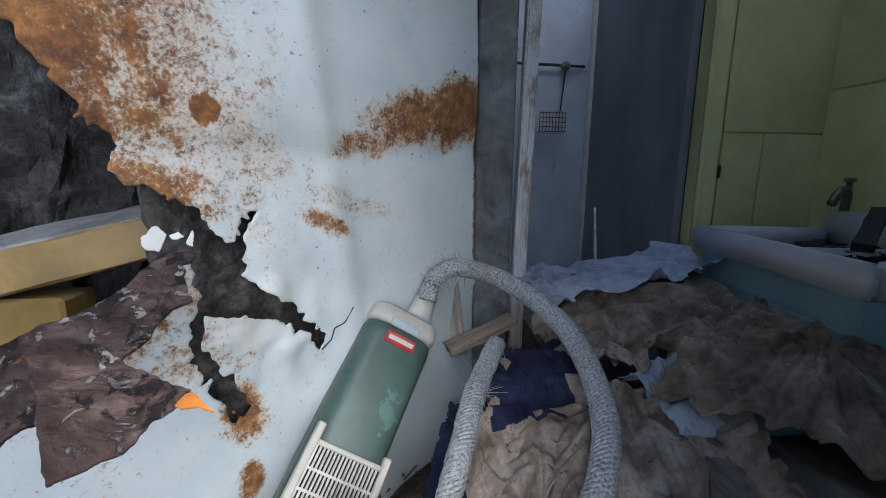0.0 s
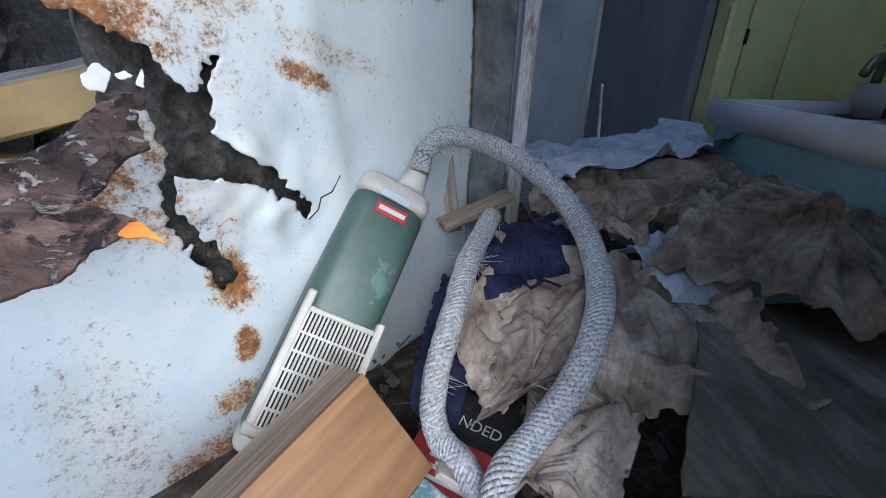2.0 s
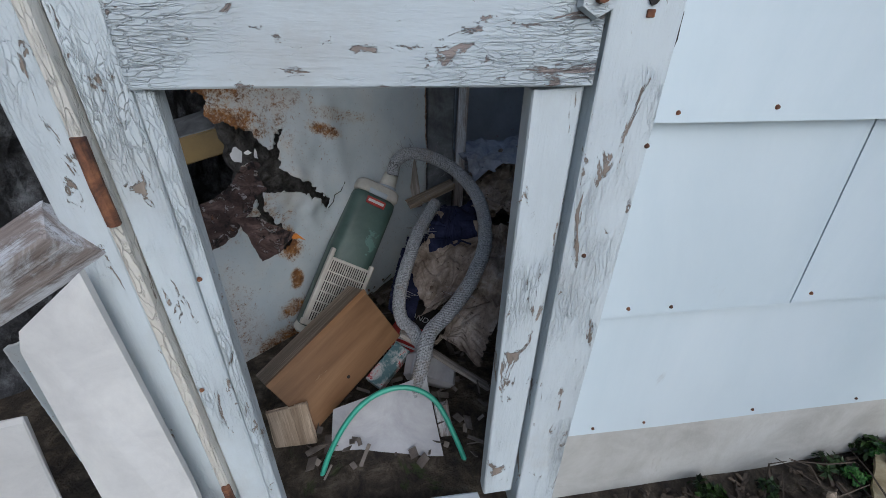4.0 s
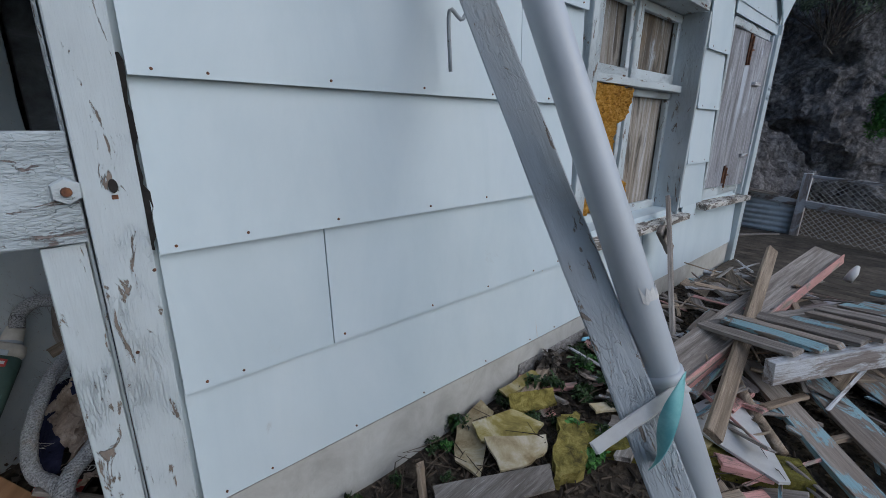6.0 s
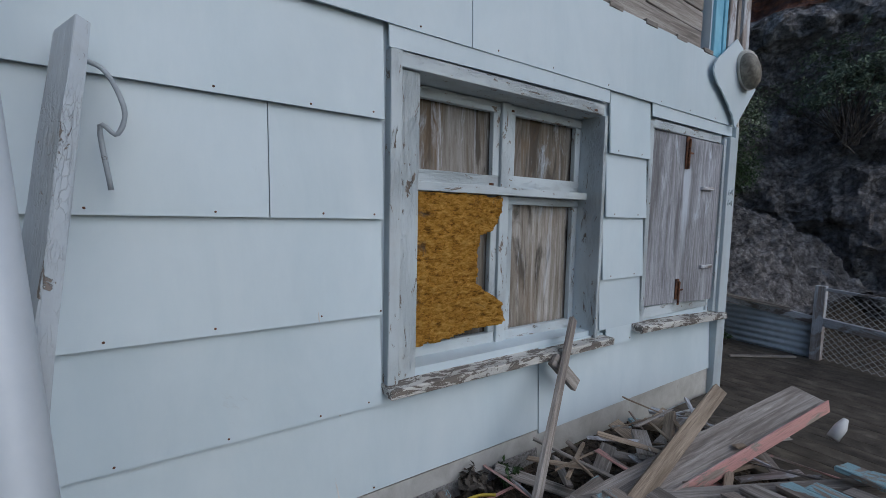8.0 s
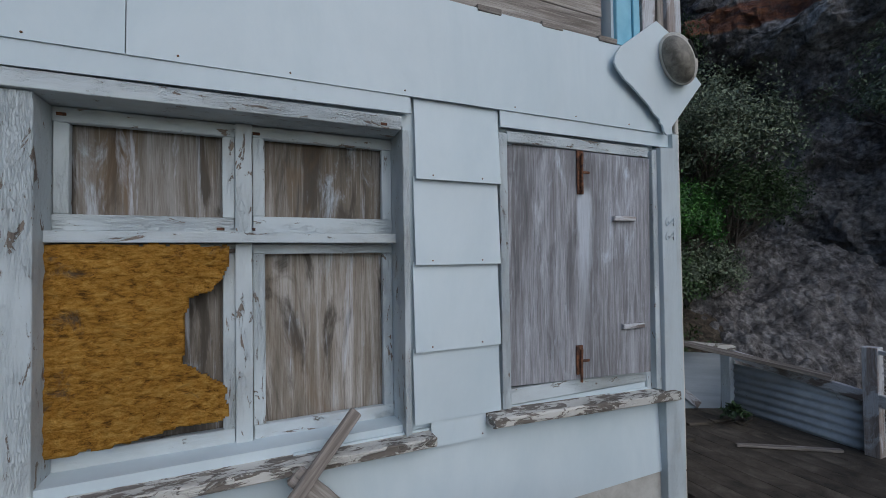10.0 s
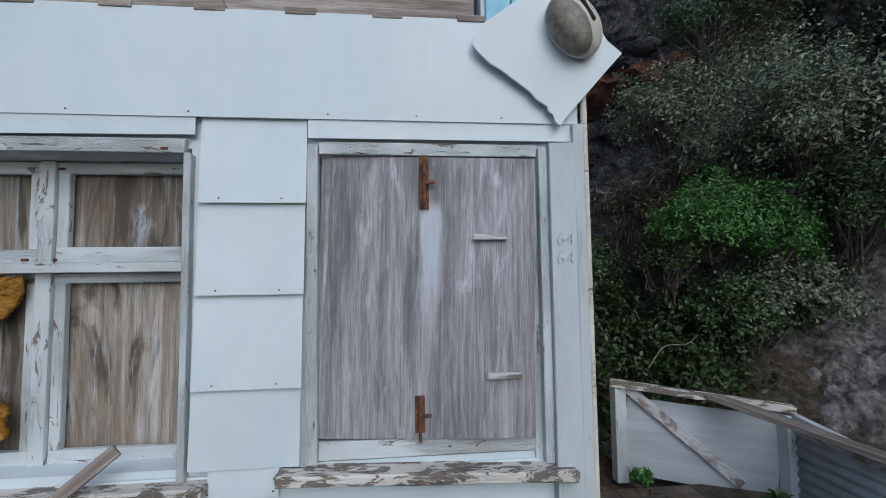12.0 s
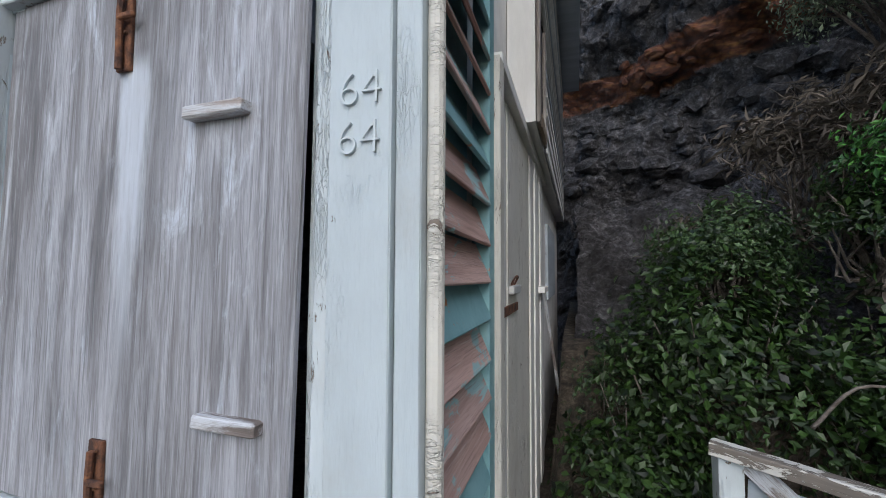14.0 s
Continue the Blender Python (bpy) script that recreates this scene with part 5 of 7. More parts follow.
braided_hose("hose_end", [(0.53, 1.079, 0.538), (0.469, 0.961, 0.509), (0.427, 0.868, 0.493), (0.386, 0.764, 0.445), (0.356, 0.712, 0.387), (0.335, 0.675, 0.302), (0.341, 0.641, 0.234), (0.389, 0.572, 0.213), (0.43, 0.5, 0.14)],
             0.024, "second length of frayed woven hose", (0.02, 0.22, 0.24, 0.62))

# ---- rags, boards and litter inside ----
# the heap's height where it is known
HEAP = [(0.90, 1.60, 0.50), (1.42, 1.55, 0.56), (1.14, 1.0, 0.50), (1.22, 0.8, 0.47), (1.43, 1.06, 0.52), (0.92, 0.75, 0.36), (0.99, 0.57, 0.35), (0.84, 0.73, 0.33), (0.67, 0.88, 0.38),
        (0.5, 0.8, 0.30), (0.65, 1.0, 0.44), (0.97, 1.1, 0.43), (0.6, 0.5, 0.17), (0.4, 0.7, 0.08), (1.5, 0.6, 0.33), (1.6, 1.3, 0.48), (0.7, 1.35, 0.42)]


def heap_z(x, y):
    top, weight = 0.0, 0.0
    for hx, hy, hz in HEAP:
        w = 1.0 / ((x - hx) ** 2 + (y - hy) ** 2 + 0.004) ** 1.5
        top, weight = top + w * hz, weight + w
    return top / weight


def cloth(name, label, center, size, yaw, material, seed, slack=1.5, mound=0.0, n=64, lift=0.0, thick=0.004, folds=26.0):
    """Fabric that is laid down with more length than it has room for, and settles on the heap in folds."""
    rs = np.random.RandomState(seed)
    nu, nv = n, max(24, int(n * size[1] / size[0]))
    u, v = np.meshgrid(np.linspace(-0.5, 0.5, nu), np.linspace(-0.5, 0.5, nv), indexing="ij")
    du, dv = size[0] * slack / (nu - 1), size[1] * slack / (nv - 1)
    for _ in range(4):
        pu, pv, a = rs.uniform(-0.4, 0.4), rs.uniform(-0.4, 0.4), rs.uniform(0.25, 0.6)
        g = a * np.exp(-((u - pu) ** 2 + (v - pv) ** 2) / 0.06)
        u, v = u - g * (u - pu), v - g * (v - pv)
    bent = sum(rs.uniform(0.4, 1) * np.sin(rs.uniform(-9, 9) * u + rs.uniform(-9, 9) * v + rs.uniform(0, 6.3)) for _ in range(4))
    turn = rs.uniform(0, 3.14)
    wave = np.sin(folds * (u * math.cos(turn) + v * math.sin(turn)) + 1.3 * bent) + 0.5 * np.sin(0.6 * folds * (v * math.cos(turn) - u * math.sin(turn)) + bent)
    u, v = u * (1 + 0.10 * np.sin(5 * v + rs.uniform(0, 6))), v * (1 + 0.10 * np.sin(6 * u + rs.uniform(0, 6)))
    ca, sa = math.cos(radians(yaw)), math.sin(radians(yaw))
    x, y = center[0] + u * size[0] * ca - v * size[1] * sa, center[1] + u * size[0] * sa + v * size[1] * ca

    def support(px, py):
        r2 = ((px - center[0]) ** 2 + (py - center[1]) ** 2) / (0.3 * (size[0] + size[1]) / 2) ** 2
        return heap_z(px, py) + lift + mound * np.exp(-r2)
    p = np.stack([x, y, support(x, y) + 0.05 + 0.045 * wave + rs.normal(size=x.shape) * 0.002], axis=-1)
    speed = np.zeros_like(p)
    home = p[..., :2].copy()
    hold = np.full((nu, nv, 1), 0.05)
    hold[:2] = hold[-2:] = hold[:, :2] = hold[:, -2:] = 0.5
    hold[rs.rand(nu, nv) < 0.012] = 0.4

    def pull(a, b, rest, k):
        d = b - a
        length = np.sqrt((d * d).sum(-1, keepdims=True)) + 1e-9
        c = d * (0.5 * k * (length - rest) / length)
        a += c
        b -= c
    diag = math.hypot(du, dv)
    for _ in range(46):
        last = p.copy()
        speed[..., 2] -= 0.00005
        p += speed
        for _ in range(6):
            for o in (0, 1):
                m = (nu - o) // 2 * 2
                pull(p[o:o + m:2], p[o + 1:o + m:2], du, 1.0)
                m = (nv - o) // 2 * 2
                pull(p[:, o:o + m:2], p[:, o + 1:o + m:2], dv, 1.0)
            q = p[:-1, :-1].copy(), p[1:, 1:].copy(), p[1:, :-1].copy(), p[:-1, 1:].copy()
            w = [z.copy() for z in q]
            pull(q[0], q[1], diag, 0.25)
            pull(q[2], q[3], diag, 0.25)
            p[:-1, :-1] += (q[0] - w[0]) * 0.5
            p[1:, 1:] += (q[1] - w[1]) * 0.5
            p[1:, :-1] += (q[2] - w[2]) * 0.5
            p[:-1, 1:] += (q[3] - w[3]) * 0.5
            p[..., :2] += hold * (home - p[..., :2])
            bend = p[2:] + p[:-2] - 2 * p[1:-1]
            p[1:-1] += 0.02 * bend
            bend = p[:, 2:] + p[:, :-2] - 2 * p[:, 1:-1]
            p[:, 1:-1] += 0.02 * bend
        floor_z = support(p[..., 0], p[..., 1])
        low = p[..., 2] < floor_z
        p[..., 2] = np.minimum(p[..., 2], floor_z + 0.11)
        p[..., 2] = np.where(low, floor_z, p[..., 2])
        for k in (0, 1):
            p[..., k] = np.where(low, 0.25 * p[..., k] + 0.75 * last[..., k], p[..., k])
        speed = (p - last) * 0.9
    # a ragged hem
    vs = p.reshape(-1, 3)
    fs = []
    for i in range(nu - 1):
        for j in range(nv - 1):
            if min(i, j, nu - 2 - i, nv - 2 - j) < 1 and noise.noise(Vector((i * 0.25, j * 0.25, seed))) > 0.0:
                continue
            a = i * nv + j
            fs.append((a, a + 1, a + nv + 1, a + nv))
    ob = new(name, pydata(name, vs.tolist(), fs, material))
    s = ob.modifiers.new("thickness", "SOLIDIFY")
    s.thickness = thick
    s = ob.modifiers.new("smooth", "SUBSURF")
    s.levels = s.render_levels = 1
    return tagged(ob, label, "rag")


def cloth_material(name, dark, mid, light):
    return surf(name, [(0.22, dark), (0.5, mid), (0.78, light)], 11, rough=0.95, bump=0.6, fine=180, large=0.3, dist=0.006, spec=0.15,
                chips=((tuple(c * 0.45 for c in dark), 34, (1, 1, 1), 0.60, 0.70), (tuple(c * 0.8 for c in mid), 90, (1, 1, 1), 0.58, 0.66)))


rag_beige = cloth_material("mouldy_beige_cloth", (0.095, 0.070, 0.053), (0.26, 0.205, 0.165), (0.46, 0.39, 0.33))
rag_brown = cloth_material("mouldy_brown_cloth", (0.085, 0.064, 0.047), (0.215, 0.167, 0.125), (0.39, 0.32, 0.25))
rag_navy = cloth_material("navy_cloth", (0.008, 0.009, 0.022), (0.018, 0.021, 0.048), (0.036, 0.042, 0.085))
rag_grey = cloth_material("grey_plastic_sheet", (0.24, 0.27, 0.34), (0.40, 0.43, 0.50), (0.54, 0.57, 0.63))
cloth("plastic_sheet", "crumpled grey plastic sheet over boards", (1.16, 1.62), (0.92, 0.44), 8, rag_grey, 21, 1.15, 0.0, 56, 0.08, 0.003, 20)
cloth("rag", "mouldy brown curtain heaped at the back", (1.14, 1.30), (0.78, 0.66), -12, rag_brown, 5, 1.4, 0.03, 64, 0.02, 0.004, 34)
cloth("rag", "brown rag pile slumped by the cabinet", (1.29, 0.87), (0.60, 0.54), 35, rag_brown, 8, 1.4, 0.08, 52, 0.03, 0.004, 22)
cloth("rag", "torn paper and pale rag scraps on the boards", (1.02, 0.93), (0.30, 0.26), 20, rag_grey, 27, 1.2, 0.0, 40, 0.012)
cloth("rag", "small beige cloth by the brown curtain", (0.86, 1.17), (0.32, 0.26), -20, rag_beige, 12, 1.3, 0.02, 48, 0.03)
cloth("rag", "mouldy beige cloth heaped under the hose", (0.76, 0.80), (0.62, 0.46), -18, rag_beige, 3, 1.45, 0.06, 60, 0.0, 0.004, 30)
cloth("rag", "stained pale cloth between the hoses", (0.53, 0.84), (0.24, 0.28), 20, rag_beige, 31, 1.4, 0.02, 44, 0.0, 0.004, 20)
cloth("rag", "shredded scraps at the hose's foot", (0.60, 0.58), (0.30, 0.22), 60, rag_beige, 33, 1.3, 0.02, 44, 0.0)
cloth("navy_garment", "crumpled navy garment beside the vacuum", (0.62, 1.02), (0.26, 0.28), 0, rag_navy, 15, 1.25, 0.10, 44, 0.0, 0.004, 18)
cloth("navy_garment", "navy sleeve squeezed against the vacuum", (0.40, 0.90), (0.13, 0.38), -20, rag_navy, 17, 1.25, 0.05, 36, -0.02)
ply_brown = surf("mildewed_brown_board", [(0.25, (0.035, 0.028, 0.022)), (0.5, (0.10, 0.082, 0.066)), (0.75, (0.20, 0.17, 0.145))], 9, (1.4, 0.4, 1), 0.85, 0.5, 90, large=0.4, chips=(((0.20, 0.11, 0.06), 6, (1.5, 0.4, 1), 0.60, 0.72),))
def cut_sheet(name, label, category, points, thick, material, group="", cuts=3, rough=0.006):
    """A broken flat piece with ragged edges, from its corners."""
    bm = bmesh.new()
    rim = []
    rs = random.Random(len(label) + int(points[0][0] * 100))
    for a, b in zip(points, points[1:] + points[:1]):
        a, b = Vector(a), Vector(b)
        for k in range(cuts):
            o = Vector((rs.uniform(-1, 1), rs.uniform(-1, 1), 0)) * (rough if k else 0)
            rim.append(bm.verts.new(a.lerp(b, k / cuts) + o))
    mid = bm.verts.new(sum((v.co for v in rim), Vector()) / len(rim))
    for a, b in zip(rim, rim[1:] + rim[:1]):
        bm.faces.new((mid, a, b))
    bmesh.ops.recalc_face_normals(bm, faces=bm.faces[:])
    ex = bmesh.ops.extrude_face_region(bm, geom=bm.faces[:])
    bmesh.ops.translate(bm, verts=[v for v in ex["geom"] if isinstance(v, bmesh.types.BMVert)], vec=(0, 0, -thick))
    return tagged(part(name, bm, material), label, category, group)


cut_sheet("plywood_board", "mildewed brown plywood board lying on the litter", "board",
          [(0.96, 0.79, 0.42), (1.34, 0.74, 0.43), (1.18, 0.48, 0.41), (0.95, 0.33, 0.39), (0.66, 0.38, 0.38), (0.78, 0.54, 0.40)], 0.016, ply_brown, "", 5, 0.008)
lone_plank("plywood_board", "grey board propped under the plastic sheet", "board", (0.85, 1.86, 0.34), (1.45, 1.93, 0.41), 0.42, 0.014, old_wood, (0, -0.4, 1))
lone_plank("thin_stick", "thin pale stick leaning on the lining", "stick", (1.36, 2.2, 0.45), (1.50, 2.56, 0.80), 0.014, 0.012, white_wood)
lone_plank("offcut", "brown offcut behind the navy garment", "offcut", (0.42, 1.32, 0.42), (0.66, 1.38, 0.50), 0.07, 0.03, brown_wood, (0, 0, 1), "inside offcuts")
lone_plank("offcut", "dark offcut leaning by the hose", "offcut", (0.48, 1.42, 0.36), (0.44, 1.44, 0.66), 0.05, 0.02, old_wood, (0, -1, 0), "inside offcuts")
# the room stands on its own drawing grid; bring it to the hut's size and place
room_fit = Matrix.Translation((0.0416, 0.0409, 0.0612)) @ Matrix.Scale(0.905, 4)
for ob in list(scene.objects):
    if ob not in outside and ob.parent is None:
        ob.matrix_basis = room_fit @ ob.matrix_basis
orange_wood = surf("varnished_drawer_wood", [(0.3, (0.16, 0.080, 0.035)), (0.6, (0.235, 0.125, 0.058)), (0.85, (0.31, 0.18, 0.09))], 10, (0.15, 1, 1), 0.5, 0.15, large=0.2,
                   chips=(((0.50, 0.36, 0.22), 6, (0.4, 1, 1), 0.64, 0.72),))
drawer = thing("wooden_drawer", (0.12, 0.5, 0.1), "varnished wooden drawer standing on its edge", "drawer")
c00, c10, c01 = Vector((0.208, 0.630, 0.399)), Vector((0.349, 0.629, 0.203)), Vector((-0.090, 0.365, 0.255))
ux, uy = (c10 - c00), (c01 - c00)
nn = ux.cross(uy).normalized()
if nn.z < 0:
    nn = -nn
mx = uy.normalized()
my = (ux - mx * ux.dot(mx)).normalized()
dm = Matrix((mx, my, mx.cross(my))).transposed().to_4x4()
dm.translation = c00 + uy * 0.5 + ux * 0.5
sgn = 1 if mx.cross(my).dot(nn) > 0 else -1
wl, ww = uy.length, ux.length
part("front", box((-wl / 2, -ww / 2, -0.009), (wl / 2, ww / 2, 0.009), 0.002), orange_wood, drawer, "", dm)
part("side", box((-wl / 2, -ww / 2, -0.10 * sgn - 0.01), (wl / 2, -ww / 2 + 0.012, -0.0095 * sgn), 0.001), brown_wood, drawer, "", dm)
part("side", box((-wl / 2, ww / 2 - 0.012, -0.10 * sgn - 0.01), (wl / 2, ww / 2, -0.0095 * sgn), 0.001), brown_wood, drawer, "", dm)
part("lip", box((-wl / 2, -ww / 2 - 0.004, 0.0092), (wl / 2, -ww / 2 + 0.016, 0.013)), orange_wood, drawer, "", dm)
kn = bmesh.new()
bmesh.ops.create_cone(kn, cap_ends=True, segments=10, radius1=0.006, radius2=0.006, depth=0.002, matrix=Matrix.Translation((0.02, ww * 0.30, 0.0105 * sgn)))
part("screw_hole", kn, black_stuff, drawer, "", dm)
pack = thing("catalogue", (0.40, 0.66, 0.05), "printed black and red catalogue under the hose", "booklet")
pm = along((0.33, 0.60, 0.12), (0.47, 0.80, 0.17), (-0.2, -0.35, 1))
part("cover", box((-0.13, -0.09, -0.006), (0.13, 0.09, 0.006), 0.001), black_stuff, pack, "", pm)
part("red_panel", box((-0.125, -0.085, 0.0065), (0.01, 0.085, 0.0085)), red, pack, "", pm)
for k in range(4):
    part("text_bar", box((-0.11 + k * 0.022, -0.07, 0.0088), (-0.102 + k * 0.022, 0.06 - 0.02 * (k % 2), 0.0098)), white_flat, pack, "", pm)
cu = bpy.data.curves.new("lettering", "FONT")
cu.body, cu.size = "BRANDED", 0.036
tob = new("lettering", cu)
me = bpy.data.meshes.new_from_object(tob.evaluated_get(bpy.context.evaluated_depsgraph_get()))
bpy.data.objects.remove(tob)
me.materials.clear()
me.materials.append(white_flat)
part("lettering", me, None, pack, "white lettering", pm @ pose(0.045, 0.085, 0.0075, 0, 0, -90))
slate = surf("pale_grey_board", [(0.3, (0.26, 0.26, 0.27)), (0.7, (0.36, 0.36, 0.37))], 7, rough=0.7, bump=0.2, chips=(((0.30, 0.2, 0.13), 6, (1, 1, 1), 0.68, 0.74),))
sb = bmesh.new()
fc = sb.faces.new([sb.verts.new(p) for p in ((0.11, 0.36, 0.14), (0.415, 0.40, 0.215), (0.455, 0.22, 0.02), (0.40, 0.20, -0.06), (0.09, 0.22, -0.04))])
ex = bmesh.ops.extrude_face_region(sb, geom=[fc])
bmesh.ops.translate(sb, verts=[v for v in ex["geom"] if isinstance(v, bmesh.types.BMVert)], vec=(0, 0.01, -0.012))
tagged(part("grey_board", sb, slate), "broken pale grey board leaning in the doorway", "board")
lone_plank("batten", "white painted batten leaning in the doorway", "batten", (0.50, 0.23, -0.12), (0.46, 0.36, 0.12), 0.045, 0.02, white_wood, (0, -1, 0.2))
lone_plank("brown_panel", "brown veneer offcut below the drawer", "offcut", (0.0, 0.30, -0.1), (-0.03, 0.36, 0.17), 0.13, 0.015, brown_wood, (0, -1, 0.2))
lone_plank("grey_stick", "long grey stick across the litter", "stick", (0.345, 0.56, 0.26), (0.66, 0.48, 0.03), 0.03, 0.015, old_wood)
gb = part("grey_box", plank_mesh(0.19, 0.10, 0.07, 0.015, 0.001, 3, 0), slate, None, "", along((0.36, 0.50, 0.17), (0.53, 0.52, 0.06), (0, -0.6, 1)))
tagged(gb, "dusty grey plastic box", "box")
tagged(part("carton", plank_mesh(0.17, 0.07, 0.03, 0.002, 0, 3, 0), surf("printed_carton", [(0.4, (0.08, 0.16, 0.17)), (0.55, (0.5, 0.5, 0.48)), (0.62, (0.4, 0.05, 0.05))], 14, rough=0.5), None, "",
            along((0.23, 0.48, 0.09), (0.36, 0.60, 0.16), (-0.3, -0.5, 1))), "small printed carton in the litter", "carton")
green_hose = surf("green_garden_hose", [(0.3, (0.03, 0.26, 0.18)), (0.7, (0.05, 0.34, 0.24))], 8, rough=0.35, bump=0.05)
tagged(part("garden_hose", ring_tube(smooth_line([(0.04, 0.14, -0.08), (0.10, 0.24, 0.08), (0.20, 0.31, 0.20), (0.32, 0.34, 0.235), (0.43, 0.32, 0.19), (0.50, 0.24, 0.07), (0.55, 0.16, -0.08)], 40), 0.0085, 8),
            green_hose, None, "", None, True), "green garden hose looped over the board", "hose")
fluff = bmesh.new()
rs = random.Random(9)
for k in range(900):
    x, y = rs.uniform(0.0, 1.9), rs.uniform(0.2, 1.7)
    m = pose(x, y, 0.035 + rs.uniform(0, 0.05), rs.uniform(-40, 40), rs.uniform(-40, 40), rs.uniform(0, 360)) @ Matrix.Diagonal((rs.uniform(.01, .07), rs.uniform(.004, .03), 0.002, 1))
    bmesh.ops.create_cube(fluff, size=1, matrix=m)
litter = surf("paper_litter", [(0.3, (0.05, 0.04, 0.035)), (0.6, (0.20, 0.17, 0.145)), (0.8, (0.36, 0.33, 0.31))], 3, rough=0.9, bump=0.4)
tagged(part("floor_litter", fluff, litter), "scraps of paper and wood over the floor", "litter", kind="stuff")

# ---- orange fibre mat in the lower sash ----
mat_orange = surf("orange_fibre_mat", [(0.22, (0.16, 0.08, 0.02)), (0.46, (0.56, 0.275, 0.045)), (0.78, (0.76, 0.46, 0.12))], 26, (1, 1, 2.4), 0.95, 1.0, 150, large=0.25, dist=0.03, spec=0.1,
                  chips=(((0.22, 0.15, 0.09), 7, (1, 1, 1), 0.58, 0.72), ((0.10, 0.05, 0.016), 48, (1, 1, 1), 0.65, 0.70)))
MAT = [(2.715, 1.679), (3.36, 1.675), (3.365, 1.60), (3.34, 1.545), (3.30, 1.49), (3.225, 1.46), (3.20, 1.38), (3.205, 1.27), (3.20, 1.20), (3.27, 1.15), (3.355, 1.09),
       (3.36, 1.0), (3.32, 0.965), (3.15, 0.95), (2.95, 0.92), (2.718, 0.905)]
bm = bmesh.new()
keep = {}
res = 0.008
for i in range(84):
    for j in range(99):
        x, z = 2.715 + (i + 0.5) * res, 0.91 + (j + 0.5) * res
        q = Vector((x * 24, z * 24, 2))
        if not inside(MAT, x + 0.012 * noise.noise(q), z + 0.012 * noise.noise(q + Vector((4, 4, 4)))):
            continue
        vs4 = []
        for a, b in ((i, j), (i + 1, j), (i + 1, j + 1), (i, j + 1)):
            if (a, b) not in keep:
                xx, zz = 2.715 + a * res, 0.91 + b * res
                p = Vector((xx * 20, zz * 20, 0))
                curl = 0.05 * smooth01(3.22, 3.36, xx) * smooth01(1.2, 1.0, zz)
                keep[(a, b)] = bm.verts.new((xx + 0.004 * noise.noise(p), 0.160 - 0.014 * fbm(p, 4) - 0.006 * fbm(Vector((xx * 38, 0, zz * 70)), 3) - curl, zz + 0.004 * noise.noise(p + Vector((3, 1, 2)))))
            vs4.append(keep[(a, b)])
        bm.faces.new(vs4)
geo = bmesh.ops.extrude_face_region(bm, geom=bm.faces[:])
bmesh.ops.translate(bm, verts=[v for v in geo["geom"] if isinstance(v, bmesh.types.BMVert)], vec=(0, 0.024, 0))
tagged(part("fibre_mat", bm, mat_orange, None, "", None, True), "torn orange fibre mat filling a window light", "mat")

# ---- side wall round the corner ----
side_paint = surf("cream_side_paint", [(0.3, (0.68, 0.67, 0.64)), (0.7, (0.79, 0.78, 0.75))], 6, (1, 1, 0.3), 0.6, 0.3, large=0.2, chips=(((0.24, 0.19, 0.15), 13, (1, 1, 0.4), 0.68, 0.72),))
east = tagged(part("wall_east", box((5.742, 0.267, -0.15), (5.798, 5.9, 4.29)), side_paint), "cream painted side wall of the hut", "wall", kind="structure")
lv = thing("louvre_panel", (5.88, 0.14, 0.0), "slatted shutter with peeling pink and turquoise paint", "shutter", kind="structure")
pinkblue = grey_timber("pink_and_turquoise_slat", (0.52, 0.34, 0.29), (0.74, 0.54, 0.49), (0.36, 0.56, 0.57), (0.53, 0.57), 20)
turq = surf("turquoise_frame_paint", [(0.3, (0.20, 0.40, 0.43)), (0.7, (0.28, 0.50, 0.53))], 7, rough=0.55, bump=0.3, chips=(((0.5, 0.2, 0.08), 10, (1, 1, 1), 0.66, 0.70),))
stuff_box("stile", (5.83, 0.610, -0.1), (5.885, 0.69, 2.5), turq, lv)
stuff_box("edge_strip", (5.86, 0.691, -0.1), (5.905, 0.76, 2.2), cream_paint, lv)
stuff_box("backing", (5.805, 0.112, -0.1), (5.815, 0.609, 2.5), turq, lv)
for k in range(22):
    z = 0.01 + k * 0.113
    plank("slat", (5.862, 0.112, z + 0.045), (5.862, 0.608, z + 0.045 - 0.004 * (k % 3)), 0.126, 0.012, pinkblue if k % 4 else turq, lv, (1, 0, 0.42), 0.0008, "", 0)
sd = thing("door_2", (5.83, 0.55, 0.0), "weathered cream side door with a rusty hasp", "door", kind="structure")
stuff_box("jamb", (5.80, 0.762, -0.1), (5.835, 0.90, 2.2), side_paint, sd)
stuff_box("jamb", (5.80, 0.902, -0.1), (5.86, 1.09, 2.2), side_paint, sd)
stuff_box("leaf", (5.80, 1.092, -0.1), (5.865, 1.90, 2.2), cream_paint, sd)
stuff_box("head", (5.80, 0.762, 2.202), (5.90, 2.9, 2.25), side_paint, sd)
part("strap", box((5.866, 0.70, 1.325), (5.876, 1.33, 1.362), 0.002), rust, sd, "rusted hasp")
part("latch", box((5.861, 0.72, 1.23), (5.880, 0.88, 1.31), 0.004), rust, sd)
part("padlock", box((5.866, 1.10, 1.405), (5.890, 1.32, 1.44), 0.005), white_flat, sd)
part("staple", ring_tube(smooth_line([(5.868, 1.17, 1.44), (5.885, 1.17, 1.475), (5.885, 1.25, 1.475), (5.868, 1.25, 1.44)], 10), 0.005, 6), rust, sd)
fluted = thing("side_pilaster", (5.86, 1.0, 0), "fluted cream cover boards beside the door", "trim", kind="structure")
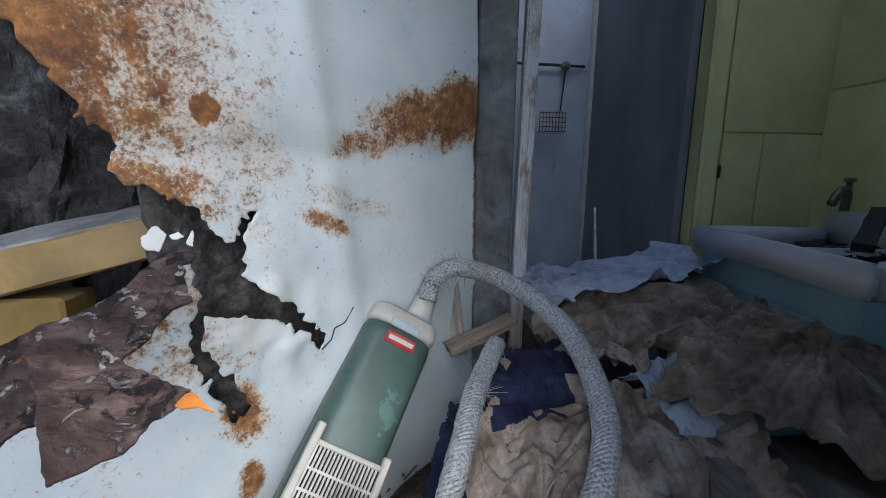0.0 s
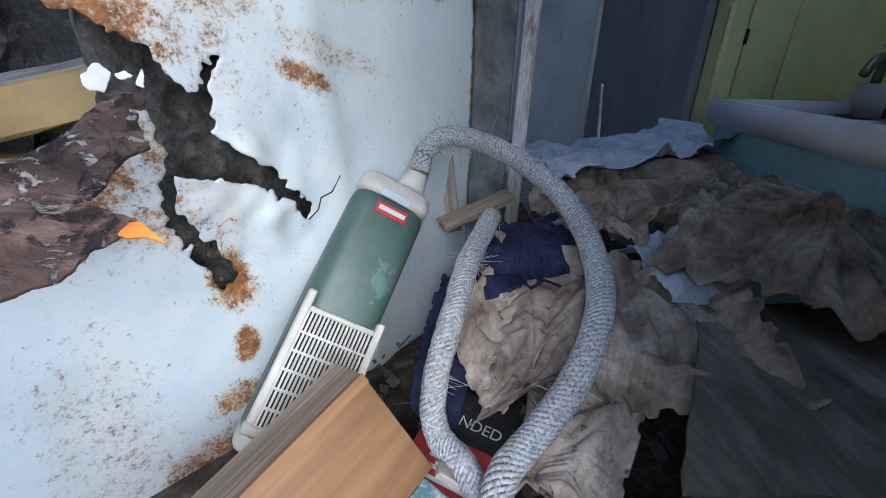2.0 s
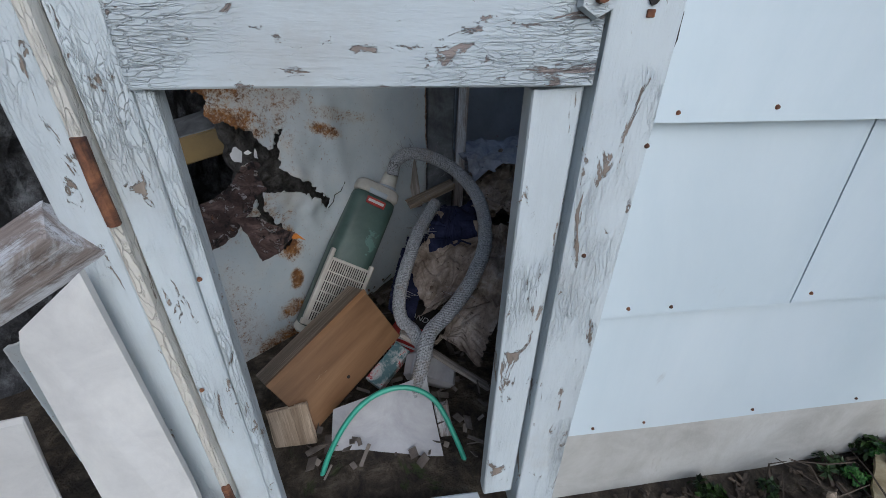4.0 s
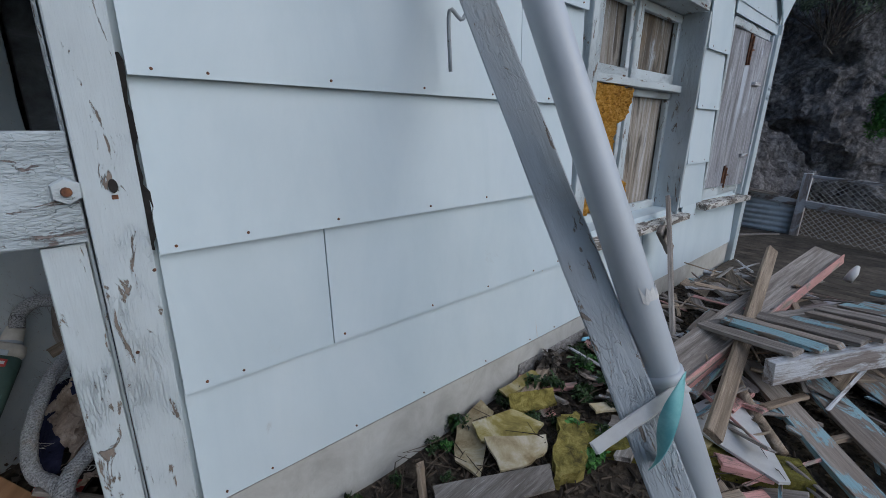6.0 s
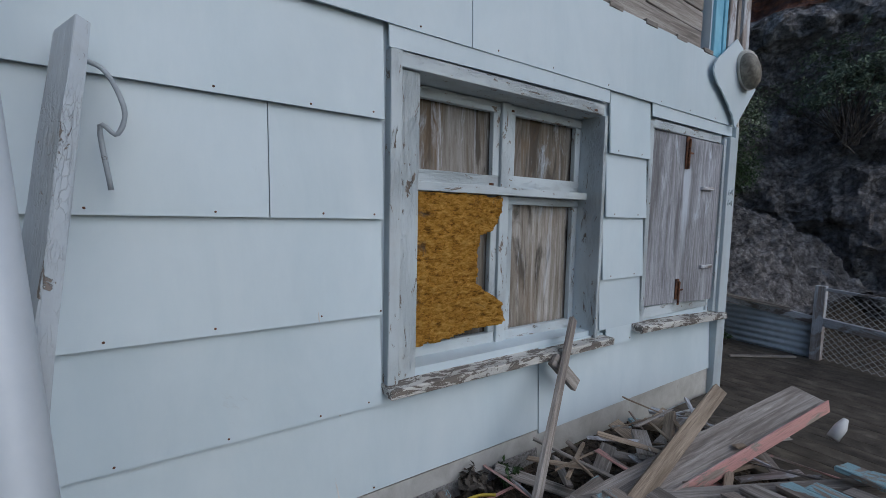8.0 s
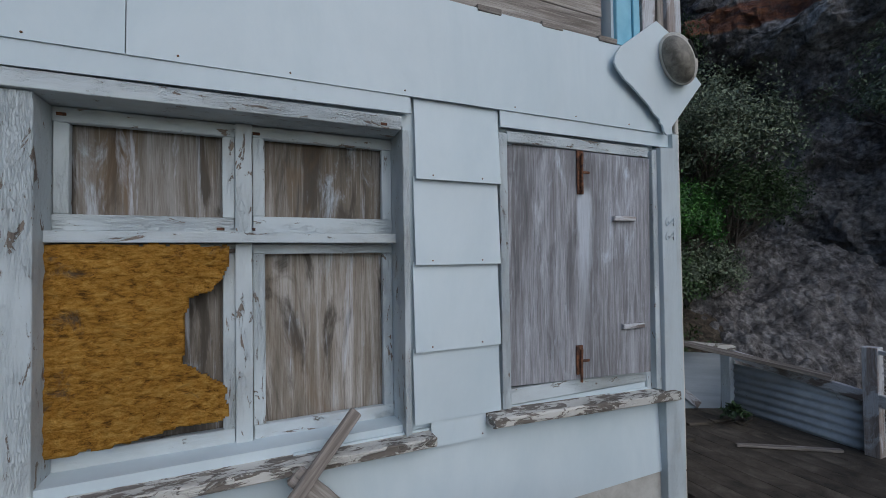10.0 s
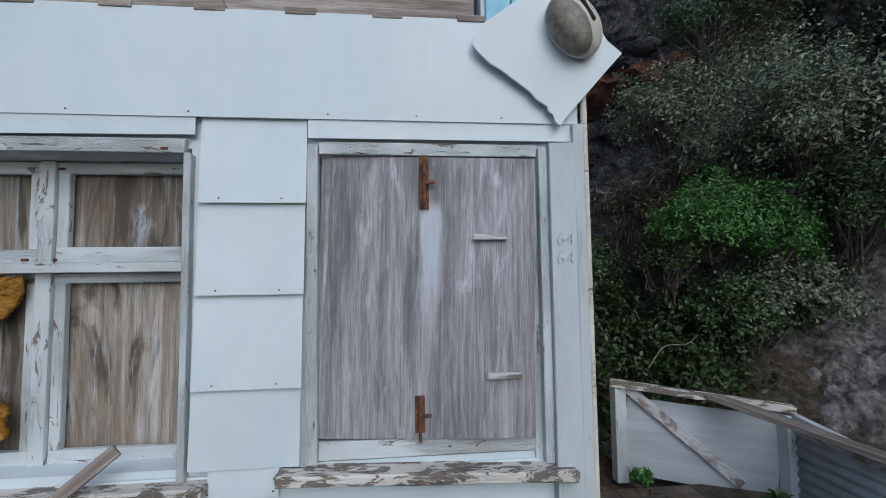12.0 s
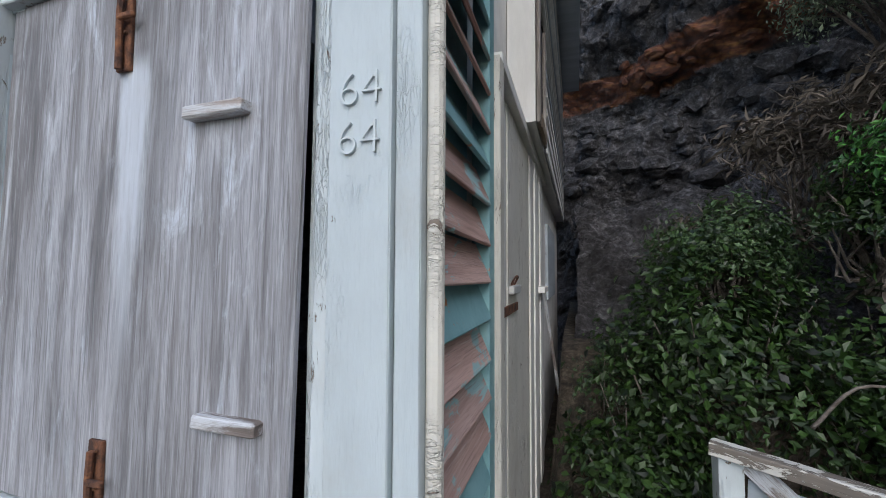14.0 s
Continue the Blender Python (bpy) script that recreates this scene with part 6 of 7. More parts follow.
for k in range(5):
    stuff_box("cover_board", (5.80, 1.905 + k * 0.20, -0.1), (5.875 + 0.010 * (k % 2), 2.10 + k * 0.20, 2.2), side_paint, fluted)
stuff_box("side_panel", (5.80, 2.91, -0.1), (5.855, 5.9, 2.25), side_paint, fluted)
stuff_box("side_window_frame", (5.856, 3.4, 1.25), (5.885, 4.6, 1.95), grey_paint, fluted)
stuff_box("side_sill", (5.857, 2.3, 1.36), (5.93, 2.6, 1.40), side_paint, fluted)
plank("prop", (5.99, 3.0, 0.5), (5.91, 2.45, 1.38), 0.02, 0.02, white_wood, fluted)
up_e = thing("upper_side", (5.95, 2.2, 2.2), "jutting upper storey clad in grey weatherboards", "wall", kind="structure")
part("core", box((5.802, 1.50, 2.255), (5.945, 5.9, 4.29)), side_paint, up_e)
for k in range(17):
    z = 2.24 + k * 0.12
    plank("weatherboard", (5.957, 2.05 if k < 6 else 1.5, z + 0.06), (5.957, 5.9, z + 0.06), 0.125, 0.014, grey_paint if k % 5 == 4 else side_paint, up_e, (1, 0, 0.1), 0.001)
stuff_box("broken_window", (5.948, 1.52, 2.26), (5.968, 1.60, 3.0), old_wood, up_e)
stuff_box("broken_window", (5.948, 1.94, 2.26), (5.968, 2.02, 3.0), old_wood, up_e)
stuff_box("broken_window", (5.9485, 1.605, 2.26), (5.972, 1.935, 2.33), brown_wood, up_e)
# black box on the solid core, painted shade of the window's inside
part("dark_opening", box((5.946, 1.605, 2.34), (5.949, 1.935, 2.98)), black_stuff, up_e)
# roof opening added above the ceiling's one, to let sky light down
slab = bmesh.new()
for lo, hi in (((-0.4, -0.1, 4.30), (0.1, 6.1, 4.42)), ((2.9, -0.1, 4.30), (6.2, 6.1, 4.42)), ((0.1, -0.1, 4.30), (2.9, 0.2, 4.42)), ((0.1, 3.6, 4.30), (2.9, 6.1, 4.42))):
    add_box(slab, lo, hi)
roof = part("roof", slab, grey_paint)
tagged(roof, "flat grey roof of the hut with an unseen opening added for light", "roof", kind="structure")
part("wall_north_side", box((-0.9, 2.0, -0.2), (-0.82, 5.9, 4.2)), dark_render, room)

# ---- leaning pole and pipe ----
post_paint = peeling("worn_grey_post_paint", (0.50, 0.55, 0.59), (0.34, 0.29, 0.25), 0.60, 70, 0.3)
pole = plank("leaning_post", (1.500, -1.340, 0.01), (1.590, -0.035, 2.06), 0.095, 0.038, post_paint, None, (-0.80, -0.52, 0.3), 0.002, "", 12)
tagged(pole, "grey painted timber post leaning on the wall", "post")
pipe = thing("drain_pipe", (1.745, -1.16, 0.0), "grey plastic drainpipe leaning against the hut", "pipe")
pp0, pp1 = Vector((1.737, -1.21, 0.0)), Vector((1.318, 0.0, 2.94))
pmx = along(pp0, pp1)
L = (pp1 - pp0).length


def tube_x(x0, x1, r, sides=24):
    return ring_tube([(x0, 0, 0), ((x0 + x1) / 2, 0, 0), (x1, 0, 0)], r, sides)


part("tube", tube_x(-L / 2, L / 2, 0.044), pipe_plastic, pipe, "", pmx, True)


def on_pipe(z):
    return (z / 2.94 - 0.5) * L


cl_x = on_pipe(0.87)
part("clamp", tube_x(cl_x - 0.012, cl_x + 0.012, 0.049), pipe_plastic, pipe, "plastic clamp strap", pmx, True)
tp = on_pipe(1.06)
tape = bmesh.new()
rs = random.Random(2)
prev = None
for k in range(22):
    a = radians(20 + k * 11)
    h0, h1 = -0.012 + rs.uniform(-0.005, 0.004), 0.014 + rs.uniform(-0.012, 0.02)
    v0, v1 = tape.verts.new((tp + h0, 0.0455 * math.cos(a), 0.0455 * math.sin(a))), tape.verts.new((tp + h1, 0.0455 * math.cos(a), 0.0455 * math.sin(a)))
    if prev:
        tape.faces.new((prev[0], v0, v1, prev[1]))
    prev = (v0, v1)
part("tape", tape, white_flat, pipe, "torn white tape", pmx)
strap_at = pmx @ Vector((cl_x, 0, 0))
lone_plank("strap_tail", "flat white plastic strap tail", "strap", strap_at + Vector((-0.01, -0.055, 0.0)), strap_at + Vector((-0.20, 0.05, -0.14)), 0.03, 0.006, white_flat, (0.2, -0.6, 0.8))
ribbon_mat = surf("turquoise_ribbon", [(0.3, (0.14, 0.42, 0.44)), (0.7, (0.24, 0.55, 0.56))], 12, rough=0.45, bump=0.3)
rb = bmesh.new()
line = smooth_line([strap_at + Vector(v) for v in ((-0.045, -0.06, 0.05), (-0.075, -0.06, 0.0), (-0.10, -0.06, -0.06), (-0.12, -0.06, -0.12), (-0.125, -0.055, -0.16))], 20)
prev = None
for i, p in enumerate(line):
    w = 0.008 + 0.022 * math.sin(min(1, i / 17) * 2.2)
    tw = Vector((math.cos(i * 0.16), -math.sin(i * 0.16) * 0.7, 0.1)) * w
    v0, v1 = rb.verts.new(p - tw), rb.verts.new(p + tw)
    if prev:
        rb.faces.new((prev[0], v0, v1, prev[1]))
    prev = (v0, v1)
rbo = part("ribbon", rb, ribbon_mat, None, "", None, True)
rbo.modifiers.new("thickness", "SOLIDIFY").thickness = 0.002
tagged(rbo, "torn turquoise plastic ribbon tied to the pipe", "ribbon")
hk = part("wire_hook", ring_tube(smooth_line([(1.60, -0.04, 1.98), (1.66, -0.05, 1.95), (1.70, -0.05, 1.85), (1.68, -0.04, 1.78), (1.64, -0.02, 1.80), (1.66, -0.01, 1.62)], 24), 0.007, 6), grey_paint, None, "", None, True)
tagged(hk, "bent grey strap hanging beside the pipe", "strap")

# ---- timber litter before the wall ----
G = "heap of broken timber"
lone_plank("pink_plank", "long weathered plank with a pink edge", "plank", (2.50, -0.53, 0.27), (5.15, -0.78, 0.47), 0.20, 0.055, old_wood, (0, -0.25, 1), G)
edge = plank("pink_strip", (2.58, -0.632, 0.27), (5.13, -0.880, 0.46), 0.075, 0.012, pink_wood, None, (0, -1, 0.05), 0.0015, "", 8)
tagged(edge, "pink painted moulding split from the plank", "plank", G)
lone_plank("grey_plank", "grey plank under the pink one", "plank", (2.38, -0.42, 0.20), (4.2, -0.60, 0.34), 0.09, 0.05, old_wood, (0, 0, 1), G)
lone_plank("leaning_stick", "narrow brown batten lying across the heap", "batten", (2.40, -0.83, 0.24), (4.53, -0.52, 0.565), 0.075, 0.03, brown_wood, (0, -0.6, 0.8), G)
lone_plank("prop_stick", "weathered stick propped against the window sill", "batten", (2.94, -0.49, 0.13), (3.86, 0.035, 0.955), 0.05, 0.028, old_wood, (0.3, -1, 0.3), G)
lone_plank("offcut", "short square offcut hung behind the prop", "offcut", (3.60, -0.045, 0.775), (3.77, -0.07, 0.60), 0.075, 0.035, old_wood, (0.1, -1, 0), G)
beam = lone_plank("white_beam", "worn white edge beam of a collapsed slatted panel", "beam", (2.93, -0.885, 0.345), (4.75, -1.93, 0.42), 0.055, 0.12, white_wood, (0, 0, 1), G)
bd = Vector((1.82, -1.045, 0.075)).normalized()
sdir = Vector((0.30, 0.95, 0.0))
rs = random.Random(12)
for k in range(13):
    p = Vector((2.98, -0.90, 0.425)) + bd * (0.06 + k * 0.135 + rs.uniform(-.02, .02))
    q = p + sdir * rs.uniform(0.30, 0.52) + Vector((rs.uniform(-.06, .06), 0, -0.04 + rs.uniform(-.02, .02)))
    p = p + Vector((0, -0.03, 0.012 + rs.uniform(0, .006)))
    lone_plank("slat", "weathered slat with flaking blue paint", "slat", p, q, rs.uniform(0.07, 0.105), 0.024, blue_wood if k % 3 else old_wood, (rs.uniform(-.1, .1), rs.uniform(-.1, .1), 1), "slats of the collapsed panel")
lone_plank("beam", "grey bearer under the slatted panel", "beam", (3.2, -0.52, 0.34), (4.9, -1.45, 0.37), 0.07, 0.07, old_wood, (0, 0, 1), G)
lone_plank("blue_board", "board with flaking blue paint", "board", (3.26, -0.74, 0.20), (2.62, -1.34, 0.11), 0.12, 0.03, blue_wood, (0, 0, 1), G)
lone_plank("blue_board", "wide board with flaking blue paint", "board", (3.44, -0.92, 0.20), (2.90, -1.45, 0.10), 0.16, 0.022, blue_wood, (0, 0, 1), G)
lone_plank("blue_board", "grey-blue sheet lying under the panel", "board", (4.0, -1.0, 0.16), (3.45, -1.55, 0.10), 0.30, 0.018, blue_wood, (0, 0, 1), G)
lone_plank("stump_post", "broken grey post under the beam", "post", (3.92, -1.46, 0.05), (3.94, -1.45, 0.33), 0.06, 0.06, white_wood, (0, -1, 0), G)
lone_plank("blue_board", "short blue offcut by the pink plank", "offcut", (2.66, -0.66, 0.22), (3.1, -0.66, 0.25), 0.05, 0.03, blue_wood, (0, 0, 1), G)
tagged(part("log", ring_tube(smooth_line([(3.32, -0.47, 0.24), (3.1, -0.68, 0.22), (2.86, -0.86, 0.17), (2.70, -1.03, 0.11)], 14), [0.036 - 0.0008 * i for i in range(15)], 9), brown_wood, None, "", None, True),
       "bare grey branch lying in the heap", "branch", G)
tri = bmesh.new()
fc = tri.faces.new([tri.verts.new(p) for p in ((2.50, -0.66, 0.20), (2.93, -0.74, 0.185), (2.74, -0.92, 0.17), (2.48, -1.09, 0.15), (2.44, -1.06, 0.155), (2.47, -0.80, 0.18))])
ex = bmesh.ops.extrude_face_region(tri, geom=[fc])
bmesh.ops.translate(tri, verts=[v for v in ex["geom"] if isinstance(v, bmesh.types.BMVert)], vec=(0, 0, -0.012))
tagged(part("white_sheet", tri, white_flat), "broken white lining sheet on the rubble", "sheet", G)
moss_yellow = surf("yellow_moss", [(0.2, (0.06, 0.048, 0.012)), (0.5, (0.21, 0.175, 0.04)), (0.8, (0.38, 0.32, 0.10))], 24, rough=1.0, bump=1.0, fine=140, dist=0.012)
mossy = surf("mossy_fibreboard", [(0.2, (0.10, 0.08, 0.025)), (0.45, (0.27, 0.22, 0.06)), (0.62, (0.42, 0.36, 0.19)), (0.85, (0.56, 0.52, 0.40))], 7, rough=0.9, bump=0.5, large=0.3)


def ragged_sheet(name, label, x, y, z, w, d, yaw, tilt, roll, material, seed, thick=0.012):
    bm = bmesh.new()
    rs = random.Random(seed)
    pts = []
    for cx, cy, nx, ny in ((-1, -1, 1, -1), (1, -1, 1, 1), (1, 1, -1, 1), (-1, 1, -1, -1)):
        for f in (0.0, 0.3, 0.62):
            x = cx + (nx - cx) * f
            y = cy + (ny - cy) * f
            wob = 0.09 if f else 0.14
            pts.append(bm.verts.new(((x + rs.uniform(-wob, wob)) * w / 2, (y + rs.uniform(-wob, wob)) * d / 2, rs.uniform(-.005, .005))))
    fc = bm.faces.new(pts)
    ex = bmesh.ops.extrude_face_region(bm, geom=[fc])
    bmesh.ops.translate(bm, verts=[v for v in ex["geom"] if isinstance(v, bmesh.types.BMVert)], vec=(0, 0, thick))
    return tagged(part(name, bm, material, None, "", pose(x, y, z, tilt, roll, yaw)), label, "sheet", "broken sheets on the soil")


cream_sheet = surf("stained_cream_fibreboard", [(0.25, (0.24, 0.18, 0.09)), (0.5, (0.44, 0.37, 0.23)), (0.75, (0.60, 0.55, 0.44))], 9, (1, 1, 1), 0.85, 0.5, 90, large=0.25,
                   chips=(((0.24, 0.20, 0.06), 8, (1, 1, 1), 0.63, 0.72), ((0.12, 0.08, 0.04), 45, (1, 1, 1), 0.66, 0.70)))
S = "broken sheets on the soil"
cut_sheet("broken_sheet", "cream fibreboard piece leaning on the footing", "sheet", [(1.946, 0.035, 0.15), (1.941, -0.052, 0.135), (1.775, -0.16, 0.115), (1.639, -0.252, 0.085), (1.627, -0.12, 0.09), (1.765, 0.017, 0.12)], 0.012, cream_sheet, S)
cut_sheet("broken_sheet", "moss-covered fibreboard piece on the soil", "sheet", [(1.794, -0.052, 0.150), (1.99, -0.12, 0.165), (2.04, -0.269, 0.15), (1.931, -0.286, 0.14), (1.749, -0.155, 0.14)], 0.012, mossy, S)
cut_sheet("broken_sheet", "yellow-green mossy board standing on edge", "sheet", [(2.023, -0.071, 0.205), (2.213, -0.19, 0.22), (2.204, -0.226, 0.155), (1.998, -0.126, 0.14)], 0.014, moss_yellow, S)
cut_sheet("broken_sheet", "pale cream fibreboard piece lying on top", "sheet", [(1.745, -0.171, 0.175), (1.969, -0.329, 0.165), (1.914, -0.375, 0.15), (1.82, -0.363, 0.13), (1.696, -0.309, 0.13)], 0.012, cream_sheet, S)
cut_sheet("moss_clod", "crumbling clod of yellow moss", "moss", [(2.097, -0.302, 0.175), (2.201, -0.328, 0.17), (2.12, -0.446, 0.155), (1.954, -0.528, 0.135), (1.826, -0.469, 0.12), (1.97, -0.38, 0.16)], 0.05, moss_yellow, "", 6, 0.014)
cut_sheet("broken_sheet", "mossy fibreboard piece by the pink plank", "sheet", [(2.35, -0.62, 0.17), (2.60, -0.68, 0.17), (2.56, -0.84, 0.16), (2.33, -0.80, 0.15)], 0.012, mossy, S)
cut_sheet("broken_sheet", "small cream fibreboard piece in the twigs", "sheet", [(2.30, -0.34, 0.17), (2.44, -0.42, 0.165), (2.41, -0.46, 0.155), (2.28, -0.39, 0.16)], 0.012, cream_sheet, S)
cut_sheet("broken_sheet", "mossy strip under the footing", "sheet", [(2.06, 0.02, 0.165), (2.30, 0.0, 0.19), (2.32, -0.05, 0.17), (2.06, -0.03, 0.15)], 0.012, mossy, S)
cut_sheet("grey_board", "grey weathered plywood piece lying on the soil", "board", [(1.458, -0.172, 0.106), (1.867, -0.422, 0.139), (1.79, -0.50, 0.131), (1.37, -0.31, 0.105)], 0.014, old_wood, G, 4, 0.004)
lone_plank("splinter", "pale split stake standing out of the soil", "offcut", (1.40, -0.20, 0.02), (1.44, -0.115, 0.18), 0.05, 0.02, brown_wood, (0.6, -1, 0), G)
moss = surf("moss_pad", [(0.3, (0.10, 0.09, 0.015)), (0.7, (0.26, 0.23, 0.04))], 30, rough=1.0, bump=1.0, fine=160, dist=0.02)
lone_plank("mossy_beam", "half-buried beam covered in yellow moss", "beam", (2.10, -0.38, 0.10), (2.62, -1.12, 0.09), 0.14, 0.10, moss, (0, 0, 1), G)
rs = random.Random(77)
MATS = (old_wood, brown_wood, white_wood, blue_wood, old_wood, pink_wood, brown_wood)
NAMES = ("weathered grey offcut in the heap", "weathered brown offcut in the heap", "offcut with flaking white paint", "offcut with flaking blue paint", "weathered grey offcut in the heap",
         "offcut with flaking pink paint", "weathered brown offcut in the heap")
for k in range(95):
    x = rs.uniform(2.15, 4.7)
    y = rs.uniform(-1.25, -0.05) if x < 3 else rs.uniform(-1.5, -0.1)
    z = ground_z(x, y) + rs.uniform(0.01, 0.06) + 0.16 * smooth01(2.6, 3.6, x) * smooth01(-1.5, -0.8, y) * smooth01(-0.05, -0.35, y)
    l, a = rs.uniform(0.08, 0.42), rs.uniform(0, math.pi)
    e = Vector((math.cos(a) * l / 2, math.sin(a) * l / 2, rs.uniform(-.04, .04)))
    i = rs.randrange(7)
    lone_plank("offcut", NAMES[i], "offcut", Vector((x, y, z)) - e, Vector((x, y, z)) + e, rs.uniform(0.02, 0.09), rs.uniform(0.008, 0.03), MATS[i], (rs.uniform(-.4, .4), rs.uniform(-.4, .4), 1), "offcuts in the heap", 0.003, 2)
for k in range(26):
    x, y = rs.uniform(3.0, 4.9), rs.uniform(-1.3, -0.3)
    ragged_sheet("paint_flake", "curled flake of white or turquoise lining", x, y, ground_z(x, y) + rs.uniform(0.16, 0.24), rs.uniform(.05, .14), rs.uniform(.04, .09), rs.uniform(0, 180), rs.uniform(-25, 25),
                 rs.uniform(-25, 25), (white_flat, turq, white_flat)[k % 3], k + 40, 0.004)
for k in range(34):
    x, y = rs.uniform(3.0, 4.5), rs.uniform(-1.8, -1.15)
    ragged_sheet("paint_flake", "curled flake of white or turquoise lining", x, y, ground_z(x, y) + rs.uniform(0.03, 0.07), rs.uniform(.07, .20), rs.uniform(.05, .12), rs.uniform(0, 180), rs.uniform(-14, 14),
                 rs.uniform(-14, 14), (turq, white_flat, slate)[k % 3], k + 90, 0.004)
for k in range(110):
    x, y = rs.uniform(2.2, 4.6), rs.uniform(-1.5, -0.12)
    z = ground_z(x, y) + rs.uniform(0.03, 0.10) + 0.18 * smooth01(2.6, 3.6, x) * smooth01(-1.5, -0.8, y) * smooth01(-0.05, -0.35, y)
    l, a = rs.uniform(0.10, 0.5), rs.uniform(0, math.pi)
    e = Vector((math.cos(a) * l / 2, math.sin(a) * l / 2, rs.uniform(-.05, .05)))
    lone_plank("splinter", "thin split sliver of weathered timber", "offcut", Vector((x, y, z)) - e, Vector((x, y, z)) + e, rs.uniform(0.008, 0.03), rs.uniform(0.005, 0.012), MATS[k % 7], (rs.uniform(-.6, .6), rs.uniform(-.6, .6), 1), "slivers in the heap", 0.003, 1)
yellow_tape = surf("yellow_tape", [(0.3, (0.50, 0.38, 0.03)), (0.7, (0.62, 0.50, 0.06))], 9, rough=0.5)
for pts in (((2.84, 0.0, 0.185), (2.92, -0.05, 0.20), (2.97, -0.12, 0.19), (3.03, -0.17, 0.20)), ((2.96, -0.08, 0.20), (3.04, -0.10, 0.21), (3.12, -0.13, 0.20))):
    tagged(part("tape_strip", ring_tube(smooth_line(pts, 10), 0.008, 5), yellow_tape, None, "", None, True), "crumpled yellow plastic strip in the weeds", "tape")
tagged(part("blue_wrapper", ring_tube([(2.80, 0.005, 0.185), (2.82, 0.0, 0.19), (2.86, -0.01, 0.19)], [0.006, 0.014, 0.008], 8), blue_bright, None, "", None, True), "crumpled blue wrapper by the footing", "wrapper")
tagged(part("plastic_bottle", ring_tube([(4.95, -0.95, 0.34), (5.0, -0.97, 0.40), (5.04, -0.98, 0.44)], [0.03, 0.03, 0.014], 12), white_flat, None, "", None, True), "small white plastic bottle on the heap", "bottle")
rub = bmesh.new()
rs = random.Random(31)
for k in range(7000):
    x, y = rs.uniform(0.75, 4.9), rs.uniform(-1.5, 0.03)
    if x < 1.4 and y < -0.9:
        continue
    z = ground_z(x, y) + rs.uniform(0, 0.012)
    l = rs.choice((0.01, 0.015, 0.02, 0.03, 0.045, 0.07))
    m = pose(x, y, z, rs.uniform(-25, 25), rs.uniform(-25, 25), rs.uniform(0, 360)) @ Matrix.Diagonal((l, rs.uniform(.004, .014), rs.uniform(.003, .010), 1))
    c8 = [m @ Vector(v) for v in ((-.5, -.5, -.5), (.5, -.5, -.5), (.5, .5, -.5), (-.5, .5, -.5), (-.4, -.4, .5), (.4, -.5, .5), (.5, .4, .5), (-.5, .4, .5))]
    v8 = [rub.verts.new(c) for c in c8]
    for f4 in ((0, 1, 5, 4), (1, 2, 6, 5), (2, 3, 7, 6), (3, 0, 4, 7), (4, 5, 6, 7)):
        rub.faces.new([v8[i] for i in f4])
bits = leaf_material("twigs_and_chips", (0.014, 0.010, 0.008), (0.085, 0.064, 0.046), 0.9)
tagged(part("soil_litter", rub, bits), "twigs, chips and gravel over the soil", "litter", kind="stuff")

tw = bmesh.new()
rs = random.Random(8)
for k in range(420):
    x, y = rs.uniform(0.9, 3.3), rs.uniform(-1.0, 0.02)
    z = ground_z(x, y) + rs.uniform(0.004, 0.05)
    a, l = rs.uniform(0, 6.28), rs.uniform(0.06, 0.26)
    d = Vector((math.cos(a), math.sin(a), rs.uniform(-.1, .25)))
    p0 = Vector((x, min(y, 0.0), z))
    pts = [p0, p0 + d * l * 0.5 + Vector((rs.uniform(-.03, .03), rs.uniform(-.03, .0), rs.uniform(0, .03))), p0 + d * l]
    for q in pts:
        q.y = min(q.y, 0.035)
    seg = ring_tube(pts, [0.003, 0.0022, 0.0012], 4, False)
    me = bpy.data.meshes.new("tmp")
    seg.to_mesh(me)
    seg.free()
    tw.from_mesh(me)
    bpy.data.meshes.remove(me)
tagged(part("dead_twigs", tw, bits), "dead vine twigs tangled over the soil", "twigs", kind="stuff")

# ---- left of the door ----
pn = bmesh.new()
fc = pn.faces.new([pn.verts.new(p) for p in ((-0.125, -0.01, 0.95), (-0.235, -0.02, 0.86), (-0.25, -0.02, 0.82), (-0.262, -0.04, 0.38), (-0.27, -0.06, 0.04), (-0.09, -0.06, 0.04), (-0.10, -0.03, 0.45))])
ex = bmesh.ops.extrude_face_region(pn, geom=[fc])
bmesh.ops.translate(pn, verts=[v for v in ex["geom"] if isinstance(v, bmesh.types.BMVert)], vec=(0, -0.012, 0))
tagged(part("lining_board", pn, white_flat), "broken cream lining board leaning by the door", "board")
lone_plank("rail_plank", "weathered white rail beside the door", "plank", (-0.80, 0.02, 0.60), (-0.13, 0.02, 1.0), 0.07, 0.085, white_wood, (0, -0.6, 1))
lone_plank("lining_board", "pale board lying at the rock", "board", (-0.50, -0.10, 0.04), (-0.43, -0.06, 0.68), 0.24, 0.012, white_flat, (0.4, -1, 0.3))

# ---- deck, fence and gate ----
deck = thing("deck", (6.2, -0.6, 0.05), "damp brown board deck", "deck", kind="structure")
for k in range(22):
    x = 4.75 + k * 0.142
    plank("deck_board", (x, -3.0, 0.085), (x + 0.01, 1.15 if x > 6.0 else 0.02, 0.085), 0.139, 0.03, deck_wood, deck, (0, 0, 1), 0.001, "", 0)
fence = thing("fence", (7.68, 0.9, 0.1), "white painted timber fence with wire mesh", "fence", kind="structure")
fp = white_wood
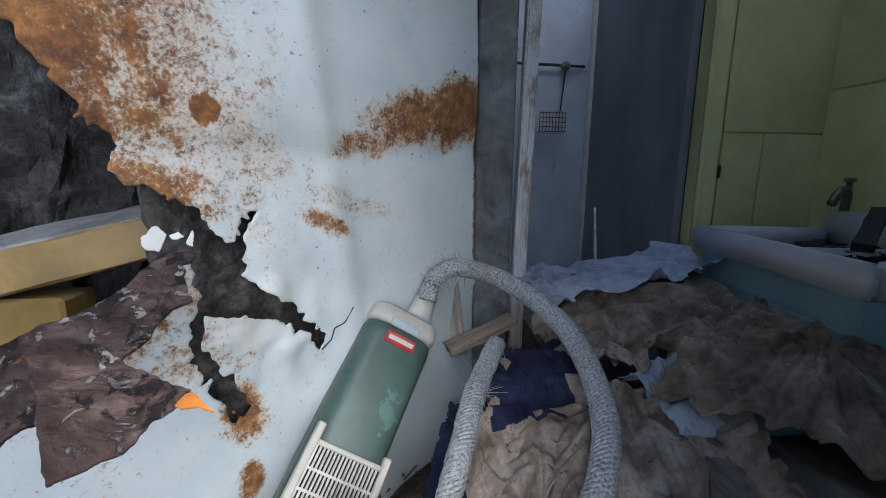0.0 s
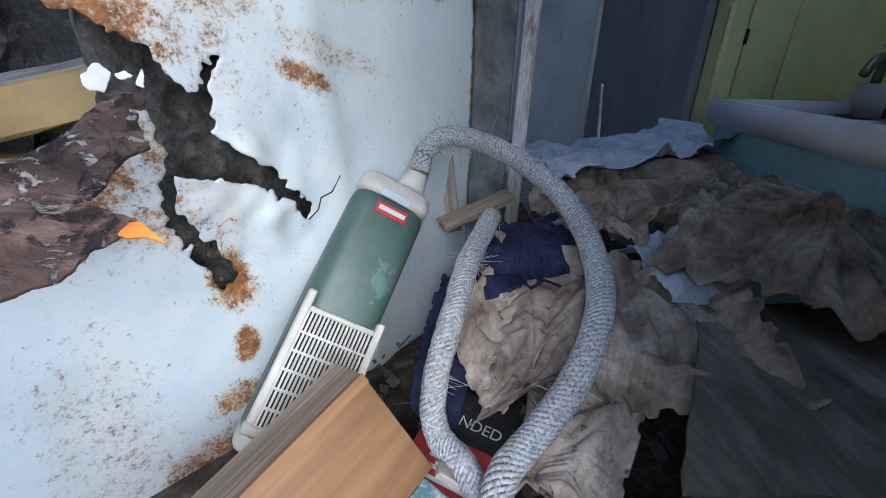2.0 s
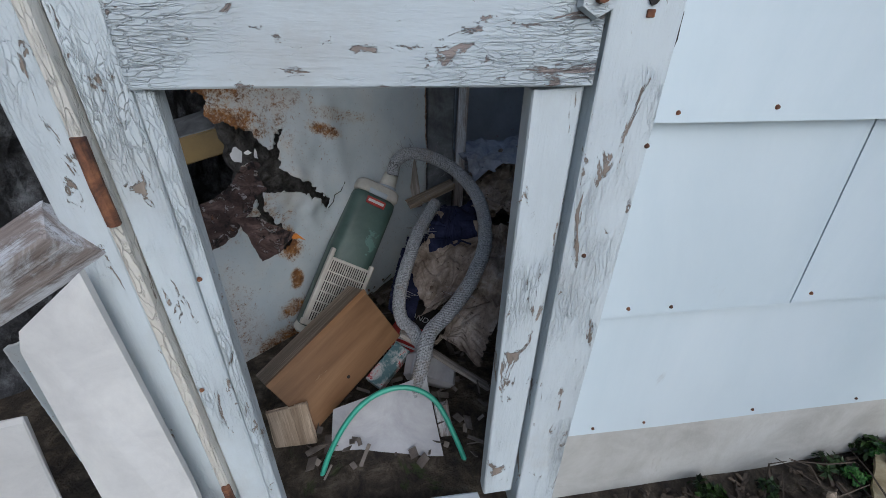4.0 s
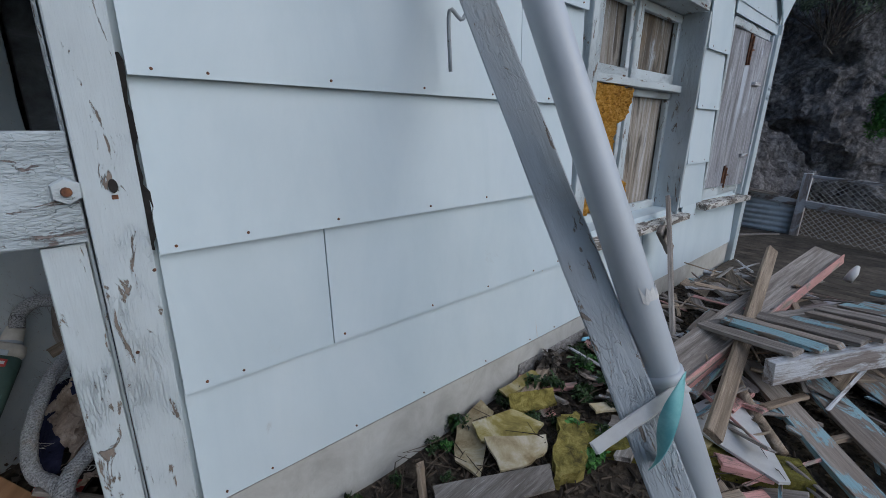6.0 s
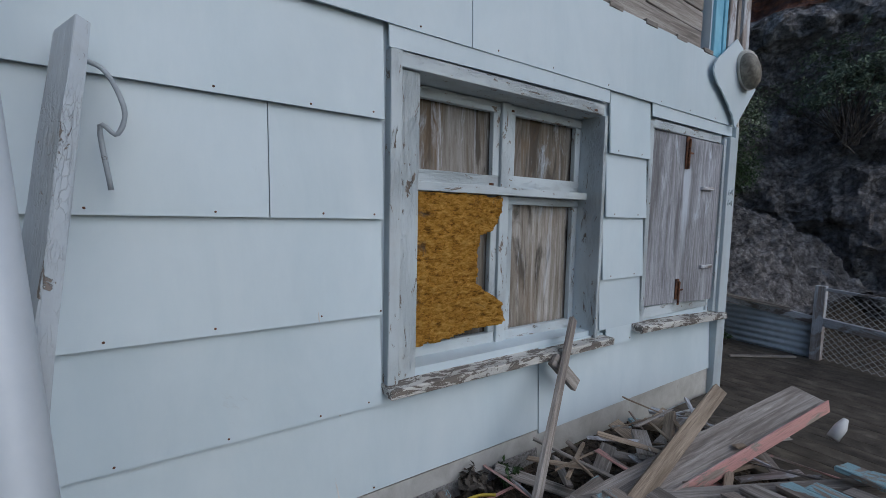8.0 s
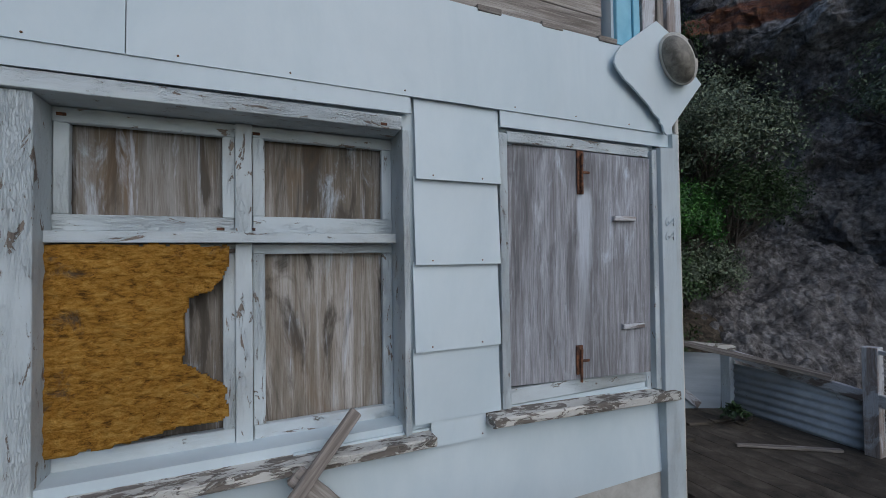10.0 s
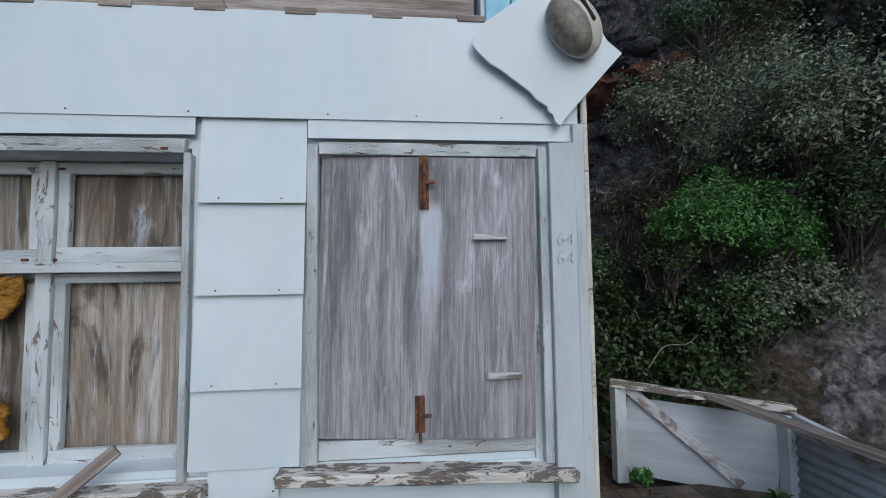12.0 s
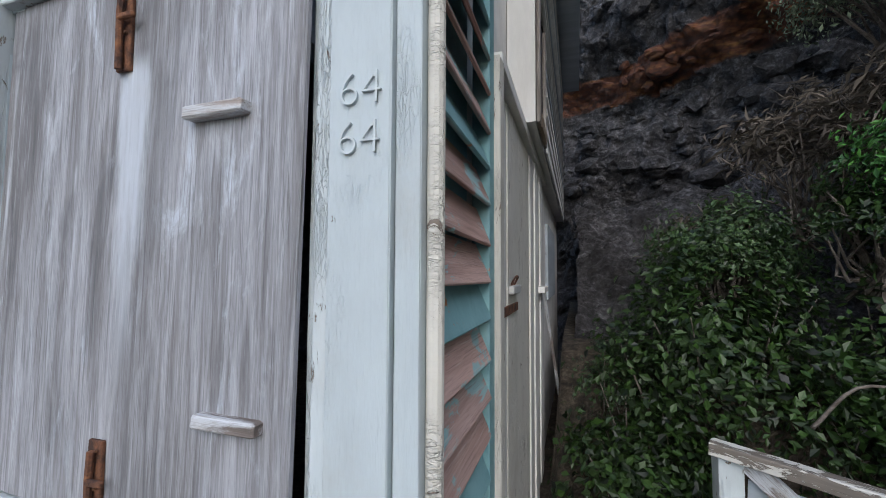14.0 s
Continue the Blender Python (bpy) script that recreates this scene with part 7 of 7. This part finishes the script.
for x, y, z0, z1 in ((6.70, 1.37, 0.05, 0.80), (7.68, 0.90, 0.05, 0.66), (7.66, -0.18, 0.05, 0.90), (7.1, -1.9, 0.05, 0.85)):
    stuff_box("post", (x - 0.045, y - 0.045, z0), (x + 0.045, y + 0.045, z1), trim_paint if z1 < 0.85 else fp, fence)
plank("rail", (6.64, 1.36, 0.80), (7.70, 0.86, 0.70), 0.07, 0.05, sill_paint, fence)
plank("rail", (7.25, 1.06, 0.755), (7.72, 0.10, 0.60), 0.12, 0.03, old_wood, fence, (0, 0, 1), 0.002)
plank("rail", (7.70, 0.92, 0.64), (7.66, -0.14, 0.52), 0.05, 0.08, fp, fence)
plank("rail", (7.65, -0.2, 0.52), (7.10, -1.9, 0.46), 0.05, 0.09, fp, fence)
plank("rail", (7.66, -0.2, 0.87), (7.10, -1.9, 0.84), 0.03, 0.03, fp, fence)
plank("sheet_panel", (6.75, 1.365, 0.40), (7.64, 0.945, 0.34), 0.58, 0.012, grey_paint, fence, (-0.43, -0.9, 0), 0.001, "grey-blue painted sheet panel")
plank("brace", (6.76, 1.33, 0.76), (7.42, 1.02, 0.14), 0.075, 0.025, fp, fence, (-0.43, -0.9, 0))
cor = bmesh.new()
prev = None
for k in range(46):
    z = 0.08 + k * 0.0105
    o = 0.011 * math.sin(k * 0.95)
    a, b = cor.verts.new((7.70 + o, 0.86, z)), cor.verts.new((7.67 + o, -0.14, z))
    if prev:
        cor.faces.new((prev[0], prev[1], b, a))
    prev = (a, b)
co = part("corrugated_panel", cor, grey_paint, fence, "grey corrugated iron panel", None, True)
co.modifiers.new("thickness", "SOLIDIFY").thickness = 0.003
wire = surf("galvanised_wire", [(0.3, (0.42, 0.43, 0.44)), (0.7, (0.60, 0.61, 0.62))], 30, rough=0.6, metal=0.2)
wm = bmesh.new()
f0, f1 = Vector((7.64, -0.24, 0.12)), Vector((7.10, -1.88, 0.10))
fu = (f1 - f0)
n_d = 24
hgt = 0.72
for fam in (1, -1):
    for k in range(-14, n_d + 14):
        pts = []
        for q in range(13):
            s = (k + fam * q) / n_d
            if 0 <= s <= 1:
                pts.append(f0 + fu * s + Vector((0, 0, hgt * q / 12)) + Vector((0.004 * (1 if q % 2 else -1) * fam, 0, 0)))
        for a, b in zip(pts, pts[1:]):
            d = (b - a).normalized()
            u1 = d.cross(Vector((1, 0.3, 0))).normalized() * 0.0026
            u2 = d.cross(u1).normalized() * 0.0026
            ring = [[wm.verts.new(p + u) for u in (u1, u2, -u1, -u2)] for p in (a, b)]
            for i in range(4):
                wm.faces.new((ring[0][i], ring[0][(i + 1) % 4], ring[1][(i + 1) % 4], ring[1][i]))
wmo = part("wire_mesh", wm, wire, fence, "diamond wire netting")
wmo["kind"] = "stuff"
lone_plank("batten", "loose grey batten on the deck", "batten", (6.9, 0.35, 0.115), (7.5, -0.05, 0.115), 0.04, 0.02, old_wood)
for k, (x, y) in enumerate(((6.75, 1.05), (6.95, 0.8), (7.2, 0.75), (6.5, 0.6), (6.6, 0.95), (7.35, 0.6))):
    lone_plank("offcut", "dark damp offcut lying on the deck", "offcut", (x, y, 0.115), (x + 0.22, y - 0.10 + 0.03 * k, 0.115), 0.06, 0.022, deck_wood, (0, 0, 1), "offcuts on the deck")

# ---- hillside and plants ----
def slope_at(u, v):
    x = 6.15 + 5.0 * u
    y = 1.5 + 6.2 * v - 1.6 * u * (1 - v)
    z = 0.05 + 2.5 * smooth01(0.0, 0.85, v) + 2.2 * smooth01(0.3, 0.9, u) * (0.35 + 0.65 * v)
    q = Vector((x, y, z))
    crag = noise.voronoi(q * 2.4)[0]
    rise = 0.20 * fbm(q * 1.1, 6) + 0.10 * (crag[1] - crag[0]) * smooth01(0.25, 0.6, u)
    peb = noise.voronoi(q * 6.5)[0]
    rise += 0.08 * (peb[1] - peb[0])
    return (x - 0.3 * rise, y - 0.6 * rise, z + rise - 0.35 * (1 - smooth01(0, 0.12, v)))


hv, hf = grid_surface(230, 230, slope_at)
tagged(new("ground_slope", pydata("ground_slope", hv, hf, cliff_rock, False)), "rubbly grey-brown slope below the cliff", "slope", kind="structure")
bark = surf("grey_bark", [(0.3, (0.07, 0.055, 0.045)), (0.7, (0.22, 0.19, 0.165))], 20, rough=0.9, bump=0.6)


def bush(name, label, center, radii, leaf, count, clumps, material, seed, slim=0.45, foot=None, twigs=True):
    """A shrub: stems out to clumps, each clump a spray of folded leaves; uneven outline with gaps."""
    rs = np.random.RandomState(seed)
    c = Vector(center)
    root = thing(name, (foot or (center[0], center[1], center[2] - radii[2])), label, "shrub")
    heads = []
    for k in range(clumps):
        d = Vector(rs.normal(size=3)).normalized()
        if d.z < -0.35:
            d.z *= -0.6
        r = rs.uniform(0.45, 1.15) * (1 + 0.3 * noise.noise(d * 2.2 + Vector((seed, 0, 0))))
        heads.append((c + Vector((d.x * radii[0] * r, d.y * radii[1] * r, d.z * radii[2] * r)), d))
    vs, fs = [], []
    per = count // clumps
    for h, d in heads:
        size = rs.uniform(0.5, 1.4) * min(radii) * 0.25
        for q in range(per):
            o = Vector(rs.normal(size=3)) * size * 0.55
            p = h + o
            up = (d * 0.9 + Vector(rs.normal(size=3)) * 0.55 + Vector((0, 0, 0.35))).normalized()
            t = up.cross(Vector(rs.normal(size=3))).normalized()
            nrm = up.cross(t)
            l = leaf * rs.uniform(0.6, 1.3)
            w = l * slim
            a = p
            b = p + t * l * 0.5 + nrm * w * 0.5 + up * l * 0.12
            e = p + t * l + up * l * rs.uniform(-0.15, 0.2)
            g = p + t * l * 0.5 - nrm * w * 0.5 + up * l * 0.12
            i = len(vs)
            vs += [a, b, e, g]
            fs += [(i, i + 1, i + 2), (i, i + 2, i + 3)]
    part("crown", pydata("crown", vs, fs, material, False), None, root)
    if twigs:
        f = Vector(foot or (center[0], center[1], center[2] - radii[2]))
        bm = bmesh.new()
        for h, d in heads[:: max(1, clumps // 40)]:
            mid = f.lerp(h, 0.5) + Vector(rs.normal(size=3)) * 0.08
            seg = ring_tube([f + Vector(rs.normal(size=3)) * 0.06, mid, h], [0.016, 0.009, 0.003], 5)
            me = bpy.data.meshes.new("tmp")
            seg.to_mesh(me)
            seg.free()
            bm.from_mesh(me)
            bpy.data.meshes.remove(me)
        part("stem", bm, bark, root, "thin grey branching stems")["kind"] = "stuff"
    return root


green_gloss = leaf_material("glossy_green_leaf", (0.002, 0.007, 0.002), (0.025, 0.058, 0.009), 0.48)
green_bright = leaf_material("bright_green_leaf", (0.018, 0.075, 0.018), (0.075, 0.215, 0.04), 0.55)
green_dark = leaf_material("dark_green_leaf", (0.016, 0.035, 0.012), (0.05, 0.095, 0.03), 0.45)
green_grey = leaf_material("grey_green_leaf", (0.045, 0.066, 0.042), (0.19, 0.235, 0.15), 0.6)
dry = leaf_material("dry_twig", (0.03, 0.025, 0.02), (0.13, 0.11, 0.09), 0.9)
bush("coprosma_shrub", "glossy green shrub behind the gate", (6.95, 2.45, 0.72), (0.62, 0.60, 0.95), 0.055, 7500, 190, green_gloss, 1, 0.6, (6.9, 2.5, -0.1))
bush("coprosma_shrub", "glossy green shrub spreading over the fence", (7.85, 2.15, 0.55), (0.75, 0.55, 0.75), 0.055, 6500, 150, green_gloss, 2, 0.6, (7.8, 2.3, -0.1))
bush("coprosma_shrub", "dark shrub filling the gap beside the hut", (6.45, 2.75, 0.35), (0.35, 0.5, 0.75), 0.036, 5000, 90, green_dark, 3, 0.6, (6.4, 2.8, -0.2))
bush("coprosma_shrub", "low glossy shrub crowding the hut corner", (6.50, 2.05, 0.28), (0.42, 0.42, 0.52), 0.055, 3600, 95, green_gloss, 20, 0.6, (6.5, 2.2, -0.2))
bush("leafy_shrub", "bright green feathery shrub", (8.30, 2.1, 2.1), (0.72, 0.45, 0.46), 0.05, 11000, 150, green_bright, 4, 0.4, (8.35, 2.45, 1.85))
bush("leafy_shrub", "small bright green sprig beside the feathery shrub", (8.75, 1.95, 1.85), (0.34, 0.3, 0.34), 0.05, 3000, 50, green_bright, 24, 0.4, (8.8, 2.2, 1.6))
bush("leafy_shrub", "ragged bright green growth under the feathery shrub", (7.75, 2.2, 1.75), (0.36, 0.3, 0.36), 0.045, 3000, 55, green_gloss, 25, 0.5, (7.8, 2.4, 1.4))
bush("leafy_shrub", "dark round-leaved shrub below the feathery one", (8.45, 2.15, 1.2), (0.65, 0.45, 0.55), 0.04, 8000, 150, green_dark, 5, 0.8, (8.5, 2.4, 0.3))
bush("olearia_shrub", "grey-green shrub hanging on the slope", (9.2, 1.85, 3.1), (0.95, 0.7, 0.85), 0.055, 12000, 220, green_grey, 6, 0.42, (9.3, 2.2, 2.5))
bush("olearia_shrub", "grey-green shrub at the top of the slope", (8.35, 3.0, 3.6), (0.70, 0.5, 0.60), 0.05, 8000, 150, green_grey, 7, 0.42, (8.4, 3.2, 3.1))
bush("olearia_shrub", "grey-green shrub under the cliff", (9.9, 3.2, 4.2), (1.0, 0.7, 0.8), 0.055, 9000, 160, green_grey, 8, 0.42, (10.0, 3.4, 3.6))
bush("leafy_shrub", "dark green shrub high on the slope", (9.1, 3.1, 4.9), (0.9, 0.6, 0.6), 0.045, 7000, 140, green_dark, 9, 0.5, (9.2, 3.3, 4.4))
bush("leafy_shrub", "green climber hanging on the cliff face", (10.8, -0.56, 1.6), (0.28, 0.22, 0.72), 0.045, 9000, 160, green_bright, 10, 0.5, (10.9, -0.56, 0.6), False)
bush("leafy_shrub", "grey-green growth on the cliff face", (10.9, 0.5, 3.6), (0.4, 0.8, 0.9), 0.055, 7000, 150, green_grey, 11, 0.45, (11.1, 0.5, 2.9))
bush("leafy_shrub", "dark growth high on the cliff face", (11.3, -1.0, 4.4), (0.5, 1.1, 0.8), 0.055, 6000, 140, green_dark, 12, 0.45, (11.8, -1.4, 4.6))
bush("leafy_shrub", "dark green shrub above the glossy ones", (7.15, 2.9, 1.6), (0.50, 0.4, 0.42), 0.04, 7000, 130, green_dark, 15, 0.55, (7.2, 3.0, 1.1))
bush("leafy_shrub", "grey-green round-leaved shrub over the rubble", (8.95, 2.05, 1.35), (0.60, 0.4, 0.42), 0.042, 7000, 130, green_grey, 16, 0.7, (9.0, 2.3, 0.9))
bush("olearia_shrub", "grey-green shrub above the feathery one", (8.95, 2.5, 3.0), (0.75, 0.5, 0.55), 0.05, 11000, 190, green_grey, 17, 0.42, (9.0, 2.8, 2.4))
bush("olearia_shrub", "dull green shrub crowding the slope", (9.7, 1.9, 2.3), (0.8, 0.6, 0.7), 0.05, 10000, 180, green_dark, 18, 0.45, (9.8, 2.2, 1.7))
bush("dry_brush", "dry twiggy brush above the dark shrub", (7.75, 3.0, 2.35), (0.5, 0.4, 0.45), 0.12, 3000, 80, dry, 19, 0.04, (7.8, 3.2, 1.8))
bush("dry_brush", "dry brown brush between the shrubs", (8.3, 2.9, 2.6), (0.6, 0.4, 0.5), 0.12, 2500, 70, dry, 13, 0.04, (8.4, 3.1, 1.8))
bush("dry_brush", "dry brown brush on the slope", (7.4, 3.6, 1.7), (0.5, 0.5, 0.35), 0.12, 2500, 70, dry, 14, 0.04, (7.5, 3.7, 1.2))
branch = part("bare_branch", ring_tube(smooth_line([(7.05, 1.52, 0.86), (7.22, 1.55, 1.03), (7.42, 1.56, 1.04), (7.56, 1.6, 1.11)], 12), [0.009 - 0.0005 * i for i in range(13)], 6), bark, None, "", None, True)
tagged(branch, "bare pale branch reaching over the fence", "branch")
for x, y, s, mtl in ((1.18, -0.04, 0.05, green_gloss), (1.77, 0.02, 0.05, green_gloss), (1.62, 0.02, 0.035, green_dark), (2.25, -0.05, 0.05, green_dark), (2.4, -0.42, 0.04, green_gloss),
                     (-0.36, -0.22, 0.10, green_bright), (7.35, 0.62, 0.10, green_dark), (6.75, 1.15, 0.08, green_bright), (2.55, -0.12, 0.06, green_dark), (3.3, -0.05, 0.07, green_dark),
                     (2.05, -0.2, 0.04, green_dark), (1.4, -0.02, 0.03, green_gloss), (1.28, -0.12, 0.03, green_dark), (2.15, -0.35, 0.05, green_bright),
                     (2.35, -0.28, 0.045, green_dark), (2.5, -0.5, 0.04, green_bright), (2.7, -0.15, 0.05, green_gloss), (1.55, -0.15, 0.025, green_dark), (2.9, -0.08, 0.06, dry), (3.05, -0.03, 0.09, dry), (2.45, -0.02, 0.06, dry),
                     (1.80, 0.02, 0.045, green_bright), (2.07, 0.0, 0.04, green_gloss), (2.18, -0.01, 0.035, dry), (2.55, -0.16, 0.045, green_bright), (2.03, -0.50, 0.045, green_bright), (2.125, -0.266, 0.03, green_gloss),
                     (2.186, -0.476, 0.05, green_gloss), (1.666, -0.03, 0.03, green_bright), (2.69, -0.05, 0.05, green_dark), (2.64, -0.16, 0.05, green_bright), (2.5, -0.33, 0.06, green_dark), (2.39, -0.02, 0.05, dry),
                     (2.083, -0.504, 0.04, green_bright), (2.376, -0.268, 0.05, green_gloss), (2.3, -0.12, 0.05, green_dark), (2.45, -0.22, 0.05, dry), (2.75, -0.28, 0.06, green_dark)):
    z = 0.1 if x > 6 else ground_z(x, y)
    bush("weed", "small leafy weed growing in the litter", (x, y, z + s * 0.8), (s, s, s * 0.9), s * 0.6, 160, 9, mtl, int(abs(x) * 100), 0.5, (x, y, z), False)
